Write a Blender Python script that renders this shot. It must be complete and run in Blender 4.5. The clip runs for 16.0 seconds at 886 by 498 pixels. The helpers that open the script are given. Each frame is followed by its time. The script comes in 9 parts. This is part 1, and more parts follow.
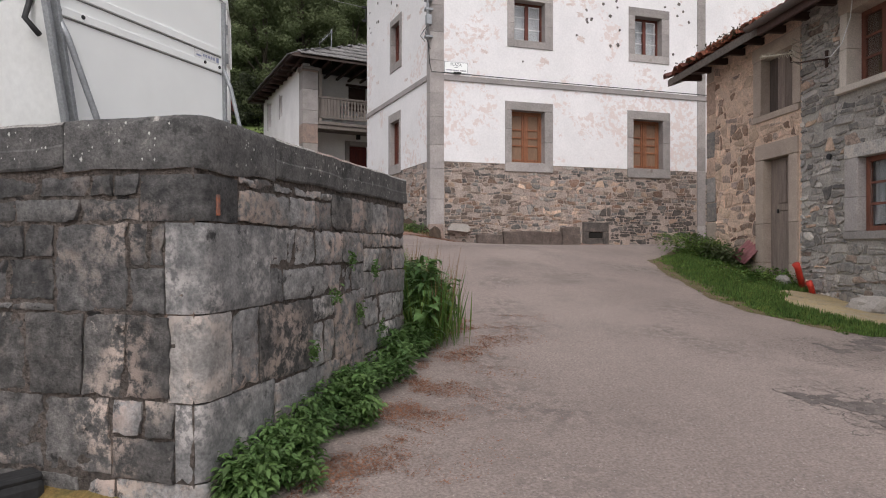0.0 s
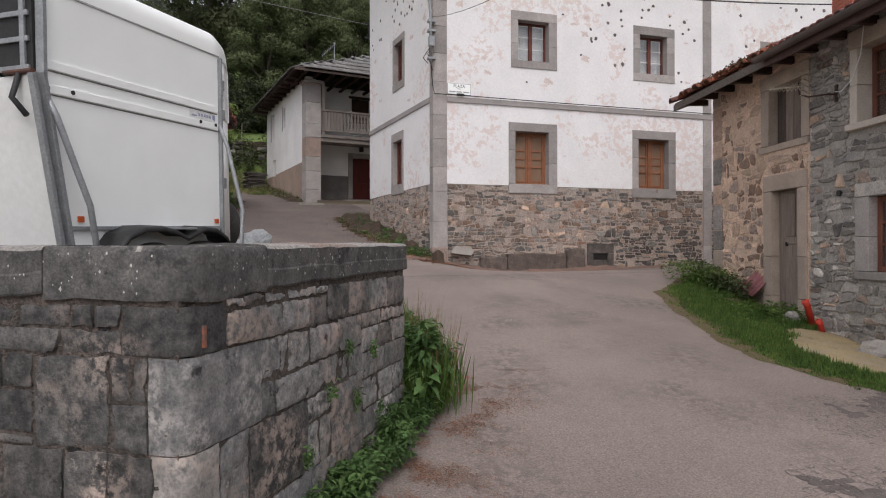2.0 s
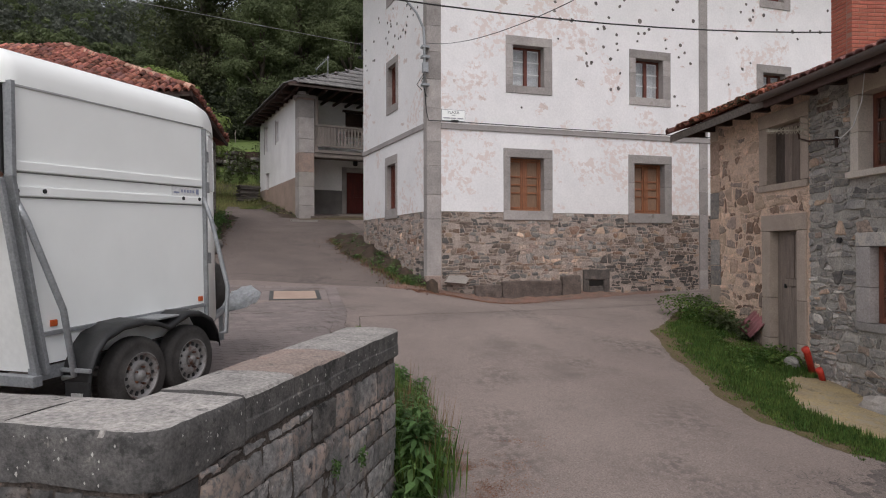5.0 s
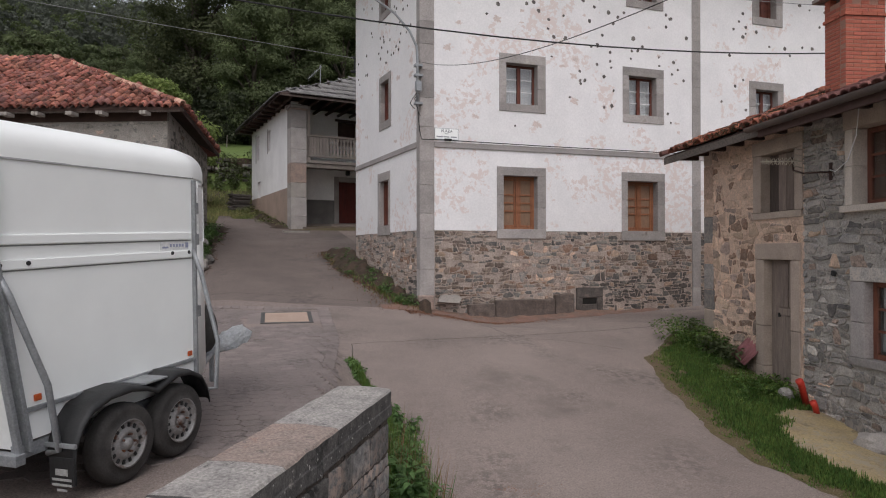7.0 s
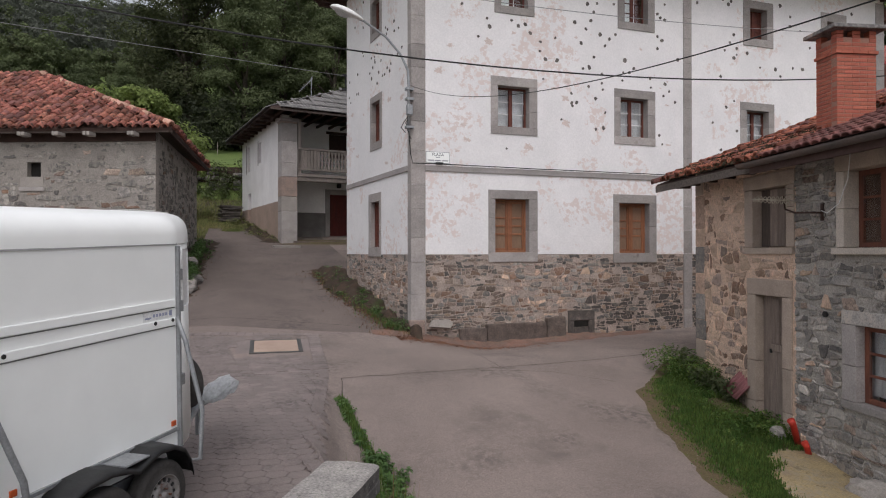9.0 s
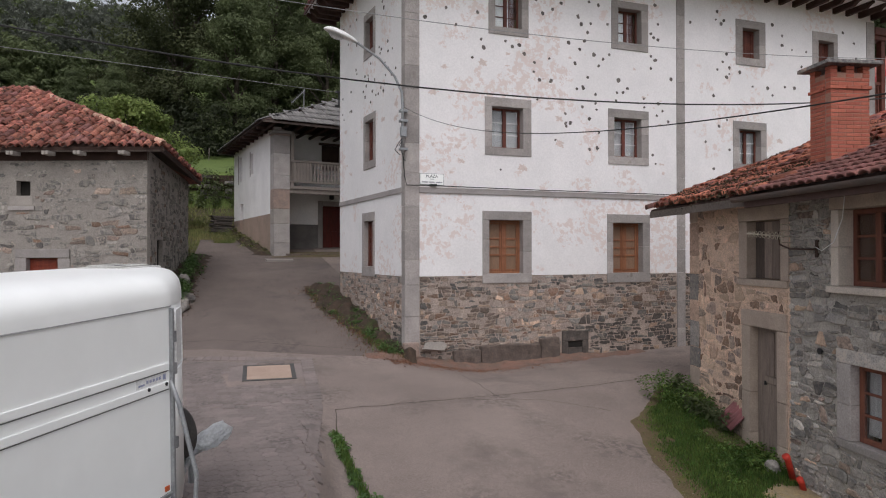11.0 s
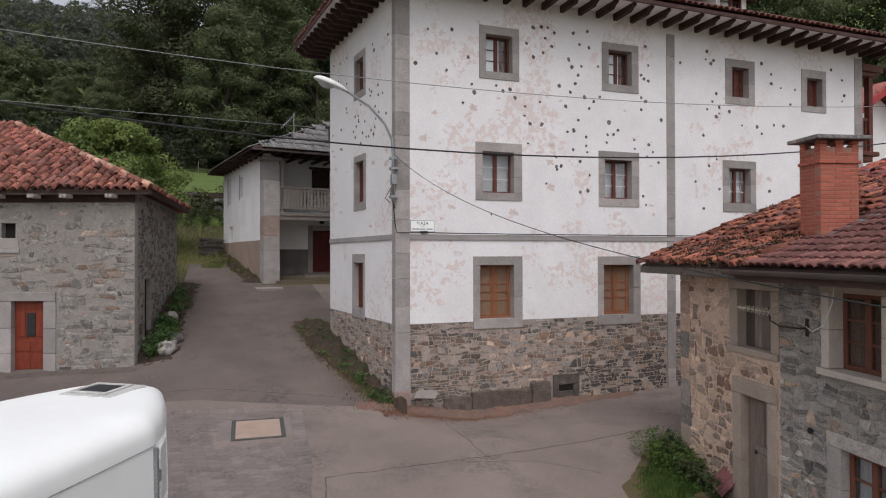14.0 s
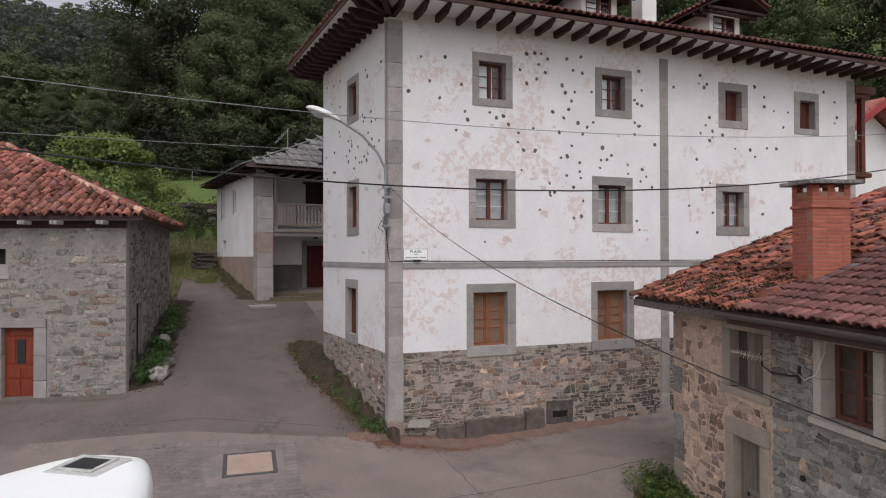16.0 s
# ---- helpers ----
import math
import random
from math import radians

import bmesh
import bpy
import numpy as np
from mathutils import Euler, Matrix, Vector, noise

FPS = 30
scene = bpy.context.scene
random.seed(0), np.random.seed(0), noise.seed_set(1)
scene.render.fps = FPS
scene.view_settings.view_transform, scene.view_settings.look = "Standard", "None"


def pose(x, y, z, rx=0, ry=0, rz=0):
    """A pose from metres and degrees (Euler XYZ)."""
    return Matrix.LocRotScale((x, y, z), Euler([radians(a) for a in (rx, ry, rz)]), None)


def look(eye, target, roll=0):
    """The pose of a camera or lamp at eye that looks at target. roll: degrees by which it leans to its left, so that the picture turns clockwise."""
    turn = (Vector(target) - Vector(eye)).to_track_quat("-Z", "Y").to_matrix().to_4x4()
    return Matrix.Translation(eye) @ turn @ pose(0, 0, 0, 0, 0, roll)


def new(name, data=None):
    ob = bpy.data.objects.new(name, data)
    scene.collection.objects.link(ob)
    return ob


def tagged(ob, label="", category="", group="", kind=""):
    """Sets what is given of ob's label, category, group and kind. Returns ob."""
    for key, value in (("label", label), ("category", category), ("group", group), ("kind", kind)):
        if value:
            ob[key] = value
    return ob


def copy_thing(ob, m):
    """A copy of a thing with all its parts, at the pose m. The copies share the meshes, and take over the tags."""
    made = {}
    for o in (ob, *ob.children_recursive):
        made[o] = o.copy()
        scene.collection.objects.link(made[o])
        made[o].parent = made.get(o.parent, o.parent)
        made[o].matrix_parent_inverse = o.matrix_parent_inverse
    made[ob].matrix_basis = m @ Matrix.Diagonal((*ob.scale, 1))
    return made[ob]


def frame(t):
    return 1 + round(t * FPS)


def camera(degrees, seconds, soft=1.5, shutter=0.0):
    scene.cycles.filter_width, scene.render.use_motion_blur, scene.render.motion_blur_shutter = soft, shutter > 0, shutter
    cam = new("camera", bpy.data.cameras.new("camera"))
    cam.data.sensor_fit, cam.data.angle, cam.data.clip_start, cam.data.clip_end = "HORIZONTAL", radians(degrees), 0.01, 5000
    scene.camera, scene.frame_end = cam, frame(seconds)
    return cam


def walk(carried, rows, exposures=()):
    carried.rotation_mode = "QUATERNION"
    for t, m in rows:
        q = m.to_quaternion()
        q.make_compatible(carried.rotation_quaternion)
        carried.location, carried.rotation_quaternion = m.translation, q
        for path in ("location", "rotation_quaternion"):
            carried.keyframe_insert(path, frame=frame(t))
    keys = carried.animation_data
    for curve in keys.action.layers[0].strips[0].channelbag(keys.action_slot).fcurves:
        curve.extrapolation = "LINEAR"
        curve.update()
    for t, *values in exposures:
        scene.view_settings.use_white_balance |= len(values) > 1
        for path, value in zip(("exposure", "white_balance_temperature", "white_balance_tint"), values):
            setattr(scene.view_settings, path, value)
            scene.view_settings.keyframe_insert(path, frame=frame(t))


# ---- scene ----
cam = camera(69.9, 16.0, soft=1.1)
METRES, EYE, TILT, LEAN, TURN = 4.8, 1.2, 0.0, 0.0, -17.2
ROWS = [
    (0.0, 0.0, 0.0, 0.0, 0.0, 0.0, -0.0),
    (0.5, 0.0011, 0.0092, 0.0316, 0.16, 0.03, 0.01),
    (1.0, 0.0024, 0.0169, 0.064, 0.29, 0.06, 0.03),
    (1.5, 0.0041, 0.0241, 0.0928, 0.35, 0.1, 0.06),
    (2.0, 0.0055, 0.0314, 0.1179, 0.38, 0.12, 0.07),
    (2.5, 0.0092, 0.0384, 0.1387, 0.38, 0.14, 0.08),
    (3.0, 0.0122, 0.0469, 0.1595, 0.35, 0.15, 0.1),
    (3.5, 0.0136, 0.0553, 0.1834, 0.29, 0.17, 0.12),
    (4.0, 0.0137, 0.0626, 0.2104, 0.19, 0.17, 0.13),
    (6.5, 0.0046, 0.0879, 0.3407, -0.58, 0.22, 0.09),
    (7.0, 0.0064, 0.0918, 0.3644, -0.76, 0.23, 0.08),
    (7.5, 0.0079, 0.0964, 0.3947, -0.93, 0.25, 0.08),
    (8.0, 0.0092, 0.102, 0.4267, -1.11, 0.28, 0.07),
    (8.5, 0.0108, 0.1069, 0.457, -1.3, 0.31, 0.06),
    (9.0, 0.0112, 0.1108, 0.4852, -1.48, 0.35, 0.05),
    (11.5, -0.002, 0.1241, 0.6286, -2.34, 0.44, 0.06),
    (12.0, -0.0048, 0.1287, 0.6664, -2.47, 0.44, 0.07),
    (12.5, -0.0028, 0.1331, 0.7091, -2.62, 0.45, 0.08),
    (13.0, -0.001, 0.133, 0.7488, -2.75, 0.45, 0.09),
    (13.5, 0.0029, 0.1333, 0.7918, -2.88, 0.49, 0.09),
    (14.0, 0.0039, 0.1331, 0.8384, -3.01, 0.52, 0.11),
    (14.5, 0.0066, 0.1334, 0.884, -3.12, 0.54, 0.12),
    (15.0, 0.011, 0.1345, 0.9266, -3.22, 0.55, 0.13),
    (15.5, 0.0124, 0.1376, 0.9639, -3.33, 0.6, 0.15),
    (16.0, 0.0158, 0.141, 0.9815, -3.43, 0.62, 0.13),
]
walk(cam, [(t, pose(0, 0, EYE, TILT, LEAN, TURN) @ pose(METRES * x, METRES * y, METRES * z, 90 + pitch, roll, yaw)) for t, x, y, z, yaw, pitch, roll in ROWS], exposures=((0, 0.12, 6450, 13), (1.5, 0.02, 6430, 13), (3.5, -0.13, 6420, 13), (7, -0.24, 6380, 13), (16, -0.23, 6350, 13)))

# ---- sky and light ----
world = bpy.data.worlds.new("sky")
scene.world = world
world.use_nodes = True
_n = world.node_tree.nodes
_sky = _n.new("ShaderNodeTexSky")
_sky.sky_type, _sky.sun_disc = "NISHITA", False
_sky.sun_elevation, _sky.sun_rotation = radians(57), radians(199)
_sky.air_density, _sky.dust_density, _sky.ozone_density = 1.0, 4.0, 1.0
_hs = _n.new("ShaderNodeHueSaturation")
_hs.inputs["Saturation"].default_value = 0.25
world.node_tree.links.new(_sky.outputs[0], _hs.inputs["Color"])
world.node_tree.links.new(_hs.outputs[0], _n["Background"].inputs[0])
_n["Background"].inputs[1].default_value = 0.195
sun = new("sun", bpy.data.lights.new("sun", "SUN"))
sun.data.energy, sun.data.angle, sun.data.color = 0.49, radians(40), (1.0, 0.97, 0.93)
_az, _el = radians(199), radians(57)
_dir = Vector((math.sin(_az) * math.cos(_el), math.cos(_az) * math.cos(_el), math.sin(_el)))
sun.matrix_world = look(_dir * 50, (0, 0, 0))

# ---- materials ----
def material(name, c1, c2, scale=6.0, rough=0.85, bump=0.3, fine=60.0, c3=None, spots=0.0, spot_scale=1.2, vary=0.0, metallic=0.0, stretch=(1, 1, 1), island=0.0, dist=0.01, c4=None, spots4=0.0, scale4=8.0, grain=0.18, hue=0.02, c5=None, spots5=0.0, scale5=0.7, leafy=0.0, fine5=0.0, crisp=False):
    """Two-scale noise colour, optional third stain colour, per-object and per-island variation, fine relief."""
    m = bpy.data.materials.new(name)
    m.use_nodes = True
    nt = m.node_tree
    n, l = nt.nodes, nt.links
    b = n["Principled BSDF"]
    geo = n.new("ShaderNodeNewGeometry")
    mp = n.new("ShaderNodeMapping")
    mp.inputs["Scale"].default_value = stretch
    l.new(geo.outputs["Position"], mp.inputs[0])

    def noise_tex(sc, detail=6, rgh=0.6):
        t = n.new("ShaderNodeTexNoise")
        t.inputs["Scale"].default_value, t.inputs["Detail"].default_value, t.inputs["Roughness"].default_value = sc, detail, rgh
        l.new(mp.outputs[0], t.inputs["Vector"])
        return t

    def mix(fac, a, bb, kind="MIX"):
        x = n.new("ShaderNodeMix")
        x.data_type, x.blend_type = "RGBA", kind
        for sock, v in ((x.inputs[0], fac), (x.inputs[6], a), (x.inputs[7], bb)):
            if isinstance(v, (tuple, float, int)):
                sock.default_value = (*v, 1) if isinstance(v, tuple) else v
            else:
                l.new(v, sock)
        return x.outputs[2]

    def ramp(src, lo, hi):
        r = n.new("ShaderNodeMapRange")
        r.inputs[1].default_value, r.inputs[2].default_value = lo, hi
        l.new(src, r.inputs[0])
        return r.outputs[0]

    big, small = noise_tex(scale), noise_tex(fine, 4)
    col = mix(ramp(big.outputs[0], 0.35, 0.65), c1, c2)
    g = ramp(small.outputs[0], 0.3, 0.7)
    hv = n.new("ShaderNodeHueSaturation")
    vm = n.new("ShaderNodeMapRange")
    vm.inputs[3].default_value, vm.inputs[4].default_value = 1 - grain, 1 + grain
    l.new(g, vm.inputs[0])
    l.new(vm.outputs[0], hv.inputs["Value"])
    l.new(col, hv.inputs["Color"])
    col = hv.outputs[0]
    if c3:
        st = noise_tex(spot_scale, 8, 0.65)
        col = mix(ramp(st.outputs[0], 0.62 - spots, 0.72 - spots), col, c3)
    if c4:
        s4 = noise_tex(scale4, 8, 0.7)
        col = mix(ramp(s4.outputs[0], 0.60 - spots4, 0.66 - spots4), col, c4)
    if c5:
        pa, pb = noise_tex(scale5, 3, 0.5), noise_tex(fine5 or scale5 * 9, 7, 0.72)
        pm = n.new("ShaderNodeMath")
        pm.operation = "MULTIPLY"
        l.new(ramp(pa.outputs[0], 0.5 - spots5, 0.7 - spots5), pm.inputs[0])
        l.new(ramp(pb.outputs[0], 0.46, 0.56), pm.inputs[1])
        col = mix(ramp(pm.outputs[0], 0.30, 0.38) if crisp else pm.outputs[0], col, c5)
    for amount, src in ((vary, "obj"), (island, "isl")):
        if amount:
            if src == "obj":
                oi = n.new("ShaderNodeObjectInfo")
                rnd = oi.outputs["Random"]
            else:
                rnd = geo.outputs["Random Per Island"]
            h = n.new("ShaderNodeHueSaturation")
            v = n.new("ShaderNodeMapRange")
            v.inputs[3].default_value, v.inputs[4].default_value = 1 - amount, 1 + amount
            l.new(rnd, v.inputs[0])
            l.new(v.outputs[0], h.inputs["Value"])
            wn = n.new("ShaderNodeTexWhiteNoise")
            wn.noise_dimensions = "1D"
            l.new(rnd, wn.inputs["W"])
            hh = n.new("ShaderNodeMapRange")
            hh.inputs[3].default_value, hh.inputs[4].default_value = 0.5 - amount * hue, 0.5 + amount * hue
            l.new(wn.outputs[0], hh.inputs[0])
            l.new(hh.outputs[0], h.inputs["Hue"])
            l.new(col, h.inputs["Color"])
            col = h.outputs[0]
    l.new(col, b.inputs["Base Color"])
    b.inputs["Roughness"].default_value, b.inputs["Metallic"].default_value = rough, metallic
    b.inputs["Specular IOR Level"].default_value = 0.3
    if bump:
        bp = n.new("ShaderNodeBump")
        bp.inputs["Strength"].default_value, bp.inputs["Distance"].default_value = bump, dist
        addn = n.new("ShaderNodeMath")
        l.new(big.outputs[0], addn.inputs[0])
        l.new(small.outputs[0], addn.inputs[1])
        l.new(addn.outputs[0], bp.inputs["Height"])
        l.new(bp.outputs[0], b.inputs["Normal"])
    if leafy:
        tr_, mx = n.new("ShaderNodeBsdfTranslucent"), n.new("ShaderNodeMixShader")
        l.new(col, tr_.inputs["Color"])
        mx.inputs[0].default_value = leafy
        l.new(b.outputs[0], mx.inputs[1]), l.new(tr_.outputs[0], mx.inputs[2])
        l.new(mx.outputs[0], n["Material Output"].inputs["Surface"])
    return m


PLASTER = material("white_plaster", (0.80, 0.78, 0.78), (0.74, 0.725, 0.725), 1.1, 0.9, 0.3, 22, (0.60, 0.565, 0.55), -0.055, 4.5, c4=(0.46, 0.425, 0.41), spots4=-0.072, scale4=9.0, grain=0.06, dist=0.012, c5=(0.70, 0.615, 0.585), spots5=0.01, scale5=0.6, fine5=7.0, crisp=True)
PLASTER_H = material("limewash", (0.82, 0.80, 0.79), (0.72, 0.70, 0.69), 0.8, 0.9, 0.3, 18, (0.55, 0.53, 0.50), -0.06, 3, grain=0.06)
RENDER_TAN = material("tan_render", (0.37, 0.27, 0.22), (0.29, 0.22, 0.18), 1.5, 0.9, 0.3, 30)
ASHLAR = material("grey_ashlar", (0.36, 0.328, 0.312), (0.285, 0.262, 0.25), 2.5, 0.85, 0.5, 40, (0.23, 0.20, 0.18), 0.0, 3.0, vary=0.18, c4=(0.44, 0.40, 0.37), spots4=-0.05, scale4=7, grain=0.22)
MORTAR_DARK = material("dark_mortar", (0.06, 0.055, 0.05), (0.12, 0.105, 0.09), 7, 0.95, 0.8, 50, (0.32, 0.26, 0.22), -0.04, 3.5, grain=0.35, dist=0.02)
MORTAR_SAND = material("sandy_mortar", (0.74, 0.55, 0.42), (0.60, 0.445, 0.35), 6, 0.95, 1.0, 45, (0.38, 0.295, 0.245), -0.01, 7.0, dist=0.03, grain=0.3)
MORTAR_LIGHT = material("light_grey_mortar", (0.47, 0.435, 0.39), (0.36, 0.333, 0.303), 5, 0.95, 1.0, 40, (0.29, 0.27, 0.25), 0.0, 9.0, dist=0.03, grain=0.3)
MORTAR_GREY = material("grey_mortar", (0.46, 0.375, 0.325), (0.34, 0.28, 0.245), 4, 0.95, 1.0, 45, (0.50, 0.39, 0.325), 0.02, 2.2, dist=0.03, grain=0.3, c4=(0.13, 0.11, 0.10), spots4=0.0, scale4=9)
STONE_SMEARED = material("mortar_smeared_stone", (0.14, 0.133, 0.126), (0.245, 0.226, 0.209), 9, 0.9, 0.9, 40, (0.115, 0.108, 0.10), -0.01, 9, vary=0.22, island=0.22, grain=0.3, c5=(0.325, 0.297, 0.265), spots5=0.17, scale5=2.2, fine5=9)
MORTAR_PALE = material("pale_mortar", (0.35, 0.318, 0.285), (0.275, 0.25, 0.228), 5, 0.95, 1.0, 40, (0.20, 0.185, 0.17), 0.0, 9.0, dist=0.03, grain=0.3, c4=(0.42, 0.355, 0.30), spots4=-0.02, scale4=5)
STONE_WALL = material("wall_stone", (0.105, 0.103, 0.102), (0.24, 0.23, 0.222), 15, 0.9, 0.5, 70, (0.45, 0.40, 0.365), -0.012, 21, vary=0.34, dist=0.009, c4=(0.045, 0.043, 0.042), spots4=0.02, scale4=8.0, grain=0.3, c5=(0.38, 0.30, 0.255), spots5=0.04, scale5=2.0, fine5=13)
STONE_SCRAPED = material("scraped_wall_stone", (0.12, 0.118, 0.117), (0.24, 0.232, 0.225), 12, 0.9, 0.45, 70, (0.50, 0.475, 0.455), -0.01, 19, dist=0.009, c4=(0.042, 0.041, 0.041), spots4=0.02, scale4=4.5, grain=0.3, c5=(0.48, 0.44, 0.415), spots5=0.03, scale5=3.0, fine5=24)
STONE_PALE = material("pale_scuffed_stone", (0.20, 0.188, 0.178), (0.31, 0.287, 0.268), 10, 0.9, 0.45, 70, (0.11, 0.105, 0.10), 0.02, 9, dist=0.009, grain=0.3, c5=(0.50, 0.42, 0.37), spots5=0.07, scale5=3.0, fine5=12)
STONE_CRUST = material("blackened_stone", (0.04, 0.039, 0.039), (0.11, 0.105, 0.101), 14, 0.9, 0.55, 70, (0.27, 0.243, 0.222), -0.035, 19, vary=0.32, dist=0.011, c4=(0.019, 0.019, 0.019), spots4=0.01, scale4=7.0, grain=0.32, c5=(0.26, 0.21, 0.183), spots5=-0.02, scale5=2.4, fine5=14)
STONE_PATCHY = material("crusted_stone", (0.056, 0.054, 0.052), (0.14, 0.13, 0.123), 14, 0.9, 0.6, 70, (0.38, 0.33, 0.295), -0.015, 16, vary=0.3, dist=0.012, c4=(0.024, 0.023, 0.022), spots4=0.01, scale4=8.0, grain=0.32, c5=(0.40, 0.32, 0.272), spots5=0.015, scale5=2.6, fine5=14)
MORTAR_WALL = material("old_wall_mortar", (0.06, 0.052, 0.046), (0.13, 0.105, 0.09), 6, 0.95, 1.0, 45, (0.30, 0.19, 0.14), 0.0, 3.2, dist=0.03, grain=0.4, c4=(0.022, 0.02, 0.019), spots4=0.03, scale4=6.0)
STONE_BASE = material("base_stone", (0.18, 0.14, 0.12), (0.265, 0.203, 0.168), 9, 0.9, 0.9, 40, (0.075, 0.066, 0.062), 0.02, 9, vary=0.4, island=0.35, grain=0.32, hue=0.015, c5=(0.37, 0.285, 0.235), spots5=0.19, scale5=3.0, fine5=18)
STONE_BROWN = material("brown_fieldstone", (0.235, 0.14, 0.096), (0.165, 0.108, 0.08), 9, 0.9, 0.9, 40, (0.15, 0.11, 0.085), 0.0, 9, vary=0.25, island=0.2, grain=0.32, hue=0.015, c5=(0.33, 0.255, 0.21), spots5=0.10, scale5=3.0, fine5=24)
STONE_DARK = material("dark_fieldstone", (0.085, 0.08, 0.077), (0.14, 0.131, 0.125), 9, 0.9, 0.9, 40, (0.28, 0.25, 0.225), -0.02, 14, vary=0.25, island=0.2, grain=0.32, c5=(0.29, 0.25, 0.215), spots5=0.08, scale5=3.0, fine5=24)
STONE_GREY = material("grey_fieldstone", (0.295, 0.28, 0.268), (0.42, 0.385, 0.355), 9, 0.9, 0.9, 40, (0.17, 0.17, 0.17), 0.0, 10, vary=0.26, island=0.22, c4=(0.56, 0.52, 0.47), spots4=-0.03, scale4=18, grain=0.35, c5=(0.47, 0.42, 0.37), spots5=0.12, scale5=3.0, fine5=24)
STONE_OLD = material("weathered_fieldstone", (0.165, 0.157, 0.15), (0.255, 0.238, 0.222), 9, 0.9, 0.9, 40, (0.10, 0.095, 0.09), 0.0, 10, vary=0.3, island=0.25, c4=(0.38, 0.345, 0.31), spots4=-0.035, scale4=14, grain=0.35, c5=(0.33, 0.29, 0.255), spots5=0.15, scale5=3.0, fine5=16)
STONE_SAND = material("sandy_fieldstone", (0.50, 0.36, 0.27), (0.37, 0.275, 0.21), 9, 0.9, 0.9, 40, (0.21, 0.165, 0.135), 0.02, 8, vary=0.3, island=0.22, grain=0.32, hue=0.015, c5=(0.64, 0.46, 0.35), spots5=0.14, scale5=3.0, fine5=18)
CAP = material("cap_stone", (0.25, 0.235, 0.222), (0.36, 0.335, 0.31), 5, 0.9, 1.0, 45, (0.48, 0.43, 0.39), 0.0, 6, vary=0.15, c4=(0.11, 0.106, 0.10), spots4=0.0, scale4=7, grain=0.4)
ASPHALT = material("asphalt", (0.19, 0.154, 0.137), (0.243, 0.198, 0.176), 0.45, 0.9, 0.9, 60, (0.145, 0.119, 0.107), 0.03, 0.35, c4=(0.42, 0.365, 0.32), spots4=-0.03, scale4=36, dist=0.008, grain=0.36, c5=(0.13, 0.107, 0.097), spots5=0.0, scale5=0.8, fine5=10)
ASPHALT_LANE = material("lane_asphalt", (0.120, 0.097, 0.087), (0.160, 0.129, 0.115), 0.5, 0.9, 0.9, 60, (0.100, 0.083, 0.077), 0.03, 0.4, c4=(0.30, 0.26, 0.23), spots4=-0.04, scale4=36, dist=0.008, grain=0.32, c5=(0.092, 0.076, 0.069), spots5=0.0, scale5=0.9, fine5=9)
PAVING = material("paving", (0.18, 0.151, 0.141), (0.22, 0.184, 0.172), 1.2, 0.9, 0.6, 80, (0.135, 0.115, 0.108), 0.0, 0.8, vary=0.12, dist=0.006, grain=0.3, c5=(0.12, 0.102, 0.096), spots5=0.02, scale5=1.5)
TILE = material("clay_tile", (0.45, 0.158, 0.118), (0.255, 0.10, 0.083), 8, 0.85, 0.5, 50, (0.075, 0.053, 0.046), 0.09, 9.0, vary=0.5, island=0.6, c4=(0.56, 0.37, 0.31), spots4=-0.01, scale4=12, grain=0.36, hue=0.012)
TILE_OLD = material("mossy_clay_tile", (0.50, 0.16, 0.105), (0.245, 0.085, 0.066), 7, 0.85, 0.6, 45, (0.06, 0.046, 0.034), 0.075, 6.0, vary=0.5, island=0.5, c4=(0.50, 0.36, 0.29), spots4=-0.06, scale4=14, grain=0.35, hue=0.012)
TILE_B = material("brown_tile", (0.29, 0.122, 0.105), (0.19, 0.082, 0.075), 6, 0.75, 0.5, 50, (0.065, 0.048, 0.045), 0.05, 13.0, vary=0.35, island=0.35, hue=0.01, c4=(0.36, 0.20, 0.175), spots4=-0.05, scale4=14, grain=0.35)
ROOF_GREY = material("grey_roofing", (0.21, 0.20, 0.195), (0.15, 0.145, 0.14), 3, 0.9, 0.4, 40, (0.10, 0.10, 0.08), 0.03, 2.0, vary=0.15)
WOOD_DARK = material("dark_timber", (0.035, 0.019, 0.015), (0.06, 0.034, 0.027), 3, 0.8, 0.4, 50)
WOOD_RED = material("red_brown_timber", (0.14, 0.045, 0.03), (0.09, 0.03, 0.022), 5, 0.6, 0.3, 60, vary=0.1)
WOOD_ORANGE = material("varnished_timber", (0.30, 0.125, 0.062), (0.22, 0.092, 0.05), 6, 0.5, 0.25, 70, vary=0.12, stretch=(4, 4, 0.6))
WOOD_GREY = material("weathered_timber", (0.25, 0.215, 0.19), (0.17, 0.145, 0.13), 6, 0.9, 0.5, 50, stretch=(5, 5, 0.5), vary=0.12)
DOOR_DARK = material("dark_red_paint", (0.115, 0.02, 0.015), (0.08, 0.016, 0.013), 4, 0.5, 0.2, 50, stretch=(3, 3, 0.6))
WOOD_OLD = material("blackened_timber", (0.115, 0.088, 0.075), (0.075, 0.058, 0.05), 6, 0.9, 0.6, 50, stretch=(5, 5, 0.5), vary=0.15)
DOOR_RED = material("red_door_paint", (0.22, 0.045, 0.02), (0.16, 0.03, 0.017), 4, 0.5, 0.2, 50, stretch=(3, 3, 0.6))
WHITE_GRP = material("white_panel", (0.91, 0.92, 0.90), (0.89, 0.90, 0.88), 0.8, 0.35, 0, 3, grain=0.02)
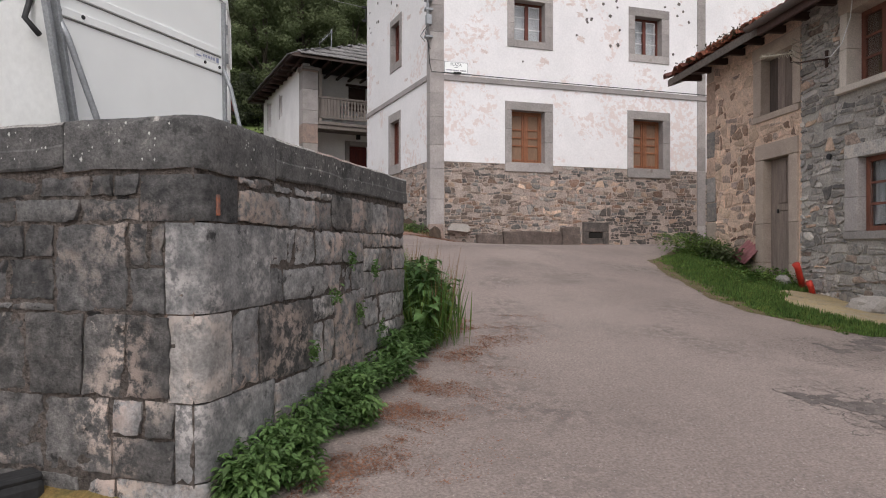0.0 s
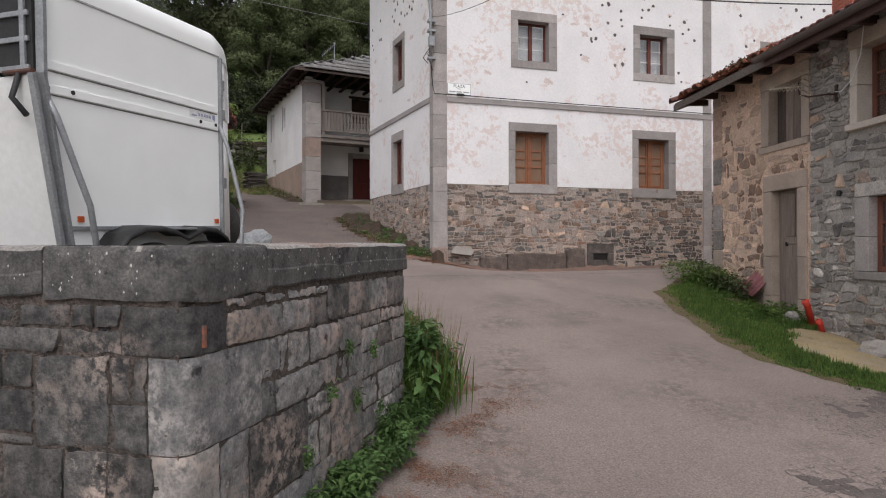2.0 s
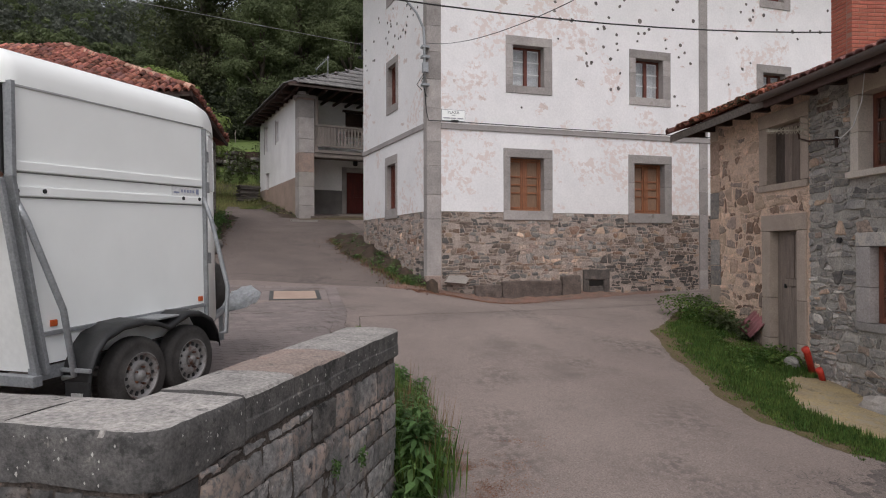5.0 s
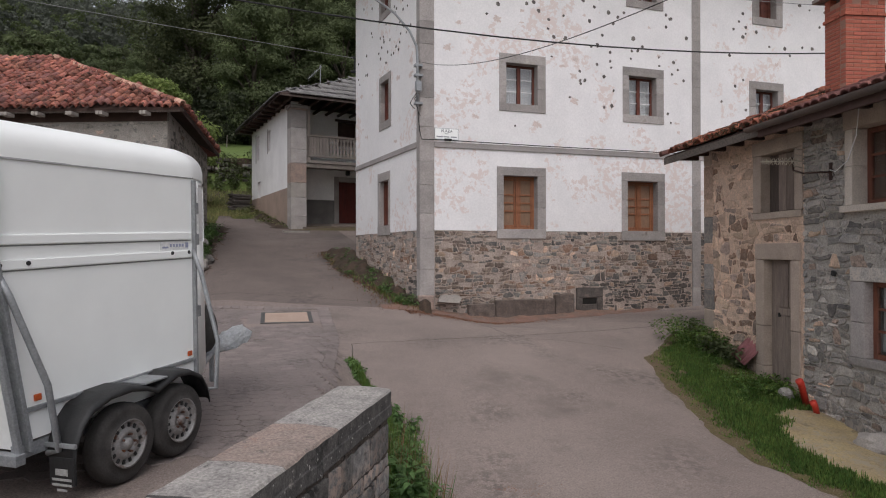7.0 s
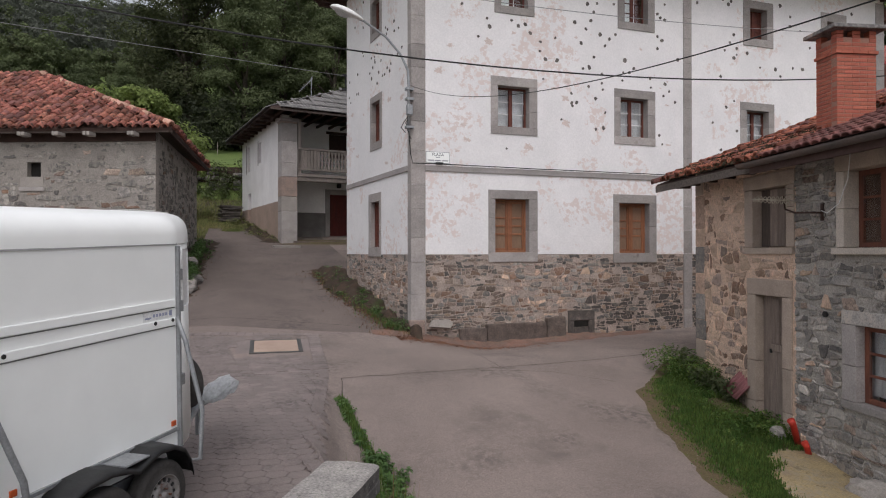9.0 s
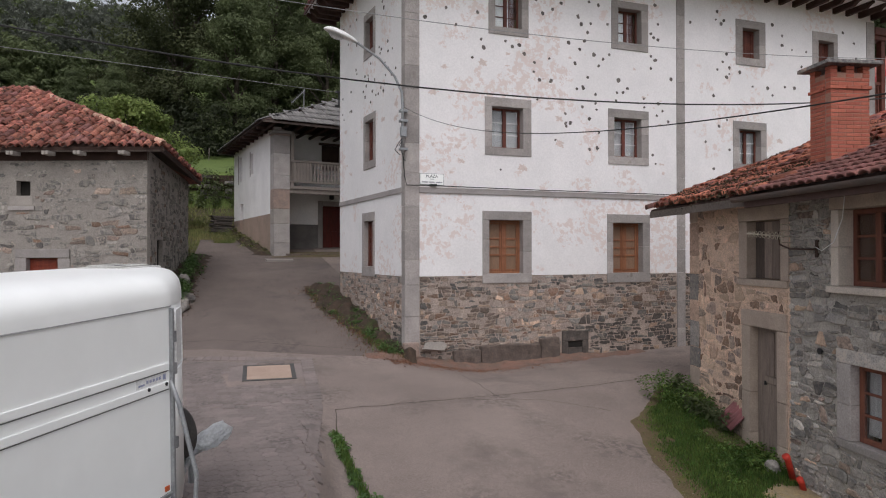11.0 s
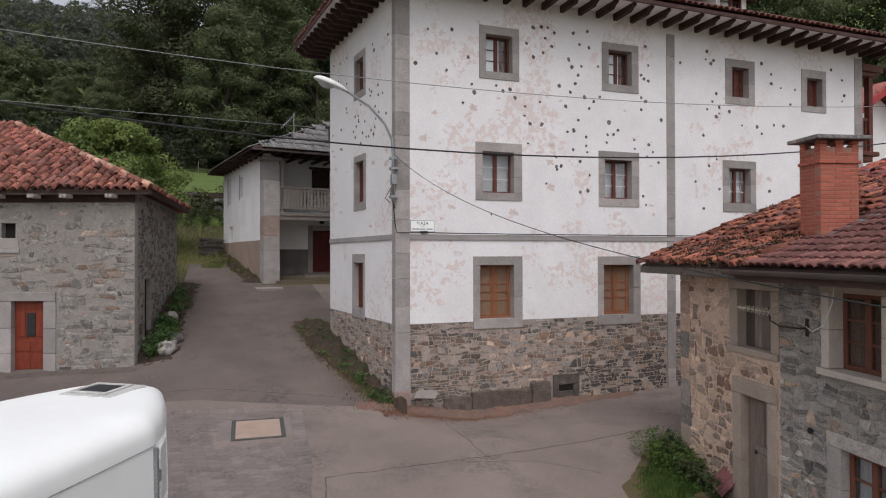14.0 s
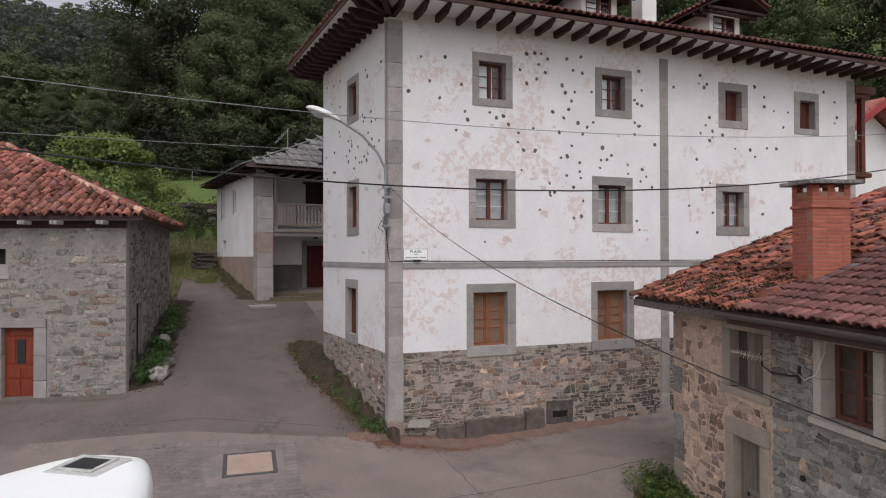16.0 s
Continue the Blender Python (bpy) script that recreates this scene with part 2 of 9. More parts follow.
STEEL = material("galvanised_steel", (0.34, 0.35, 0.36), (0.27, 0.28, 0.29), 9, 0.5, 0.1, 60, metallic=0.5)
BLACK = material("black_plastic", (0.018, 0.018, 0.019), (0.03, 0.03, 0.03), 6, 0.55, 0.15, 60)
RUBBER = material("tyre_rubber", (0.04, 0.037, 0.035), (0.065, 0.06, 0.056), 6, 0.85, 0.3, 60)
RIM = material("rusty_rim", (0.34, 0.33, 0.32), (0.25, 0.235, 0.225), 6, 0.6, 0.2, 50, (0.11, 0.055, 0.036), 0.08, 9, metallic=0.4)
BRICK = material("red_brick", (0.42, 0.13, 0.085), (0.36, 0.105, 0.07), 6, 0.85, 0.4, 60, vary=0.14)
BRICK_MORTAR = material("brick_mortar", (0.36, 0.20, 0.155), (0.30, 0.17, 0.13), 8, 0.95, 0.4, 60)
GRASS = material("grass_blades", (0.138, 0.207, 0.05), (0.072, 0.137, 0.031), 2.6, 0.7, 0, 30, island=0.5, leafy=0.45, hue=0.05)
LAWN = material("meadow", (0.108, 0.15, 0.038), (0.082, 0.12, 0.030), 0.6, 0.9, 0.5, 8, (0.13, 0.10, 0.05), -0.04, 0.2, grain=0.25)
LEAF = material("weed_leaf", (0.12, 0.20, 0.062), (0.075, 0.14, 0.045), 3, 0.6, 0, 30, island=0.35, leafy=0.4)
# dark foliage lowered further to hold the deep shade below the trees
TREE_SHADE = material("shaded_undergrowth_foliage", (0.028, 0.035, 0.019), (0.05, 0.058, 0.028), 0.3, 0.75, 0, 3, island=0.14, leafy=0.3)
TREE_DARK = material("dark_foliage", (0.052, 0.064, 0.031), (0.088, 0.098, 0.043), 0.3, 0.75, 0, 3, island=0.16, leafy=0.35)
# leaf colour greyed and paled to carry the haze of distance
TREE_FAR = material("hazy_hillside_foliage", (0.098, 0.108, 0.088), (0.132, 0.141, 0.114), 0.06, 0.8, 0, 3, island=0.12, leafy=0.35)
TREE_MID = material("green_foliage", (0.138, 0.165, 0.075), (0.09, 0.113, 0.052), 0.25, 0.75, 0, 3, island=0.18, leafy=0.4)
TREE_BRIGHT = material("bright_foliage", (0.225, 0.28, 0.082), (0.15, 0.205, 0.06), 0.5, 0.7, 0, 3, island=0.3, leafy=0.45)
OLIVE = material("olive_grass", (0.12, 0.15, 0.045), (0.19, 0.17, 0.07), 0.8, 0.8, 0, 30, island=0.5)
BARK = material("bark", (0.07, 0.055, 0.045), (0.11, 0.09, 0.075), 6, 0.95, 0.8, 30, stretch=(1, 1, 0.3))
SOIL = material("bank_soil", (0.062, 0.041, 0.029), (0.038, 0.029, 0.021), 3, 0.95, 1.0, 30, (0.045, 0.056, 0.02), 0.04, 1.6, c4=(0.14, 0.075, 0.05), spots4=0.0, scale4=11, grain=0.45)
TRACK = material("grassy_track", (0.125, 0.108, 0.05), (0.09, 0.095, 0.036), 1.5, 0.95, 0.8, 30, (0.12, 0.085, 0.055), 0.03, 1.2, c4=(0.06, 0.075, 0.025), spots4=0.0, scale4=5, grain=0.4)
MOSS_EDGE = material("mossy_gravel", (0.118, 0.085, 0.05), (0.095, 0.08, 0.035), 4, 0.95, 0.9, 45, (0.095, 0.095, 0.025), 0.06, 3.0, c4=(0.165, 0.125, 0.085), spots4=-0.03, scale4=14, grain=0.4)
FOOT_STONE = material("damp_footing_stone", (0.078, 0.068, 0.062), (0.125, 0.108, 0.097), 5, 0.85, 0.9, 40, (0.21, 0.165, 0.14), 0.02, 5, vary=0.15, grain=0.35)
CONCRETE = material("concrete", (0.34, 0.31, 0.28), (0.27, 0.245, 0.225), 2, 0.9, 0.4, 50, (0.20, 0.17, 0.15), 0.0, 2.0, vary=0.08)
STRING = material("string_course", (0.36, 0.33, 0.32), (0.29, 0.27, 0.26), 2, 0.9, 0.3, 40)
RED = material("red_plastic", (0.55, 0.05, 0.03), (0.45, 0.04, 0.025), 4, 0.5, 0.1, 40)
# near-black colour that stands for the unlit inside of openings
DARKVOID = material("unlit_interior", (0.012, 0.011, 0.010), (0.02, 0.018, 0.016), 2, 0.9, 0, 30)
CURTAIN = material("net_curtain", (0.62, 0.62, 0.62), (0.50, 0.50, 0.50), 3, 0.9, 0.3, 20, stretch=(8, 8, 0.5))
CABLE = material("black_cable", (0.02, 0.02, 0.02), (0.03, 0.03, 0.03), 5, 0.6, 0, 40)
SIGN = material("enamel_sign", (0.78, 0.78, 0.78), (0.72, 0.72, 0.71), 3, 0.4, 0.05, 40)
INK = material("sign_ink", (0.05, 0.055, 0.07), (0.06, 0.065, 0.08), 3, 0.5, 0, 40)


def glass(name, rough=0.03):
    m = bpy.data.materials.new(name)
    m.use_nodes = True
    b = m.node_tree.nodes["Principled BSDF"]
    b.inputs["Base Color"].default_value = (0.9, 0.92, 0.93, 1)
    b.inputs["Transmission Weight"].default_value, b.inputs["Roughness"].default_value = 1.0, rough
    b.inputs["IOR"].default_value = 1.45
    return m


GLASS = glass("window_glass")
POLY = glass("clear_polythene", 0.25)
SHUTTER_PANEL = material("dusty_shutter_board", (0.245, 0.15, 0.098), (0.20, 0.125, 0.085), 5, 0.7, 0.3, 60, vary=0.12, stretch=(4, 4, 0.6))
FOOT_WORN = material("worn_footing_stone", (0.145, 0.112, 0.096), (0.09, 0.073, 0.064), 6, 0.9, 1.0, 40, (0.22, 0.155, 0.125), 0.0, 3, vary=0.15, grain=0.38, c4=(0.05, 0.042, 0.038), spots4=-0.01, scale4=9)
CREAM = material("sandstone_dressing", (0.46, 0.375, 0.31), (0.37, 0.30, 0.25), 3, 0.9, 0.4, 50, (0.28, 0.235, 0.20), 0.0, 4.5, vary=0.12)
PALE_DRESSED = material("pale_dressed_stone", (0.60, 0.53, 0.46), (0.48, 0.425, 0.37), 3, 0.9, 0.4, 50, (0.36, 0.31, 0.27), -0.02, 4.5, vary=0.1)
FOOT_PINK = material("stained_quoin", (0.33, 0.24, 0.20), (0.25, 0.195, 0.17), 4, 0.9, 0.6, 40, (0.40, 0.33, 0.29), 0.0, 6, grain=0.3)
DOOR_GREY = material("old_door_boards", (0.27, 0.215, 0.18), (0.19, 0.15, 0.128), 5, 0.9, 0.6, 50, (0.12, 0.095, 0.08), 0.0, 3.0, stretch=(5, 5, 0.5), vary=0.18)

# ---- building helpers ----
Z = Vector((0, 0, 1))


def axes(x, y, ux, uy, z=0.0):
    """A frame at (x, y, z): u along (ux, uy), v to its left (inwards), w up."""
    u = Vector((ux, uy, 0)).normalized()
    v = Z.cross(u)
    return Matrix(((u.x, v.x, 0, x), (u.y, v.y, 0, y), (0, 0, 1, z), (0, 0, 0, 1)))


def thing(name, m, label, category, group="", kind=""):
    ob = new(name)
    ob.empty_display_size = 0.2
    ob.matrix_world = m
    return tagged(ob, label, category, group, kind)


def finish(bm, name, mat, smooth=False):
    me = bpy.data.meshes.new(name)
    bm.normal_update()
    bm.to_mesh(me)
    bm.free()
    for i in (mat if isinstance(mat, (list, tuple)) else [mat]):
        me.materials.append(i)
    if smooth:
        me.polygons.foreach_set("use_smooth", [True] * len(me.polygons))
    return me


def part(name, bm, mat, parent=None, label="", m=None, smooth=False):
    me = bm if isinstance(bm, bpy.types.Mesh) else finish(bm, name, mat, smooth)
    ob = new(name, me)
    ob.parent = parent
    if m is not None:
        ob.matrix_basis = m
    return tagged(ob, label)


def box(bm, x0, x1, y0, y1, z0, z1, bevel=0.0, m=None):
    r = bmesh.ops.create_cube(bm, size=1.0)
    vs = r["verts"]
    for v in vs:
        v.co = Vector((x0 + (v.co.x + 0.5) * (x1 - x0), y0 + (v.co.y + 0.5) * (y1 - y0), z0 + (v.co.z + 0.5) * (z1 - z0)))
    if bevel:
        es = list({e for v in vs for e in v.link_edges})
        r2 = bmesh.ops.bevel(bm, geom=es, offset=bevel, segments=2, affect="EDGES", profile=0.6)
        vs = list({v for f in r2["faces"] for v in f.verts} | {v for v in vs if v.is_valid})
    if m is not None:
        bmesh.ops.transform(bm, matrix=m, verts=vs)
    return vs


def boxed(*a, **k):
    bm = bmesh.new()
    box(bm, *a, **k)
    return bm


def prism(bm, pts, y0, y1, m=None):
    """A solid from an outline in the x-z plane, between y0 and y1."""
    a = [bm.verts.new((x, y0, z)) for x, z in pts]
    b = [bm.verts.new((x, y1, z)) for x, z in pts]
    bm.faces.new(a), bm.faces.new(b[::-1])
    k = len(pts)
    for i in range(k):
        j = (i + 1) % k
        bm.faces.new((a[j], a[i], b[i], b[j]))
    if m is not None:
        bmesh.ops.transform(bm, matrix=m, verts=a + b)
    bmesh.ops.recalc_face_normals(bm, faces=bm.faces)
    return a + b


def tube(bm, pts, r, sides=8, closed=False, caps=True):
    """A round bar along a line of points; r is one radius or one for each point."""
    pts = [Vector(p) for p in pts]
    k = len(pts)
    rings = []
    side = None
    for i, p in enumerate(pts):
        d = (pts[min(i + 1, k - 1)] - pts[max(i - 1, 0)])
        d.normalize()
        if side is None:
            side = d.orthogonal().normalized()
        side = (side - d * side.dot(d)).normalized()
        up = d.cross(side)
        rr = r[i] if isinstance(r, (list, tuple)) else r
        rings.append([bm.verts.new(p + (side * math.cos(a) + up * math.sin(a)) * rr) for a in (2 * math.pi * j / sides for j in range(sides))])
    for a, b in zip(rings, rings[1:]):
        for j in range(sides):
            bm.faces.new((a[j], a[(j + 1) % sides], b[(j + 1) % sides], b[j]))
    if caps:
        bm.faces.new(rings[0][::-1]), bm.faces.new(rings[-1])


def piped(pts, r, sides=8):
    bm = bmesh.new()
    tube(bm, pts, r, sides)
    return bm


def lathe(bm, profile, steps=32, axis_y=True):
    """A ring of revolution round the y axis from (radius, y) pairs."""
    rings = []
    for i in range(steps):
        a = 2 * math.pi * i / steps
        rings.append([bm.verts.new((r * math.cos(a), y, r * math.sin(a))) for r, y in profile])
    k = len(profile)
    for i in range(steps):
        a, b = rings[i], rings[(i + 1) % steps]
        for j in range(k - 1):
            bm.faces.new((a[j], a[j + 1], b[j + 1], b[j]))


def wall_solid(u0, u1, w0, w1, thick, holes=(), top=None):
    """A wall in the u-w plane, front at v=0, with rectangular openings right through. top(u): height of a sloping top."""
    us = sorted({u0, u1, *[h[0] for h in holes], *[h[1] for h in holes]})
    ws = sorted({w0, w1, *[h[2] for h in holes], *[h[3] for h in holes]})
    bm = bmesh.new()
    seen = {}

    def vert(i, j, d):
        key = (i, j, d)
        if key not in seen:
            w = ws[j]
            if top and j == len(ws) - 1:
                w = top(us[i])
            seen[key] = bm.verts.new((us[i], d * thick, w))
        return seen[key]

    def solid(i, j):
        if not (0 <= i < len(us) - 1 and 0 <= j < len(ws) - 1):
            return False
        cu, cw = (us[i] + us[i + 1]) / 2, (ws[j] + ws[j + 1]) / 2
        return not any(h[0] < cu < h[1] and h[2] < cw < h[3] for h in holes)

    for i in range(len(us) - 1):
        for j in range(len(ws) - 1):
            if not solid(i, j):
                continue
            bm.faces.new([vert(i, j, 0), vert(i + 1, j, 0), vert(i + 1, j + 1, 0), vert(i, j + 1, 0)])
            bm.faces.new([vert(i, j, 1), vert(i, j + 1, 1), vert(i + 1, j + 1, 1), vert(i + 1, j, 1)])
            if not solid(i - 1, j):
                bm.faces.new([vert(i, j, 0), vert(i, j + 1, 0), vert(i, j + 1, 1), vert(i, j, 1)])
            if not solid(i + 1, j):
                bm.faces.new([vert(i + 1, j, 0), vert(i + 1, j, 1), vert(i + 1, j + 1, 1), vert(i + 1, j + 1, 0)])
            if not solid(i, j - 1):
                bm.faces.new([vert(i, j, 0), vert(i, j, 1), vert(i + 1, j, 1), vert(i + 1, j, 0)])
            if not solid(i, j + 1):
                bm.faces.new([vert(i, j + 1, 0), vert(i + 1, j + 1, 0), vert(i + 1, j + 1, 1), vert(i, j + 1, 1)])
    return bm


def smooth(a, b, x):
    t = min(1.0, max(0.0, (x - a) / (b - a)))
    return t * t * (3 - 2 * t)


def curve(knots, x):
    xs, ys = zip(*knots)
    return float(np.interp(x, xs, ys))


def quads_mesh(name, centres, us, vs, mat):
    """Many loose quads at once: centre, half-width and half-height vectors as arrays. Slightly folded along the middle."""
    c, u, v = np.asarray(centres, float), np.asarray(us, float), np.asarray(vs, float)
    k = len(c)
    n = np.cross(u, v)
    n /= np.maximum(np.linalg.norm(n, axis=1, keepdims=True), 1e-9)
    fold = n * np.linalg.norm(u, axis=1, keepdims=True) * 0.35
    co = np.empty((k, 4, 3))
    co[:, 0], co[:, 1], co[:, 2], co[:, 3] = c - v, c + u + fold, c + v, c - u + fold
    me = bpy.data.meshes.new(name)
    me.vertices.add(4 * k)
    me.vertices.foreach_set("co", co.ravel())
    idx = np.arange(4 * k).reshape(k, 4)
    tris = np.stack([idx[:, [0, 1, 2]], idx[:, [0, 2, 3]]], 1).reshape(-1)
    me.loops.add(6 * k)
    me.loops.foreach_set("vertex_index", tris)
    me.polygons.add(2 * k)
    me.polygons.foreach_set("loop_start", np.arange(0, 6 * k, 3))
    me.polygons.foreach_set("loop_total", np.full(2 * k, 3))
    me.update()
    me.validate()
    me.materials.append(mat)
    return me


def leaf_mesh(name, centres, us, vs, mat):
    """Many ovate leaves at once, folded along the midrib and drooping at the tip."""
    c, u, v = np.asarray(centres, float), np.asarray(us, float), np.asarray(vs, float)
    k = len(c)
    n = np.cross(u, v)
    n /= np.maximum(np.linalg.norm(n, axis=1, keepdims=True), 1e-9)
    lw, ll = np.linalg.norm(u, axis=1, keepdims=True), np.linalg.norm(v, axis=1, keepdims=True)
    fold, droop = n * lw * 0.3, np.array([0, 0, -1.0]) * ll * 0.3
    co = np.empty((k, 8, 3))
    co[:, 0], co[:, 7] = c - v + droop * 0.4, c + v + droop
    for i, (f, w, d) in enumerate(((-0.45, 0.85, 0.1), (0.25, 0.9, 0.1))):
        m = c + v * f + droop * d
        co[:, 1 + 3 * i], co[:, 2 + 3 * i], co[:, 3 + 3 * i] = m - u * w + fold, m, m + u * w + fold
    me = bpy.data.meshes.new(name)
    me.vertices.add(8 * k)
    me.vertices.foreach_set("co", co.ravel())
    tri = np.array([(0, 2, 1), (0, 3, 2), (1, 2, 5), (1, 5, 4), (2, 3, 6), (2, 6, 5), (4, 5, 7), (5, 6, 7)])
    idx = (np.arange(k)[:, None, None] * 8 + tri[None]).ravel()
    me.loops.add(24 * k)
    me.loops.foreach_set("vertex_index", idx)
    me.polygons.add(8 * k)
    me.polygons.foreach_set("loop_start", np.arange(0, 24 * k, 3))
    me.polygons.foreach_set("loop_total", np.full(8 * k, 3))
    me.update()
    me.validate()
    me.materials.append(mat)
    return me


def unit_rows(rng, k):
    a = rng.normal(size=(k, 3))
    return a / np.linalg.norm(a, axis=1, keepdims=True)

# ---- pieces: stones, tiles, windows ----
def stone_meshes(tag, mats, k=14, seed=3, soft=0.75):
    """Unit stones with an uneven rounded outline; front towards -y."""
    rng = random.Random(seed)
    out = []
    for i in range(k):
        bm = bmesh.new()
        n = 10
        pts = []
        for j in range(n):
            a = 2 * math.pi * (j + 0.5) / n
            c, s = math.cos(a), math.sin(a)
            p = 0.24 + 0.12 * soft
            x = math.copysign(abs(c) ** p, c) * 0.5 * rng.uniform(0.9, 1.02)
            z = math.copysign(abs(s) ** p, s) * 0.5 * rng.uniform(0.88, 1.02)
            pts.append((x, z))
        back = [bm.verts.new((x, 0.6, z)) for x, z in pts]
        mid = [bm.verts.new((x, -0.45 + rng.uniform(-0.2, 0.2), z)) for x, z in pts]
        q = rng.uniform(0.66, 0.8) if soft > 0.5 else rng.uniform(0.86, 0.93)
        ox, oz = rng.uniform(-0.05, 0.05), rng.uniform(-0.05, 0.05)
        top = [bm.verts.new((x * q + ox, -0.9 + rng.uniform(-0.22, 0.22), z * q + oz)) for x, z in pts]
        mids = bm.verts.new((ox, -1.0 + rng.uniform(-0.15, 0.15), oz))
        for a, b in ((back, mid), (mid, top)):
            for j in range(n):
                bm.faces.new((a[j], a[(j + 1) % n], b[(j + 1) % n], b[j]))
        for j in range(n):
            bm.faces.new((top[j], top[(j + 1) % n], mids))
        bmesh.ops.recalc_face_normals(bm, faces=bm.faces)
        out.append(finish(bm, tag, mats[i % len(mats)]))
    return out


def block_meshes(tag, mats, k=12, seed=3):
    """Unit squared blocks with chipped edges and a nearly flat face; front towards -y."""
    rng = random.Random(seed)
    out = []
    for i in range(k):
        bm = bmesh.new()
        pts = []
        for cx, cz, dx, dz in ((-0.5, -0.5, 1, 0), (0.5, -0.5, 0, 1), (0.5, 0.5, -1, 0), (-0.5, 0.5, 0, -1)):
            for f in (0.05, 0.2, 0.42, 0.63, 0.82, 0.95):
                x, z = cx + dx * f, cz + dz * f
                nip = rng.uniform(0, 0.03) + (0.035 if rng.random() < 0.12 else 0)
                pts.append((x + nip * abs(dz) * (-1 if x > 0 else 1), z + nip * abs(dx) * (-1 if z > 0 else 1)))
        n = len(pts)
        back = [bm.verts.new((x, 0.6, z)) for x, z in pts]
        mid = [bm.verts.new((x, -0.55 + rng.uniform(-0.25, 0.2), z)) for x, z in pts]
        top = [bm.verts.new((x * rng.uniform(0.9, 0.97), -0.95 + rng.uniform(-0.2, 0.2), z * rng.uniform(0.88, 0.96))) for x, z in pts]
        inn = [bm.verts.new((x * 0.5, -1.0 + rng.uniform(-0.3, 0.3), z * 0.5)) for x, z in pts[::2]]
        mids = bm.verts.new((0, -1.0 + rng.uniform(-0.2, 0.2), 0))
        for a, b in ((back, mid), (mid, top)):
            for j in range(n):
                bm.faces.new((a[j], a[(j + 1) % n], b[(j + 1) % n], b[j]))
        h = n // 2
        for j in range(h):
            bm.faces.new((top[2 * j], top[2 * j + 1], top[(2 * j + 2) % n], inn[(j + 1) % h], inn[j]))
            bm.faces.new((inn[j], inn[(j + 1) % h], mids))
        bmesh.ops.recalc_face_normals(bm, faces=bm.faces)
        out.append(finish(bm, tag, mats[i % len(mats)]))
    return out


def courses(u0, u1, w0, w1, hmin, hmax, wmin, wmax, rng, joint=0.02, holes=(), wander=0.02, top=None, low=None):
    """Rubble courses: centre u, centre w, width, height, turn for every stone."""
    out = []
    w = w0
    while w < w1 - hmin * 0.4:
        h = rng.uniform(hmin, hmax)
        if w + h > w1 - hmin * 0.5:
            h = w1 - w
        u = u0 - rng.uniform(0, wmin * 0.3)
        while u < u1:
            wd = rng.uniform(wmin, wmax) if rng.random() < 0.8 else rng.uniform(wmin * 0.55, wmin)
            a, b = max(u, u0), min(u + wd, u1)
            u += wd
            if b - a < wmin * 0.3:
                continue
            pieces = [(w, h)]
            if h > (hmin + hmax) * 0.52 and wd < (wmin + wmax) * 0.5 and rng.random() < 0.45:
                k = rng.uniform(0.4, 0.6)
                pieces = [(w, h * k), (w + h * k, h * (1 - k))]
            for pw, ph in pieces:
                aa, bb, c0, c1 = a, b, pw, pw + ph
                skip = False
                for x0, x1, z0, z1 in holes:
                    if bb > x0 + 0.01 and aa < x1 - 0.01 and c1 > z0 + 0.01 and c0 < z1 - 0.01:
                        cuts = sorted([(bb - x0, "b"), (x1 - aa, "a"), (c1 - z0, "t"), (z1 - c0, "d")])
                        kind = cuts[0][1]
                        if kind == "b":
                            bb = x0
                        elif kind == "a":
                            aa = x1
                        elif kind == "t":
                            c1 = z0
                        else:
                            c0 = z1
                        if bb - aa < 0.05 or c1 - c0 < 0.04:
                            skip = True
                if skip:
                    continue
                dw = wander * noise.noise(Vector((aa * 0.9, c0 * 1.3, 5.0)))
                if low and c0 + dw < low((aa + bb) / 2) - ph:
                    continue
                out.append(((aa + bb) / 2, (c0 + c1) / 2 + dw, bb - aa - joint * rng.uniform(0.6, 1.5), c1 - c0 - joint * rng.uniform(0.6, 1.5), rng.uniform(-2.5, 2.5)))
        w += h
    return out


def lay_stones(parent, stones, meshes, proud, rng, name="stone", limit=300, near=None, pick=None, rest_mat=None):
    """Lays stones in the wall plane of their parent: up to limit as parts, the others joined."""
    order = sorted(stones, key=near) if near else list(stones)
    joined = []
    for i, (u, w, wd, h, turn) in enumerate(order):
        me = pick(u, w, rng) if pick else rng.choice(meshes)
        m = Matrix.LocRotScale((u, 0, w), Euler((0, radians(turn), 0)), (wd * 1.03, proud * rng.uniform(0.5, 1.5), h * 1.03))
        if i < limit:
            part(name, me, None, parent, m=m)
        else:
            joined.append((me, m))
    if joined:
        bm = bmesh.new()
        mats = []
        for me, m in joined:
            if me.materials[0] not in mats:
                mats.append(me.materials[0])
            k = mats.index(me.materials[0])
            vs = [bm.verts.new(m @ v.co) for v in me.vertices]
            for p in me.polygons:
                f = bm.faces.new([vs[j] for j in p.vertices])
                f.material_index = k
        ob = part("stonework", bm, mats, parent)
        tagged(ob, kind="stuff")


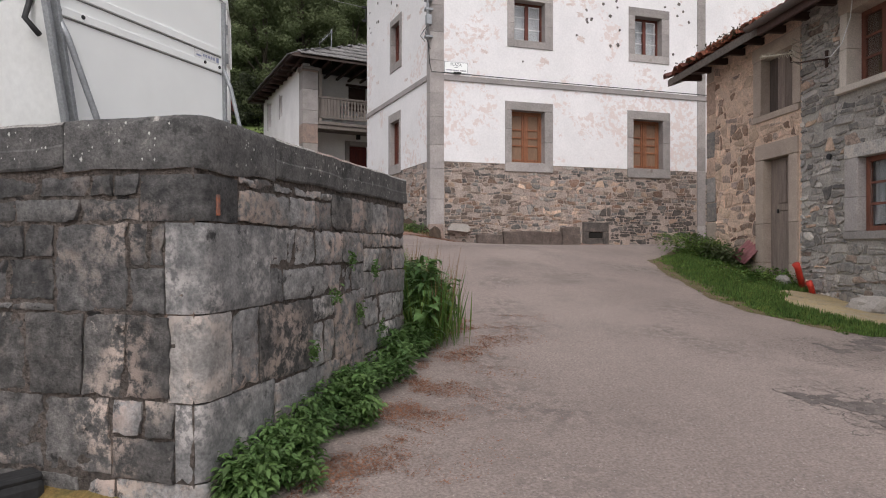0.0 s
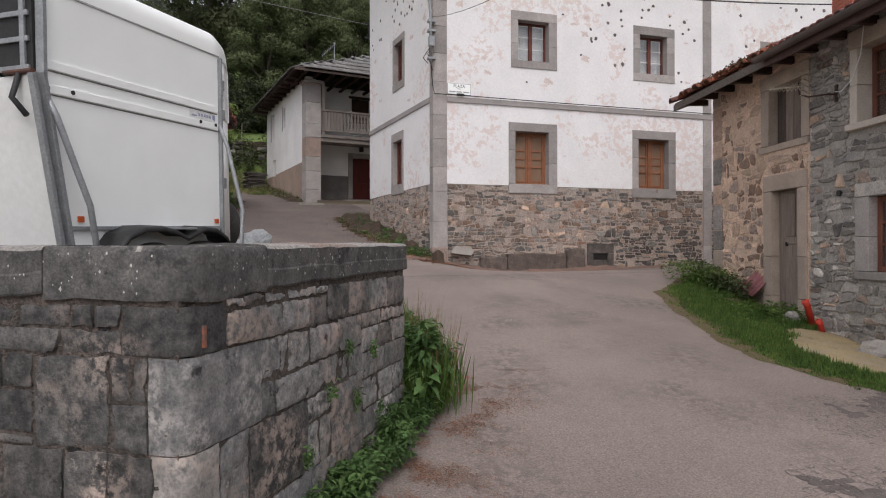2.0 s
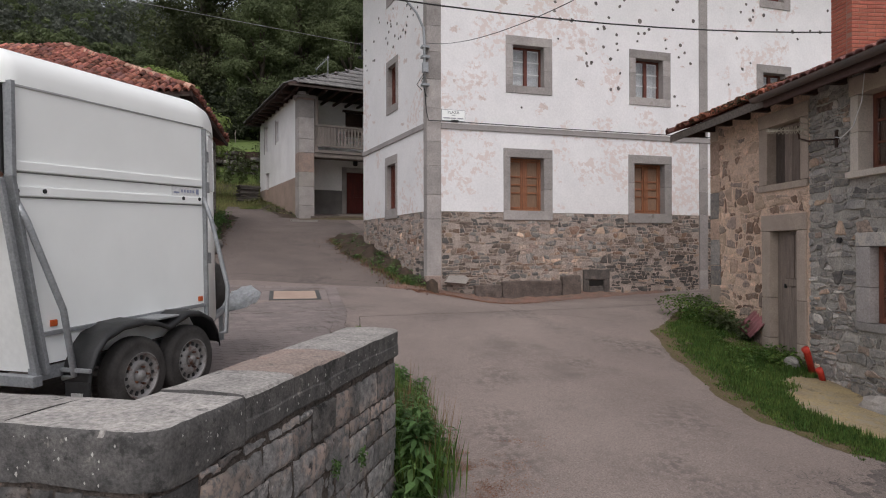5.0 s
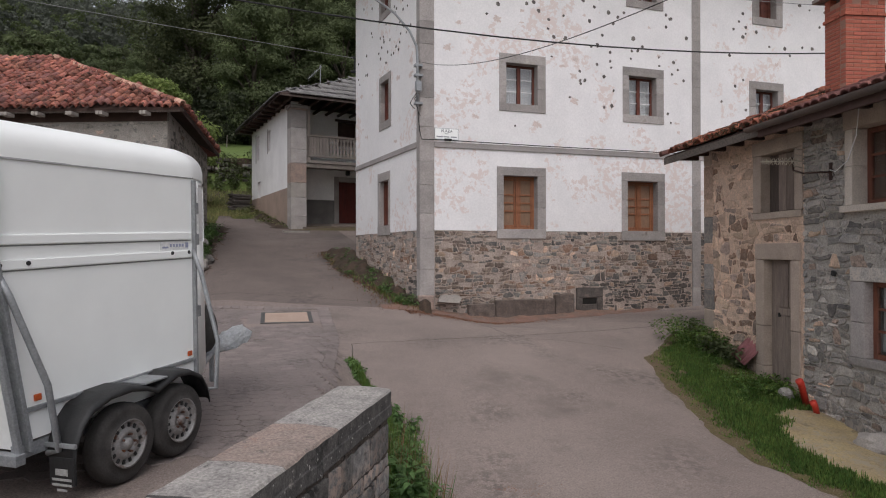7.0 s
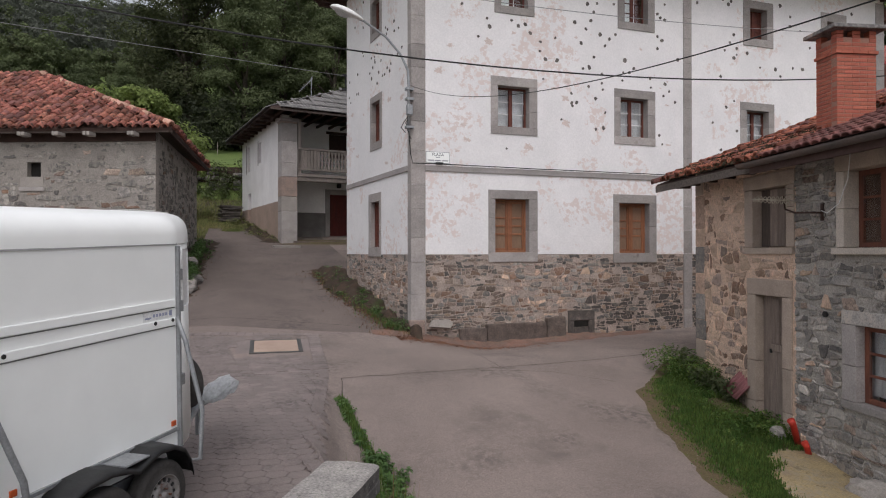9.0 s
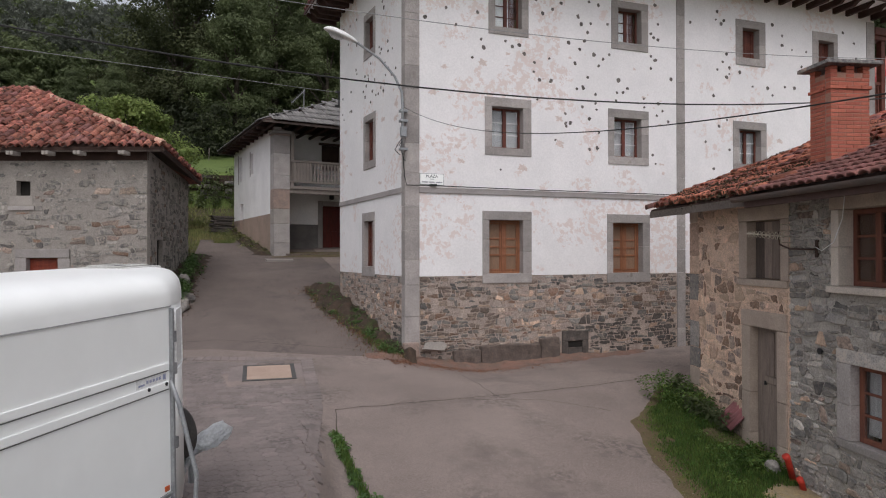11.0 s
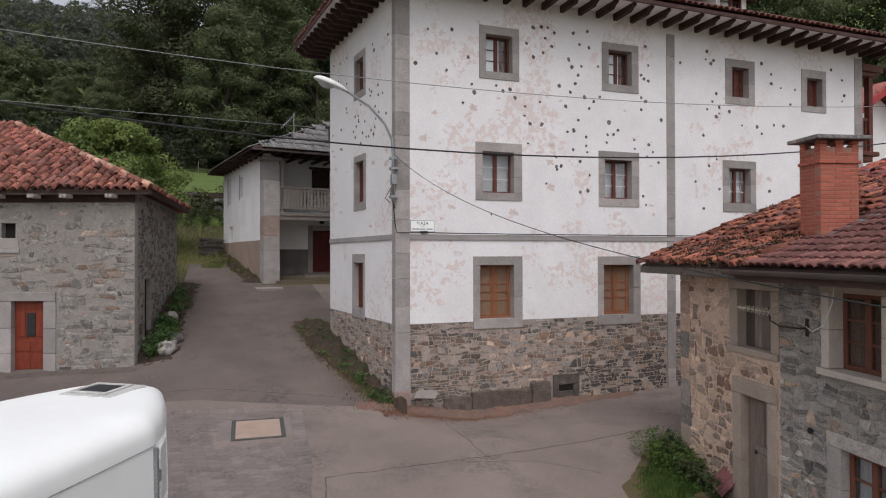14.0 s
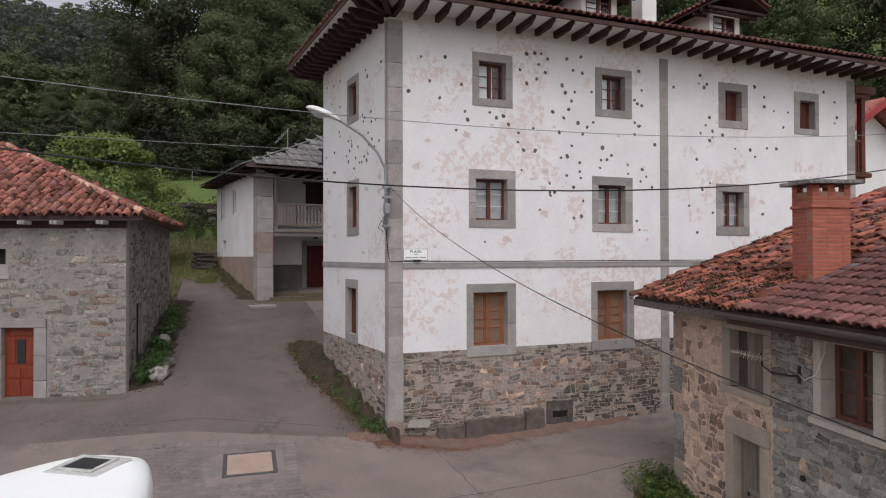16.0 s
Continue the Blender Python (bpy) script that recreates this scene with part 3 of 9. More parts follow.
def crazed(u0, u1, w0, w1, sx, sy, rng, joint=0.02, holes=(), jitter=0.85, low=None, wide=0.35):
    """Uneven cells round scattered points, as (outline, centre)."""
    pts = []
    w = w0
    r = 0
    while w < w1:
        h = sy * rng.uniform(0.7, 1.35)
        u = u0 - rng.uniform(0, sx)
        while u < u1 + sx:
            d = sx * rng.choice((rng.uniform(0.45, 0.9), rng.uniform(0.8, 1.6)))
            x, y = u + d / 2 + rng.uniform(-0.15, 0.15) * sx * jitter, w + h / 2 + rng.uniform(-0.42, 0.42) * sy * jitter
            if u0 < x < u1 and w0 < y < w1:
                pts.append((x, y))
            u += d
        w += h
        r += 1
    k = sx / sy * (1.0 + wide)
    cells = {}
    for i, (x, y) in enumerate(pts):
        cells.setdefault((int(x / (sx * 2)), int(y / (sy * 3))), []).append(i)
    out = []
    for i, (x, y) in enumerate(pts):
        if any(h[0] < x < h[1] and h[2] < y < h[3] for h in holes) or (low and y < low(x)):
            continue
        poly = [(max(u0, x - sx * 1.4), max(w0, y - sy * 1.2)), (min(u1, x + sx * 1.4), max(w0, y - sy * 1.2)), (min(u1, x + sx * 1.4), min(w1, y + sy * 1.2)), (max(u0, x - sx * 1.4), min(w1, y + sy * 1.2))]

        def cut(poly, px, py, nx, ny):
            res = []
            for (ax, ay), (bx, by) in zip(poly, poly[1:] + poly[:1]):
                da, db = (ax - px) * nx + (ay - py) * ny, (bx - px) * nx + (by - py) * ny
                if da <= 0:
                    res.append((ax, ay))
                if (da < 0) != (db < 0) and abs(da - db) > 1e-9:
                    t = da / (da - db)
                    res.append((ax + (bx - ax) * t, ay + (by - ay) * t))
            return res

        ci, cj = int(x / (sx * 2)), int(y / (sy * 3))
        for a in (-2, -1, 0, 1, 2):
            for b in (-2, -1, 0, 1, 2):
                for j in cells.get((ci + a, cj + b), ()):
                    if j != i and poly:
                        qx, qy = pts[j]
                        poly = cut(poly, (x + qx) / 2, (y + qy) / 2, (qx - x), (qy - y) * k * k)
        for h in holes:
            if not poly:
                break
            xs_, ys_ = [q[0] for q in poly], [q[1] for q in poly]
            if max(xs_) > h[0] and min(xs_) < h[1] and max(ys_) > h[2] and min(ys_) < h[3]:
                d = [(h[0] - x, h[0], y, 1, 0), (x - h[1], h[1], y, -1, 0), (h[2] - y, x, h[2], 0, 1), (y - h[3], x, h[3], 0, -1)]
                d.sort()
                poly = cut(poly, *d[-1][1:])
        if len(poly) < 3:
            continue
        cx, cy = sum(q[0] for q in poly) / len(poly), sum(q[1] for q in poly) / len(poly)
        wd, ht = max(q[0] for q in poly) - min(q[0] for q in poly), max(q[1] for q in poly) - min(q[1] for q in poly)
        if wd < 0.05 or ht < 0.035:
            continue
        fx, fy = max(0.3, 1 - joint * rng.uniform(0.6, 1.6) / wd * 2), max(0.3, 1 - joint * rng.uniform(0.6, 1.6) / ht * 2)
        poly = [((qx - cx) * fx, (qy - cy) * fy) for qx, qy in poly]
        soft = []
        for (ax, ay), (bx, by) in zip(poly, poly[1:] + poly[:1]):
            if math.hypot(bx - ax, by - ay) > 0.012:
                t = 0.14
                soft += [(ax + (bx - ax) * t, ay + (by - ay) * t), (ax + (bx - ax) * (1 - t), ay + (by - ay) * (1 - t))]
        if len(soft) >= 4:
            out.append((soft, (cx, cy)))
    return out


def rubble(u0, u1, w0, w1, sx, sy, rng, joint=0.01, holes=(), low=None, waver=1.0, sharp=False, tag=None):
    """Roughly coursed rubble: uneven four-sided stones between wavering beds, as (outline, centre)."""
    out = []
    tag = rng.uniform(0, 90) if tag is None else tag

    def bed(k, w, u):
        if sharp:
            return w + waver * sy * (0.55 * noise.noise(Vector((u / (sx * 2.4), w * 9.7, tag))) + 0.3 * noise.noise(Vector((u / (sx * 0.6), w * 7.1, tag))))
        if w <= w0 + 1e-6 or w >= w1 - 1e-6:
            return min(w1, max(w0, w))
        return w + waver * sy * (0.55 * noise.noise(Vector((u / (sx * 2.4), k * 3.7, tag))) + 0.3 * noise.noise(Vector((u / (sx * 0.6), k * 5.1, tag))))

    w, k = w0, 0
    while w < w1 - sy * 0.3:
        h = sy * rng.choice((rng.uniform(0.7, 1.1), rng.uniform(1.0, 1.9)))
        if w + h > w1 - sy * 0.35:
            h = w1 - w
        u = u0
        lean = 0.0
        while u < u1 - 0.03:
            d = sx * rng.choice((rng.uniform(0.35, 0.75), rng.uniform(0.7, 1.2), rng.uniform(1.1, 1.9)))
            e = min(u + d, u1)
            if u1 - e < sx * 0.3:
                e = u1
            nl = 0.0 if e == u1 else rng.uniform(-0.45, 0.45) * h * waver
            spans = [(0.0, 1.0)]
            if h > sy * 1.15 and rng.random() < (0.35 + 0.4 * (h > sy * 1.45)):
                f = rng.uniform(0.35, 0.65)
                spans = [(0.0, f), (f, 1.0)]
            for f0, f1 in spans:
                def at(uu, f):
                    b0, b1 = bed(k, w, uu), bed(k + 1, w + h, uu)
                    return b0 + (b1 - b0) * f
                la, lb = lean, nl
                m = (u + e) / 2 + rng.uniform(-0.15, 0.15) * (e - u)
                tl = rng.uniform(-0.08, 0.08) if len(spans) > 1 else 0.0
                poly = [(u - la * (1 - 2 * f0) / 2, at(u, f0 + (tl if f0 else 0))), (m, at(m, f0)), (e - lb * (1 - 2 * f0) / 2, at(e, f0 - (tl if f0 else 0))), (e - lb * (1 - 2 * f1) / 2, at(e, f1 - (tl if f1 < 1 else 0))), (m + rng.uniform(-0.1, 0.1) * (e - u), at(m, f1)), (u - la * (1 - 2 * f1) / 2, at(u, f1 + (tl if f1 < 1 else 0)))]
                cx, cy = sum(q[0] for q in poly) / 6, sum(q[1] for q in poly) / 6
                if low and cy < low(cx):
                    continue
                if any(q[0] < cx < q[1] and q[2] < cy < q[3] for q in holes):
                    continue
                for hx0, hx1, hz0, hz1 in holes:
                    for i_, (px, pz) in enumerate(poly):
                        if hx0 < px < hx1 and hz0 < pz < hz1:
                            c_ = sorted(((abs(cx - hx0), hx0, pz, cx < hx0), (abs(cx - hx1), hx1, pz, cx > hx1), (abs(cy - hz0) * 1.01, px, hz0, cy < hz0), (abs(cy - hz1) * 1.01, px, hz1, cy > hz1)), key=lambda q: (not q[3], q[0]))
                            poly[i_] = (c_[0][1], c_[0][2])
                cx, cy = sum(q[0] for q in poly) / 6, sum(q[1] for q in poly) / 6
                wd, ht = max(q[0] for q in poly) - min(q[0] for q in poly), max(q[1] for q in poly) - min(q[1] for q in poly)
                if wd < 0.05 or ht < 0.035:
                    continue
                fx, fy = max(0.3, 1 - joint * rng.uniform(0.5, 1.8) / wd * 2), max(0.3, 1 - joint * rng.uniform(0.5, 1.8) / ht * 2)
                poly = [((qx - cx) * fx, (qy - cy) * fy) for qx, qy in poly]
                soft = []
                r_ = rng.uniform(0.02, 0.09) if sharp else rng.uniform(0.05, 0.25)
                for j, (px, pz) in enumerate(poly):
                    if j in (1, 4):
                        soft.append((px, pz))
                        continue
                    (ax, az_), (bx, bz) = poly[j - 1], poly[(j + 1) % 6]
                    for qx, qz in ((ax, az_), (bx, bz)):
                        t = min(0.45, r_ * ht / max(1e-3, math.hypot(qx - px, qz - pz)))
                        soft.append((px + (qx - px) * t, pz + (qz - pz) * t))
                out.append((soft, (cx, cy)))
            u, lean = e, nl
        w += h
        k += 1
    return out


def ragged(cells, rng, amt=0.01, keep=1.0):
    """Breaks the straight edges of fitted stones into short uneven runs; keep: the share left proud of the mortar."""
    out = []
    for poly, c in cells:
        if rng.random() > keep:
            continue
        pts = []
        for (ax, ay), (bx, by) in zip(poly, poly[1:] + poly[:1]):
            l_ = math.hypot(bx - ax, by - ay)
            pts.append((ax + rng.uniform(-0.4, 0.4) * amt, ay + rng.uniform(-0.4, 0.4) * amt))
            n = 2 if l_ > 0.12 else 1 if l_ > 0.05 else 0
            for k in range(n):
                t = (k + 1) / (n + 1) + rng.uniform(-0.1, 0.1)
                d = rng.uniform(-1.0, 0.5) * amt
                pts.append((ax + (bx - ax) * t + (by - ay) / l_ * d, ay + (by - ay) * t - (bx - ax) / l_ * d))
        out.append((pts, c))
    return out


def lay_rubble(parent, cells, pick, proud, rng, name="stone", limit=300, near=None, crown=0.82):
    """Lays fitted stones in the wall plane of their parent: up to limit as parts, the others joined."""
    order = sorted(cells, key=near) if near else list(cells)
    rest = None
    mats = []
    for i, (poly, (cx, cy)) in enumerate(order):
        mat = pick(cx, cy, rng)
        joined = i >= limit
        if joined and rest is None:
            rest = bmesh.new()
        bm = rest if joined else bmesh.new()
        ox, oz = (cx, cy) if joined else (0.0, 0.0)
        d = proud * rng.uniform(0.45, 1.5)
        tx, tz = rng.uniform(-0.3, 0.3) * d, rng.uniform(-0.3, 0.3) * d
        wd = max(q[0] for q in poly) - min(q[0] for q in poly) + 1e-4
        ht = max(q[1] for q in poly) - min(q[1] for q in poly) + 1e-4
        back = [bm.verts.new((ox + x, 0.03, oz + z)) for x, z in poly]
        mid = [bm.verts.new((ox + x, -d * 0.55 + tx * x / wd + tz * z / ht, oz + z)) for x, z in poly]
        top = [bm.verts.new((ox + x * crown, -d + rng.uniform(-0.12, 0.12) * d + 2 * (tx * x / wd + tz * z / ht), oz + z * crown)) for x, z in poly]
        fs = []
        n = len(poly)
        for a, b in ((back, mid), (mid, top)):
            for j in range(n):
                fs.append(bm.faces.new((a[j], a[(j + 1) % n], b[(j + 1) % n], b[j])))
        fs.append(bm.faces.new(top))
        if joined:
            if mat not in mats:
                mats.append(mat)
            for f in fs:
                f.material_index = mats.index(mat)
        else:
            part(name, bm, mat, parent, m=Matrix.Translation((cx, 0, cy)))
    if rest:
        tagged(part("stonework", rest, mats, parent), kind="stuff")


def tile_mesh(mat, name="roof_tile", width=0.21, length=0.42, rise=0.085, seed=0):
    """A barrel tile, laid hollow side down: x across, y up the slope."""
    bm = bmesh.new()
    rng = random.Random(seed)
    n = 6
    rows = []
    for y, s in ((0, 1.0), (length, 0.82)):
        outer = [bm.verts.new((math.cos(math.pi * j / n) * width / 2 * s, y, math.sin(math.pi * j / n) * rise * s + rng.uniform(-0.004, 0.004) + 0.012)) for j in range(n + 1)]
        inner = [bm.verts.new((math.cos(math.pi * j / n) * (width / 2 - 0.018) * s, y, math.sin(math.pi * j / n) * (rise - 0.02) * s)) for j in range(n + 1)]
        rows.append((outer, inner))
    (o0, i0), (o1, i1) = rows
    for j in range(n):
        bm.faces.new((o0[j], o1[j], o1[j + 1], o0[j + 1]))
        bm.faces.new((o0[j], o0[j + 1], i0[j + 1], i0[j]))
        bm.faces.new((i0[j], i0[j + 1], i1[j + 1], i1[j]))
    bmesh.ops.recalc_face_normals(bm, faces=bm.faces)
    me = finish(bm, name, mat, True)
    return me


def inside(poly, x, y):
    c = False
    for (x0, y0), (x1, y1) in zip(poly, poly[1:] + poly[:1]):
        if (y0 > y) != (y1 > y) and x < (x1 - x0) * (y - y0) / (y1 - y0) + x0:
            c = not c
    return c


def lay_tiles(parent, m, poly, meshes, rng, du=0.22, ds=0.34, limit=300, near=None, jitter=1.0, sag=0.0, tilt=2.5, trim=0.06):
    """Rows of barrel tiles over a polygon in the roof plane m (x along the eave, y up the slope)."""
    us, ss = [p[0] for p in poly], [p[1] for p in poly]
    spots = []
    s = min(ss)
    while s < max(ss):
        u = min(us)
        while u < max(us):
            if inside(poly, u, s + trim):
                spots.append((u, s))
            u += du
        s += ds
    if near:
        spots.sort(key=near)
    joined = []
    for i, (u, s) in enumerate(spots):
        a = jitter
        pos = (u + rng.uniform(-0.02, 0.02) * a, s + rng.uniform(-0.035, 0.035) * a, rng.uniform(0, 0.018) * a + 1.1 * ds * math.sin(radians(tilt)) + sag * noise.noise(Vector((u * 0.7, s * 0.5, 1.0))))
        mm = m @ Matrix.LocRotScale(pos, Euler((-radians(tilt + rng.uniform(-1.5, 1.5) * a), radians(rng.uniform(-4, 4) * a), radians(rng.uniform(-4, 4) * a))), (rng.uniform(0.95, 1.07),) * 3)
        me = rng.choice(meshes)
        if i < limit:
            part("roof_tile", me, None, parent, m=mm)
        else:
            joined.append((me, mm))
    if joined:
        bm = bmesh.new()
        mats = []
        for me, mm in joined:
            if me.materials[0] not in mats:
                mats.append(me.materials[0])
            k = mats.index(me.materials[0])
            vs = [bm.verts.new(mm @ v.co) for v in me.vertices]
            for p in me.polygons:
                f = bm.faces.new([vs[j] for j in p.vertices])
                f.material_index = k
                f.smooth = True
        tagged(part("tile_field", bm, mats, parent), kind="stuff")


def slope_frame(eave, along, up):
    """A roof plane: origin at the eave, x along it, y up the slope."""
    x = Vector(along).normalized()
    y = Vector(up)
    y = (y - x * y.dot(x)).normalized()
    n = x.cross(y)
    return Matrix(((x.x, y.x, n.x, eave[0]), (x.y, y.y, n.y, eave[1]), (x.z, y.z, n.z, eave[2]), (0, 0, 0, 1)))


def slab(poly3, thick, mat_name):
    """A flat roof board over a polygon of points, thickened downwards."""
    bm = bmesh.new()
    a = [bm.verts.new(p) for p in poly3]
    b = [bm.verts.new(Vector(p) - Vector((0, 0, thick))) for p in poly3]
    bm.faces.new(a), bm.faces.new(b[::-1])
    for i in range(len(a)):
        j = (i + 1) % len(a)
        bm.faces.new((a[j], a[i], b[i], b[j]))
    bmesh.ops.recalc_face_normals(bm, faces=bm.faces)
    return bm


def surround(parent, o, i, proud=0.02, depth=0.22, mat=None, split=True):
    """Ashlar round an opening: lintel, sill, jambs of one or two stones. o, i: outer and inner u0, u1, w0, w1."""
    mat = mat or ASHLAR
    g = 0.003
    part("lintel", boxed(o[0], o[1], -proud, depth, i[3], o[3], bevel=0.008), mat, parent)
    part("sill", boxed(o[0], o[1], -proud - 0.004, depth, o[2], i[2], bevel=0.008), mat, parent)
    for a, b in ((o[0], i[0]), (i[1], o[1])):
        cuts = [i[2], i[3]]
        if split:
            cuts = [i[2], i[2] + (i[3] - i[2]) * random.uniform(0.3, 0.7), i[3]]
        for c, d in zip(cuts, cuts[1:]):
            part("jamb", boxed(a, b, -proud + random.uniform(-0.003, 0.003), depth, c + g, d - g, bevel=0.006), mat, parent)


def ring_frame(u0, u1, w0, w1, f, y0, y1):
    """A rectangular timber frame as one closed ring."""
    bm = bmesh.new()
    outer, inner = ((u0, w0), (u1, w0), (u1, w1), (u0, w1)), ((u0 + f, w0 + f), (u1 - f, w0 + f), (u1 - f, w1 - f), (u0 + f, w1 - f))
    rings = [[bm.verts.new((u, y, w)) for u, w in pts] for pts, y in ((outer, y1), (outer, y0), (inner, y0 + 0.004), (inner, y1))]
    for a, b in zip(rings, rings[1:] + rings[:1]):
        for j in range(4):
            bm.faces.new((a[j], a[(j + 1) % 4], b[(j + 1) % 4], b[j]))
    bmesh.ops.recalc_face_normals(bm, faces=bm.faces)
    bmesh.ops.bevel(bm, geom=bm.edges[:], offset=0.004, segments=1, affect="EDGES")
    return bm


def casement(parent, i, kind, depth=0.17):
    """A timber window in an opening: frame with two leaves; panes, glazing bars, curtain or shutters as its parts."""
    u0, u1, w0, w1 = i
    f = 0.055
    mid = (u0 + u1) / 2
    timber = {"shutter": WOOD_ORANGE, "casement": WOOD_RED, "closed": WOOD_RED, "dark": WOOD_RED}[kind]
    win = part("window", ring_frame(u0, u1, w0, w1, f, depth, depth + 0.06), timber, parent)
    part("mullion", boxed(mid - 0.05, mid + 0.05, depth - 0.003, depth + 0.06, w0 + f, w1 - f, bevel=0.006), timber, win)
    for a, b in ((u0 + f, mid - 0.05), (mid + 0.05, u1 - f)):
        c, d = w0 + f, w1 - f
        h = (d - c) / 3
        if kind in ("shutter", "closed"):
            part("shutter", boxed(a + 0.002, b - 0.002, depth + 0.042, depth + 0.06, c, d), SHUTTER_PANEL if kind == "shutter" else timber, win)
            for x0, x1 in ((a + 0.003, a + 0.05), (b - 0.05, b - 0.003)):
                part("shutter_stile", boxed(x0, x1, depth + 0.015, depth + 0.041, c + 0.002, d - 0.002, bevel=0.005), timber, win)
            for r, z in enumerate((c + 0.035, c + h, c + h * 1.5, c + h * 2, d - 0.03)):
                part("shutter_rail", boxed(a + 0.051, b - 0.051, depth + 0.017, depth + 0.041, z - 0.022, z + 0.022, bevel=0.005), timber, win)
        else:
            for r in (1, 2):
                part("glazing_bar", boxed(a, b, depth + 0.015, depth + 0.045, c + r * h - 0.011, c + r * h + 0.011), SIGN if kind == "casement" else timber, win)
            pane = part("pane", boxed(a, b, depth + 0.028, depth + 0.033, c, d), GLASS, win)
            pane.visible_shadow = False
    if kind == "casement":
        part("curtain", boxed(u0 + f, u1 - f, depth + 0.12, depth + 0.13, w0 + f, w1 - f), CURTAIN, win, "grey-white net curtain behind the glass")
    if kind == "dark":
        # white sheet from the left edge to a little past the mullion
        part("curtain", boxed(u0 + f, mid + (u1 - mid) * 0.25, depth + 0.045, depth + 0.055, w0 + f, w1 - f), WHITE_GRP, win, "white sheet behind the left part of the glass")
        part("shutter", boxed(mid + (u1 - mid) * 0.3, u1 - f, depth + 0.08, depth + 0.11, w0 + f, w1 - f), WOOD_RED, win)
    # black sheet in place of the unlit room behind
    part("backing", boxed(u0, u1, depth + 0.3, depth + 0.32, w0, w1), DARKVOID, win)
    return win


S_WALL = block_meshes("block", [STONE_WALL], 14, 11)
T_BROWN = [tile_mesh(TILE_B, seed=i, rise=0.06, width=0.18, length=0.36) for i in range(3)]

# ---- the ground ----
ROAD = ((-60, -4.5), (-10, -1.3), (0, -0.33), (4, 0.13), (5, 0.25), (7.3, 0.54), (9.1, 0.86), (10.3, 1.07), (12, 1.27), (14.4, 1.45), (16, 1.62), (20, 2.35), (24, 3.2), (30, 4.0), (38, 5.3), (44, 6.4), (47, 7.2), (48.5, 9.9), (56, 11.2), (80, 16.2), (140, 38), (300, 99), (420, 124))
RIGHT_SLOPE = ((-60, -4.5), (-10, -1.2), (12, 1.25), (40, 2.5), (60, 10), (90, 22), (140, 45), (300, 118), (420, 150))


def edge_x(y):
    """The line between the upper yard and the road."""
    return curve(((-40, -25.8), (2.95, -0.24), (5.5, 1.28), (10.3, 1.9), (12, 2.1)), y)


def front_edge(x):
    """The near edge of the upper yard, where its wall stands."""
    return 2.95 + (-0.19 - x) * 0.596


def ground(x, y):
    z = curve(ROAD, y)
    if y < 16:
        z -= 0.045 * max(0.0, min(x, 12) - 5) * (1 - smooth(10, 13, y))
    lane = smooth(3.8, 6.8, x) * smooth(12.0, 15.0, y) * (1 - smooth(17.5, 23, y))
    z = z * (1 - lane) + (1.2 + 0.035 * (min(x, 25) - 8.7)) * lane
    if y > 20:
        k = smooth(10, 20, x)
        z = z * (1 - k) + curve(RIGHT_SLOPE, y) * k
    if x > 30 and y > 0:
        z += 0.5 * (x - 30) * smooth(5, 30, y) if x < 140 else 55.0
    if 15 < y < 26:
        z -= 0.13 * min(5.0, max(0.0, -x)) * smooth(15, 18, y) * (1 - smooth(23, 26, y))
    yard = 1.25 + 0.012 * (y - 6)
    if y < 12.5:
        k = smooth(0.0, 0.42, edge_x(y) - x) * smooth(0.08, 0.42, y - front_edge(x))
        z = z * (1 - k) + max(z, yard) * k
    if y > 60:
        z += 2.5 * noise.noise(Vector((x * 0.02, y * 0.02, 0.3))) * smooth(60, 140, y)
    return z


gm = bmesh.new()
xs = sorted({*np.arange(-2.5, 3.01, 0.125).round(3), *np.arange(-6, 14.01, 0.25).round(3), *np.arange(-30, -6, 2.0), *np.arange(15, 40, 2.0), -400, -250, -160, -100, -60, -42, 50, 65, 100, 160, 250, 400})
ys = sorted({*np.arange(2, 7.01, 0.125).round(3), *np.arange(-4, 18.01, 0.25).round(3), *np.arange(18.5, 60, 0.75), *np.arange(-40, -4, 4.0), *np.arange(62, 140, 4.0), -300, -150, -80, 160, 200, 260, 330, 420})
grid = [[gm.verts.new((x, y, ground(x, y))) for x in xs] for y in ys]


def cover(x, y):
    """Which surface lies at a place: asphalt, meadow, bank soil, lane or grassy track."""
    if y > 47 or x < -29 or x > 39 or y < -30 or (x > 21 and y > 30) or (y > 30 and x > 12):
        return 1
    if 40 < y <= 47:
        return 2
    if y > 34.8 and -8 < x < 4:
        return 4
    if x < 4.6 and y > 17.35 - (x + 1.6) * 0.33 and x > -8:
        return 3
    return 0


for j in range(len(ys) - 1):
    for i in range(len(xs) - 1):
        gm.faces.new((grid[j][i], grid[j][i + 1], grid[j + 1][i + 1], grid[j + 1][i]))
bmesh.ops.bisect_plane(gm, geom=gm.verts[:] + gm.edges[:] + gm.faces[:], plane_co=(-1.6, 17.35, 0), plane_no=(0.33, 1, 0))
bmesh.ops.bisect_plane(gm, geom=gm.verts[:] + gm.edges[:] + gm.faces[:], plane_co=(0, 34.8, 0), plane_no=(0, 1, 0))
for f in gm.faces:
    c = f.calc_center_median()
    f.material_index = cover(c.x, c.y)
tagged(new("ground", finish(gm, "ground", [ASPHALT, LAWN, SOIL, ASPHALT_LANE, TRACK], True)), "worn grey-brown asphalt village road rising between houses", "road", kind="structure")


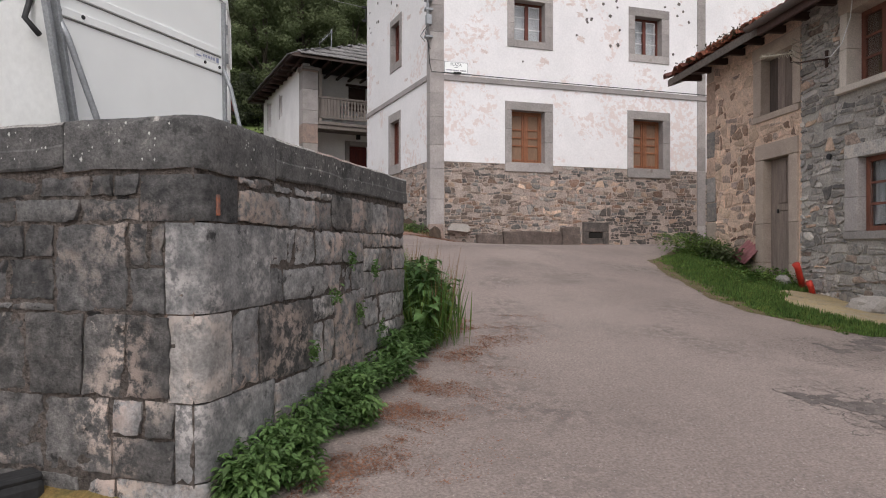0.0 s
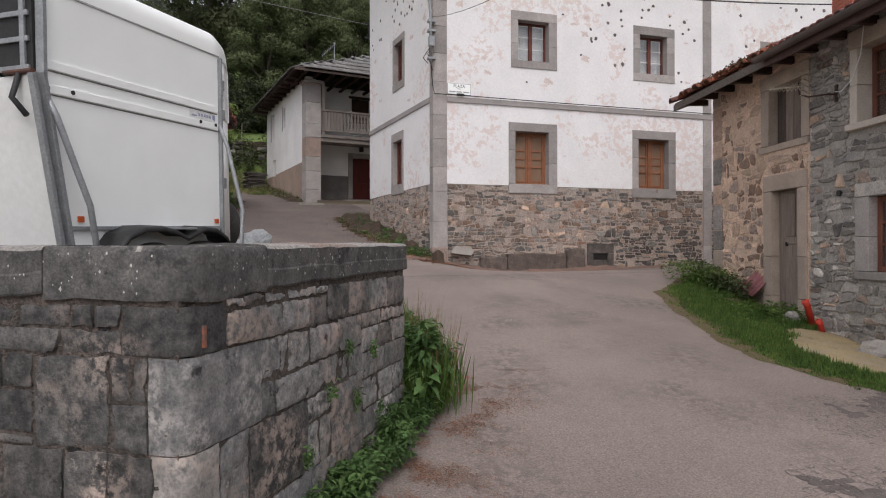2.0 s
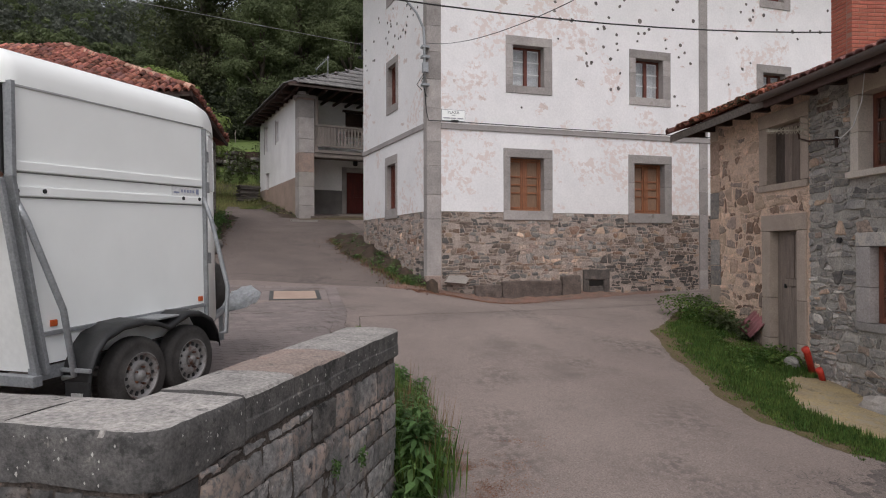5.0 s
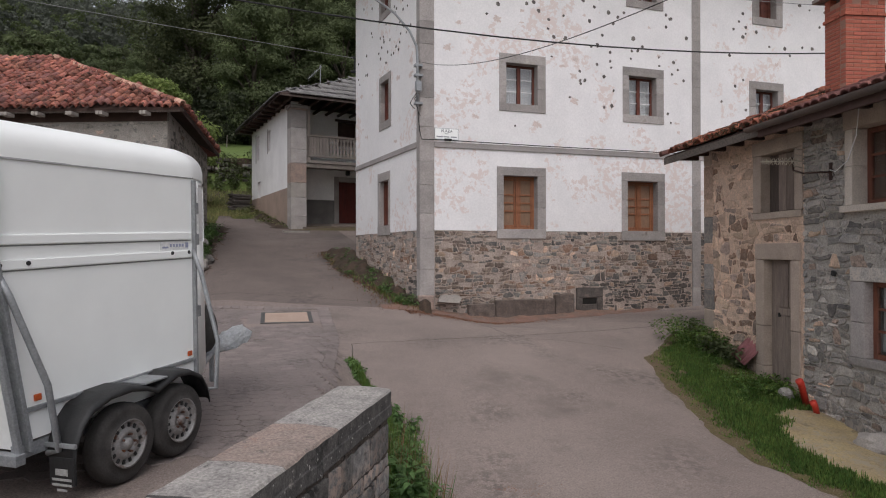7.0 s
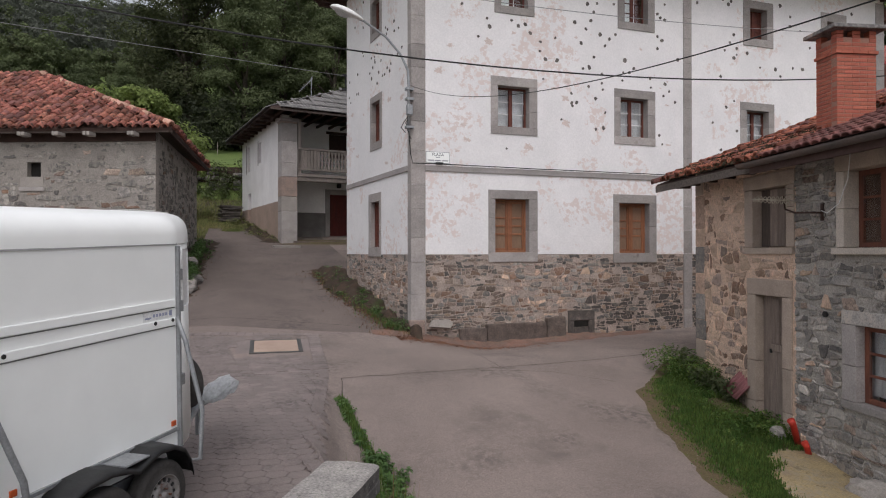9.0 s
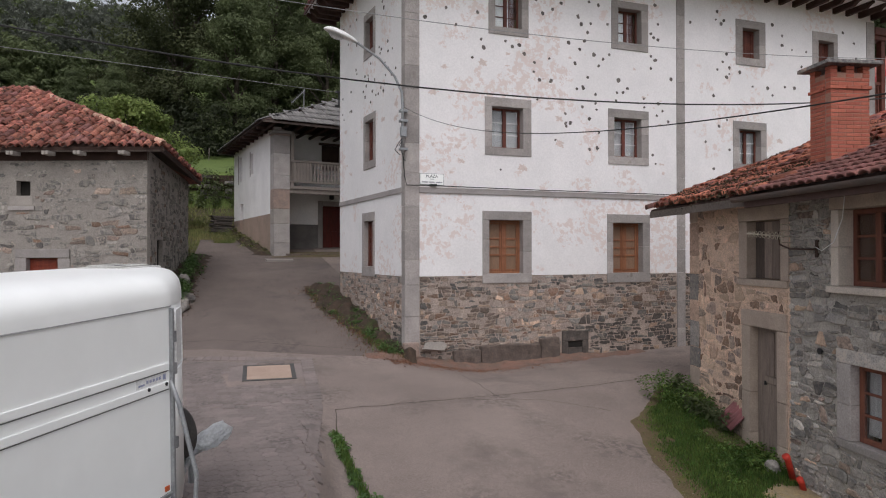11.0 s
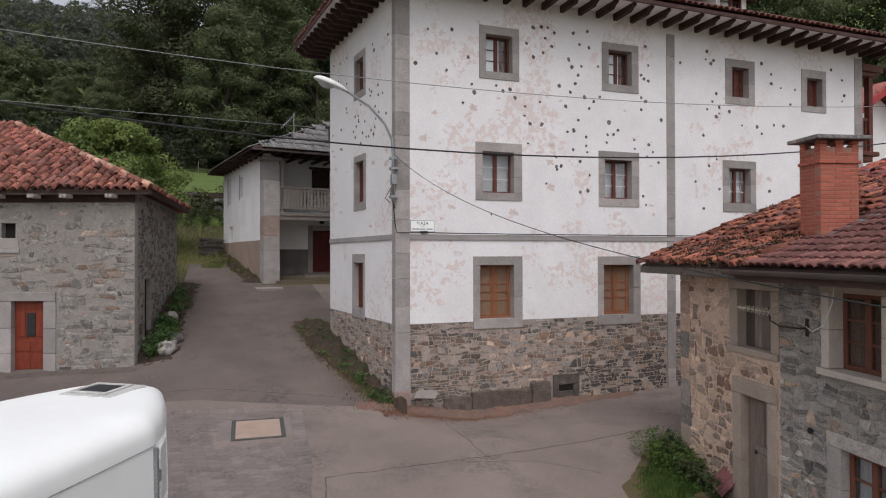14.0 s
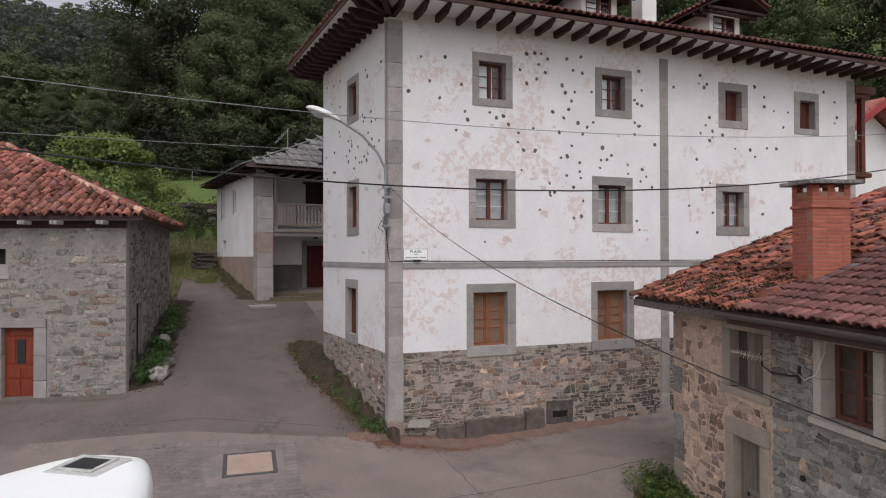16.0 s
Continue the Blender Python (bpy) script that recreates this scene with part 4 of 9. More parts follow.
def bank(name, label, y0, y1, left, right, mat, rise=0.05, cat="bank", wobble=0.2, step=0.1, n=10):
    """A low uneven bank between two lines, lying on the ground; its edges thin out raggedly."""
    bm = bmesh.new()
    prev = None
    k = int((y1 - y0) / step)
    for q in range(k + 1):
        y = y0 + (y1 - y0) * q / k
        a = left(y) + wobble * (noise.noise(Vector((y * 1.7, 3, 1))) + 0.6 * noise.noise(Vector((y * 6, 1, 5))))
        b = right(y)
        row = []
        for c in range(n + 1):
            t = c / n
            x = a + (b - a) * t
            yy = y + 0.05 * noise.noise(Vector((x * 5, y * 5, 3)))
            row.append(bm.verts.new((x, yy, ground(x, yy) + 0.004 + rise * smooth(0, 0.5, t) * smooth(0, 0.5, min(y - y0, y1 - y)) * (0.6 + 0.6 * noise.noise(Vector((x * 3, y * 3, 9)))))))
        if prev:
            for c in range(n):
                bm.faces.new((prev[c], prev[c + 1], row[c + 1], row[c]))
        prev = row
    return tagged(new(name, finish(bm, name, mat, True)), label, cat, kind="structure")


bank("bank", "weedy earth bank below the side wall of the white house", 15.0, 22.8, lambda y: curve(((15.0, 4.5), (15.6, 4.35), (16.4, 4.1), (18.3, 3.5), (20.5, 3.0), (22.8, 2.9)), y), lambda y: curve(((15.0, 4.6), (15.6, 4.75), (15.8, 4.6), (22.8, 3.75)), y), SOIL, 0.34, wobble=0.12)
RED_EARTH = material("red_earth", (0.225, 0.125, 0.095), (0.15, 0.108, 0.088), 3, 0.95, 0.9, 60, (0.175, 0.143, 0.127), 0.06, 2.5, grain=0.45, c4=(0.10, 0.066, 0.05), spots4=0.0, scale4=12)
eb = bmesh.new()
prev = None
for q in range(90):
    x = 3.5 + q * 0.09
    wd = curve(((3.5, 0.3), (4.2, 0.75), (5.0, 0.75), (6.5, 0.6), (9, 0.5), (11.6, 0.3)), x) * (1 + 0.4 * noise.noise(Vector((x * 2, 0, 4))) + 0.35 * noise.noise(Vector((x * 7, 0, 4))))
    back = 15.85 if x > 4.45 else 15.75
    row = []
    for c in range(6):
        yy = back - (wd + back - 15.76) * c / 5
        row.append(eb.verts.new((x, yy, ground(x, yy) + 0.006 + (0.05 + 0.11 * smooth(5.0, 6.0, x) * (1 - smooth(9.0, 10.5, x))) * (1 - c / 5) ** 1.3 * (1 + 0.5 * noise.noise(Vector((x * 3, yy * 3, 2)))))))
    if prev:
        for c in range(5):
            eb.faces.new((prev[c], prev[c + 1], row[c + 1], row[c]))
    prev = row
tagged(new("earth_strip", finish(eb, "earth_strip", RED_EARTH, True)), "reddish washed earth along the foot of the white house", "bank", kind="structure")
VERGE_E = lambda y: curve(((3, 9), (5.2, 6.9), (5.8, 6.35), (6.5, 6.15), (7.6, 6.35), (9, 6.75), (10.4, 7.4), (11.9, 9.2), (12, 9.6)), y)
bank("verge", "mossy gravel verge along the stone house", 5.2, 11.95, lambda y: VERGE_E(y) - 0.06, lambda y: min(9.36 + (y - 11.22) * 0.219 + 0.1, 9.75), MOSS_EDGE, 0.04, "verge", 0.12)
bank("lane_edge", "weedy edge along the old stone house", 20.2, 30, lambda y: -1.55 + (y - 20) * 0.06 + 0.75, lambda y: -1.9 + (y - 20) * 0.084, SOIL, 0.25, "bank", 0.3, 0.15)
bank("lane_edge", "weedy edge along the balcony house", 29.9, 40, lambda y: 2.55 - (y - 29.7) * 0.175 - 0.75, lambda y: 2.6 - (y - 29.7) * 0.175, SOIL, 0.2, "bank", 0.25, 0.15)
bank("porch_edge", "brown mossy earth before the balcony house", 29.3, 30.95, lambda y: 2.3, lambda y: 6.2, MOSS_EDGE, 0.05, "bank", 0.2, 0.1, 24)
bank("lane_end", "overgrown end of the lane below the terrace", 33, 47.5, lambda y: curve(((33, -4), (36, -2.0), (38, -1.2), (42, -1.5), (47.5, -4)), y), lambda y: -12.0, SOIL, 0.3, "bank", 0.4, 0.3, 14)


def strip(name, pts, width, mat, label, lift=0.005, rough=0.3, seed=1, cat="road joint"):
    """A thin uneven strip that follows the ground along a line."""
    rng = random.Random(seed)
    bm = bmesh.new()
    prev = None
    for (x0, y0), (x1, y1) in zip(pts, pts[1:]):
        k = max(2, int(math.hypot(x1 - x0, y1 - y0) / 0.12))
        dx, dy = x1 - x0, y1 - y0
        d = math.hypot(dx, dy)
        nx, ny = -dy / d, dx / d
        for q in range(k + 1):
            x, y = x0 + dx * q / k, y0 + dy * q / k
            jit = 0.05 * noise.noise(Vector((x * 2.5, y * 2.5, seed)))
            wd = width * rng.uniform(1 - rough, 1 + rough) / 2
            row = []
            for sgn in (-1, 1):
                px, py = x + nx * (jit + sgn * wd), y + ny * (jit + sgn * wd)
                row.append(bm.verts.new((px, py, ground(px, py) + lift)))
            if prev:
                bm.faces.new((prev[0], row[0], row[1], prev[1]))
            prev = row
    return tagged(new(name, finish(bm, name, mat)), label, cat, kind="structure")


strip("earth_edge", [(-1.65, 19.83), (-3.2, 20.42), (-4.9, 21.05), (-7.5, 22.05)], 0.3, material("grey_earth", (0.14, 0.115, 0.10), (0.10, 0.083, 0.072), 4, 0.95, 0.8, 50, (0.17, 0.145, 0.125), 0.03, 3, grain=0.4), "grey earth along the foot of the old stone house", lift=0.012, rough=0.5, seed=12, cat="bank")
CRACK = material("joint_dirt", (0.06, 0.05, 0.043), (0.085, 0.068, 0.056), 8, 0.95, 0.4, 60)
strip("joint", [(2.13, 11.95), (5.29, 12.0), (7.3, 12.15), (9.7, 12.5)], 0.02, CRACK, "dark dirt-filled joint across the road concrete", seed=2)
strip("joint", [(5.45, 14.9), (5.35, 13.4), (5.29, 12.0)], 0.015, CRACK, "dark dirt-filled joint across the road concrete", seed=3)
strip("joint", [(2.13, 11.95), (1.95, 10.6)], 0.018, CRACK, "dark dirt-filled joint across the road concrete", seed=4)
strip("joint", [(-1.6, 17.9), (0.5, 17.4), (2.2, 16.75), (3.6, 16.2)], 0.02, CRACK, "dark joint across the rising lane", seed=5)
strip("joint", [(4.7, 11.9), (6.2, 11.6), (7.2, 10.9)], 0.012, CRACK, "fine crack in the road surface", seed=6)
GRIT = material("needle_litter", (0.25, 0.115, 0.065), (0.17, 0.085, 0.055), 9, 0.95, 0.8, 70)


def scatter(name, label, cat, n, place, size, mat, flat=0.25, seed=1):
    """Loose small bits on the ground, joined: uneven low pieces."""
    rng = np.random.default_rng(seed)
    c, u, v = [], [], []
    while len(c) < n:
        x, y = place(rng)
        z = ground(x, y)
        a = rng.uniform(0, 6.28)
        s = rng.uniform(*size)
        c.append((x, y, z + 0.008))
        u.append((math.cos(a) * s, math.sin(a) * s, rng.uniform(-1, 1) * s * flat))
        v.append((-math.sin(a) * s * 0.35, math.cos(a) * s * 0.35, rng.uniform(-1, 1) * s * flat))
    return tagged(new(name, quads_mesh(name, c, u, v, mat)), label, cat, kind="stuff")


def beside_wall(rng):
    y = rng.uniform(2.6, 6.6)
    x = -0.19 + (y - 2.95) * 0.596 + 0.3 + abs(rng.normal(0, 0.42))
    if noise.noise(Vector((x * 2.2, y * 2.6, 8))) + 0.5 * noise.noise(Vector((x * 7, y * 9, 3))) < rng.uniform(-0.15, 0.4):
        return beside_wall(rng)
    return x, y


scatter("leaf_litter", "rusty dead needles and leaves strewn along the road edge", "litter", 12000, beside_wall, (0.004, 0.012), GRIT, seed=4)
scatter("leaf_litter", "reddish earth and needles at the corner of the house", "litter", 3200, lambda r: (4.0 + abs(r.normal(0, 1.6)), 15.35 - abs(r.normal(0, 0.28))), (0.01, 0.035), GRIT, seed=5)
BROWN_LEAF = material("dead_leaves", (0.16, 0.085, 0.05), (0.085, 0.055, 0.038), 9, 0.95, 0.4, 60, island=0.5)
scatter("leaf_litter", "brown dead leaves over the bank below the side wall", "litter", 15000, lambda r: ((lambda y: (4.55 - (y - 15.76) * 0.13 - abs(r.normal(0.15, 0.3)), y))(r.uniform(15.2, 22.8))), (0.007, 0.024), BROWN_LEAF, 0.8, seed=15)
scatter("leaf_litter", "brown dead leaves along the foot of the old house", "litter", 2200, lambda r: ((lambda y: (-1.55 + (y - 20) * 0.08 + abs(r.normal(0.2, 0.3)), y))(r.uniform(20, 28))), (0.012, 0.04), BROWN_LEAF, 0.6, seed=16)
PALE = material("pale_grit", (0.32, 0.30, 0.28), (0.24, 0.22, 0.2), 9, 0.95, 0.4, 60)
scatter("grit", "pale grit scattered on the asphalt", "gravel", 13000, lambda r: (r.uniform(0.8, 7.0), 1.6 + 9.0 * r.uniform(0, 1) ** 1.5), (0.003, 0.009), PALE, seed=6)

# dark broken patch of old surface on the road
PATCH = material("broken_asphalt", (0.098, 0.083, 0.076), (0.135, 0.114, 0.104), 5, 0.95, 0.9, 60, vary=0.15)
rp = random.Random(9)
patch = thing("road_patch", Matrix(), "dark crazed patch of broken asphalt", "road patch", kind="structure")
def flake(x0, y0, poly, k, mat, name):
    bm = bmesh.new()
    up = rp.uniform(0, 0.005)
    vs = [bm.verts.new((x0 + px * k, y0 + py * k, ground(x0 + px * k, y0 + py * k) + 0.003)) for px, py in poly]
    vt = [bm.verts.new((x0 + px * k * 0.9, y0 + py * k * 0.9, ground(x0 + px * k, y0 + py * k) + 0.006)) for px, py in poly]
    for j in range(len(vs)):
        q = (j + 1) % len(vs)
        bm.faces.new((vs[j], vs[q], vt[q], vt[j]))
    bm.faces.new(vt)
    part(name, bm, mat, patch)
cracks = bmesh.new()
for poly, (cx, cy) in crazed(0, 5.0, 0, 3.8, 0.095, 0.08, rp, 0.004, wide=0.0):
    x0, y0 = 3.0 + cx, 2.3 + cy
    da = math.hypot((x0 - 4.35 + (y0 - 3.25) * 0.3) / 0.62, (y0 - 3.25) / 0.8)
    db = math.hypot((x0 - 5.5) / 0.65, (y0 - 4.75 - (x0 - 5.5) * 0.2) / 0.6)
    dc = math.hypot((x0 - 6.35) / 0.9, (y0 - 5.1 - (x0 - 6.35) * 0.5) / 0.35)
    wob = 0.5 * noise.noise(Vector((x0 * 3.1, y0 * 3.1, 6))) + rp.uniform(-0.2, 0.2)
    if da + wob < 0.42 or dc + wob < 0.55 or db + wob < 0.15:
        flake(x0, y0, poly, rp.uniform(0.96, 1.14), PATCH, "asphalt_flake")
    elif min(da, db, dc) + wob < 0.95:
        n_ = len(poly)
        for j in range(0, n_, 1):
            if rp.random() < 0.4:
                (ax, ay), (bx, by) = poly[j], poly[(j + 1) % n_]
                t = rp.uniform(0.004, 0.013)
                l_ = math.hypot(bx - ax, by - ay) + 1e-6
                nx, ny = -(by - ay) / l_ * t, (bx - ax) / l_ * t
                cracks.faces.new([cracks.verts.new((x0 + px, y0 + py, ground(x0 + px, y0 + py) + 0.004)) for px, py in ((ax, ay), (bx, by), (bx + nx, by + ny), (ax + nx, ay + ny))])
bmesh.ops.recalc_face_normals(cracks, faces=cracks.faces)
tagged(part("crack_lines", cracks, PATCH, patch), kind="stuff")

# interlocking pavers of the yard round the drain cover
rngp = random.Random(31)
yard = thing("pavement", Matrix(), "faded brown interlocking paving blocks with worn joints", "paving", kind="structure")
def paver_mesh(seed):
    bm = bmesh.new()
    rng = random.Random(seed)
    base = [(-0.5, 0), (-0.28, 0.5), (0.28, 0.5), (0.5, 0), (0.28, -0.5), (-0.28, -0.5)]
    lo = [bm.verts.new((x, y, -0.02)) for x, y in base]
    hi = [bm.verts.new((x * 0.93 + rng.uniform(-0.012, 0.012), y * 0.93 + rng.uniform(-0.012, 0.012), 0.006)) for x, y in base]
    for j in range(6):
        bm.faces.new((lo[j], lo[(j + 1) % 6], hi[(j + 1) % 6], hi[j]))
    bm.faces.new(hi)
    bmesh.ops.recalc_face_normals(bm, faces=bm.faces)
    return finish(bm, "paver", PAVING)
PAVERS = [paver_mesh(i) for i in range(5)]
spots = []
for r in range(-14, 40):
    for c in range(-14, 12):
        u = c * 0.27 * 0.78
        w = r * 0.2 + (0.1 if c % 2 else 0)
        x, y = 0.9 + u * 0.96 - w * 0.1, 9.0 + w * 0.99 + u * 0.12
        if y > 15.9 - 0.2 * x or x > edge_x(min(y, 12)) - 0.30 or x < -1.6 or y < front_edge(x) + 0.8:
            continue
        if 0.3 < x < 1.98 and 13.9 < y < 15.45:
            continue
        spots.append((x, y))
spots.sort(key=lambda p: abs(p[1] - 12.5) + abs(p[0] - 0.8))
def tilt_at(x, y):
    e = 0.1
    n = Vector((ground(x - e, y) - ground(x + e, y), ground(x, y - e) - ground(x, y + e), 2 * e)).normalized()
    return n.to_track_quat("Z", "Y").to_matrix().to_4x4()
rest = bmesh.new()
for k, (x, y) in enumerate(spots):
    m = Matrix.Translation((x, y, ground(x, y) + 0.004)) @ tilt_at(x, y) @ pose(0, 0, 0, 0, 0, rngp.uniform(-1.5, 1.5) + 7) @ Matrix.Diagonal((0.27, 0.2, 1, 1))
    me = rngp.choice(PAVERS)
    if k < 300:
        part("paver", me, None, yard, m=m)
    else:
        vs = [rest.verts.new(m @ v.co) for v in me.vertices]
        for p in me.polygons:
            rest.faces.new([vs[j] for j in p.vertices])
tagged(part("paver_field", rest, PAVING, yard), kind="stuff")
for k in range(34):
    y = 9.6 + k * 0.185
    x = curve(((9.6, 1.4), (12, 1.84), (16, 2.12)), y)
    m = Matrix.Translation((x, y, ground(x, y) + 0.006)) @ tilt_at(x, y) @ pose(0, 0, 0, 0, 0, 5 + rngp.uniform(-2, 2))
    part("edge_paver", boxed(-0.13, 0.13, -0.085, 0.085, -0.03, 0.006, bevel=0.006), PAVING, yard, m=m)

for k in range(20):
    x = -1.55 + k * 0.185
    y = 16.14 - 0.2 * x
    m = Matrix.Translation((x, y, ground(x, y) + 0.006)) @ tilt_at(x, y) @ pose(0, 0, 0, 0, 0, -11 + rngp.uniform(-2, 2))
    part("edge_paver", boxed(-0.085, 0.085, -0.13, 0.13, -0.03, 0.006, bevel=0.006), PAVING, yard, m=m)
# drain cover
def cover_lid():
    x, y = 1.19, 14.77
    m = Matrix.Translation((x, y, ground(x, y) + 0.012)) @ tilt_at(x, y) @ pose(0, 0, 0, 0, 0, -3)
    ob = thing("drain_cover", m, "pinkish concrete drain cover in a dark metal frame", "drain cover")
    IRON = material("cast_iron", (0.06, 0.06, 0.06), (0.09, 0.085, 0.08), 6, 0.7, 0.3, 60)
    LID = material("pink_concrete", (0.40, 0.30, 0.24), (0.34, 0.25, 0.20), 3, 0.9, 0.3, 60)
    part("lid", boxed(-0.46, 0.46, -0.5, 0.5, -0.05, 0.012, bevel=0.01), LID, ob)
    for a, b, c, d in ((-0.55, -0.465, -0.58, 0.58), (0.465, 0.55, -0.58, 0.58), (-0.465, 0.465, -0.58, -0.505), (-0.465, 0.465, 0.505, 0.58)):
        part("frame_bar", boxed(a, b, c, d, -0.05, 0.01, bevel=0.004), IRON, ob)
    part("collar", boxed(-0.84, 0.72, -0.74, 0.64, -0.06, -0.008, bevel=0.02), PAVING, ob, "broken grey concrete collar")
cover_lid()

# ---- the white house on the corner ----
house = thing("house", axes(4.54, 15.76, 1, 0), "large white plastered three-storey house with grey stone quoins", "house")
LEN, TOPW, BASE = 16.33, 12.04, 3.49
rngw = random.Random(21)
FRONT = [  # kind, opening, surround
    ("shutter", (2.27, 3.25, 3.54, 4.95), (2.08, 3.50, 3.29, 5.18)),
    ("shutter", (6.05, 7.05, 3.52, 4.93), (5.86, 7.29, 3.25, 5.17)),
    ("casement", (2.35, 3.26, 6.85, 7.93), (2.15, 3.50, 6.65, 8.17)),
    ("casement", (6.10, 7.01, 6.80, 7.90), (5.90, 7.26, 6.58, 8.14)),
    ("casement", (10.57, 11.42, 6.79, 7.86), (10.33, 11.64, 6.52, 8.10)),
    ("casement", (13.70, 14.50, 6.79, 7.86), (13.48, 14.72, 6.52, 8.10)),
    ("dark", (2.45, 3.22, 10.04, 11.02), (2.26, 3.42, 9.84, 11.24)),
    ("dark", (6.24, 7.02, 10.05, 11.02), (6.02, 7.25, 9.84, 11.22)),
    ("closed", (10.71, 11.36, 10.06, 10.98), (10.45, 11.61, 9.83, 11.22)),
    ("closed", (13.82, 14.49, 10.02, 10.94), (13.57, 14.66, 9.83, 11.21)),
]
SIDE = [
    ("closed", (2.53, 3.17, 9.90, 10.82), (2.38, 3.33, 9.70, 11.02)),
    ("closed", (2.50, 3.19, 6.72, 7.88), (2.36, 3.36, 6.50, 8.07)),
    ("closed", (2.40, 3.14, 3.70, 5.00), (2.23, 3.28, 3.42, 5.25)),
]
side_len = 5.48
side_m = axes(4.54, 15.76, 1, 0).inverted() @ axes(3.88, 21.2, 0.66, -5.44)

upper = part("wall", wall_solid(0, LEN, BASE, TOPW, 0.5, [(*w[2][:2], max(BASE, w[2][2]), w[2][3]) for w in FRONT]), PLASTER, house, "chipped white lime plaster with pink patches")
lower = part("stone_base", wall_solid(0.0, LEN, 0.4, BASE - 0.002, 0.5), MORTAR_GREY, house, "rubble stone base course")
lower.matrix_basis = Matrix.Translation((0, 0.012, 0))
s_upper = part("wall", wall_solid(0, side_len, BASE, TOPW, 0.4, [(*w[2][:2], max(BASE, w[2][2]), w[2][3]) for w in SIDE]), PLASTER, house, m=side_m)
s_lower = part("stone_base", wall_solid(0, side_len, 0.8, BASE - 0.002, 0.4), MORTAR_GREY, house, m=side_m @ Matrix.Translation((0, 0.012, 0)))
# the unseen sides
def run_wall(a, b, z0, z1, thick, mat, parent):
    d = Vector((b[0] - a[0], b[1] - a[1], 0))
    return part("wall", boxed(0, d.length, 0, thick, z0, z1), mat, parent, m=Matrix.Translation((a[0], a[1], 0)) @ Matrix.Rotation(math.atan2(d.y, d.x), 4, "Z"))
run_wall((LEN - 0.004, 0.51), (LEN - 0.004, 9.5), 0.5, TOPW, 0.4, PLASTER, house)
run_wall((LEN - 0.4, 9.5), (0.35, 9.5), 0.5, TOPW, 0.4, PLASTER, house)
run_wall((0.35, 9.5), (-0.6, 5.5), 0.5, TOPW, 0.35, PLASTER, house)

for holder, openings, m in ((upper, FRONT, None), (s_upper, SIDE, None)):
    for kind, i, o in openings:
        win = casement(house, i, kind, 0.2 if holder is upper else 0.12)
        if holder is s_upper:
            win.matrix_basis = side_m
        surround(win, o, i)

# quoins of dressed stone
for a, b, lowest in ((0.0, 0.36, 1.2), (8.24, 8.53, 1.3), (LEN - 0.36, LEN, 6.0)):
    w = lowest
    while w < TOPW - 0.35:
        h = rngw.uniform(0.55, 0.85)
        top = min(w + h, TOPW - 0.25)
        x0 = -0.015 if a == 0.0 else a
        part("quoin", boxed(x0, b, -0.022 - rngw.uniform(0, 0.004), 0.2, w + 0.003, top - 0.003, bevel=0.006), ASHLAR, house)
        if a == 0.0:
            part("quoin", boxed(side_len - 0.2, side_len + 0.012, -0.022 - rngw.uniform(0, 0.004), 0.15, w + 0.003, top - 0.003, bevel=0.006), ASHLAR, house, m=side_m)
        w = top
part("kerb_stone", boxed(-0.06, 0.34, -0.09, 0.1, 1.0, 1.85, bevel=0.04), FOOT_PINK, house, "worn corner stone at the foot")
# string course
part("string_course", boxed(0.362, LEN - 0.362, -0.035, 0.05, 5.6, 5.74, bevel=0.01), STRING, house)
part("string_course", boxed(0.0, side_len - 0.205, -0.035, 0.05, 5.6, 5.74, bevel=0.01), STRING, house, m=side_m)

# rubble of the base
def ground_front(u):
    return ground(4.54 + u, 15.7)
def pick_base(u, w, rng):
    k = rng.random()
    if u > 4.6 and w < 2.3 + 0.5 * noise.noise(Vector((u * 0.8, 1, 6))) and k < 0.72:
        return FOOT_STONE if k < 0.45 else STONE_DARK
    if w > 3.1 and k > 0.35:
        return STONE_DARK if k < 0.65 else STONE_OLD
    return STONE_BASE if k < 0.46 else STONE_BROWN if k < 0.62 else STONE_DARK if k < 0.73 else STONE_SAND if k < 0.82 else STONE_OLD
st = rubble(0.38, 12.0, 1.1, BASE - 0.006, 0.185, 0.098, rngw, 0.010, [(2.06, 3.52, 3.29, 3.6), (5.84, 7.31, 3.25, 3.6), (4.4, 5.25, 1.15, 1.95), (8.24, 8.53, 0, 4)], low=lambda u: ground_front(u) - 0.1, waver=1.5)
lay_rubble(lower, ragged([c for c in st if rngw.random() > 0.07], rngw, 0.016, 0.84), pick_base, 0.011, rngw, near=lambda s: abs(s[1][0] - 4))
st = rubble(0.0, side_len - 0.22, 1.3, BASE - 0.006, 0.185, 0.098, rngw, 0.010, [(2.23, 3.28, 3.4, 3.6)], low=lambda u: ground(3.9, 21.2 - u) - 0.1, waver=1.5)
lay_rubble(s_lower, ragged([c for c in st if rngw.random() > 0.12], rngw, 0.016, 0.84), pick_base, 0.011, rngw)
def worn_block(a, b, y0, y1, w0, w1, seed):
    """A squared stone with battered faces and edges."""
    bm = boxed(a, b, y0, y1, w0, w1, bevel=0.035)
    bmesh.ops.subdivide_edges(bm, edges=[e for e in bm.edges if e.calc_length() > 0.15], cuts=6, use_grid_fill=True)
    for v in bm.verts:
        p = v.co * 3.2 + Vector((seed, 0, 0))
        v.co += Vector((0.4 * noise.noise(p + Vector((9, 0, 0))), noise.noise(p), 0.8 * noise.noise(p + Vector((0, 5, 0))))) * 0.05
    return bm
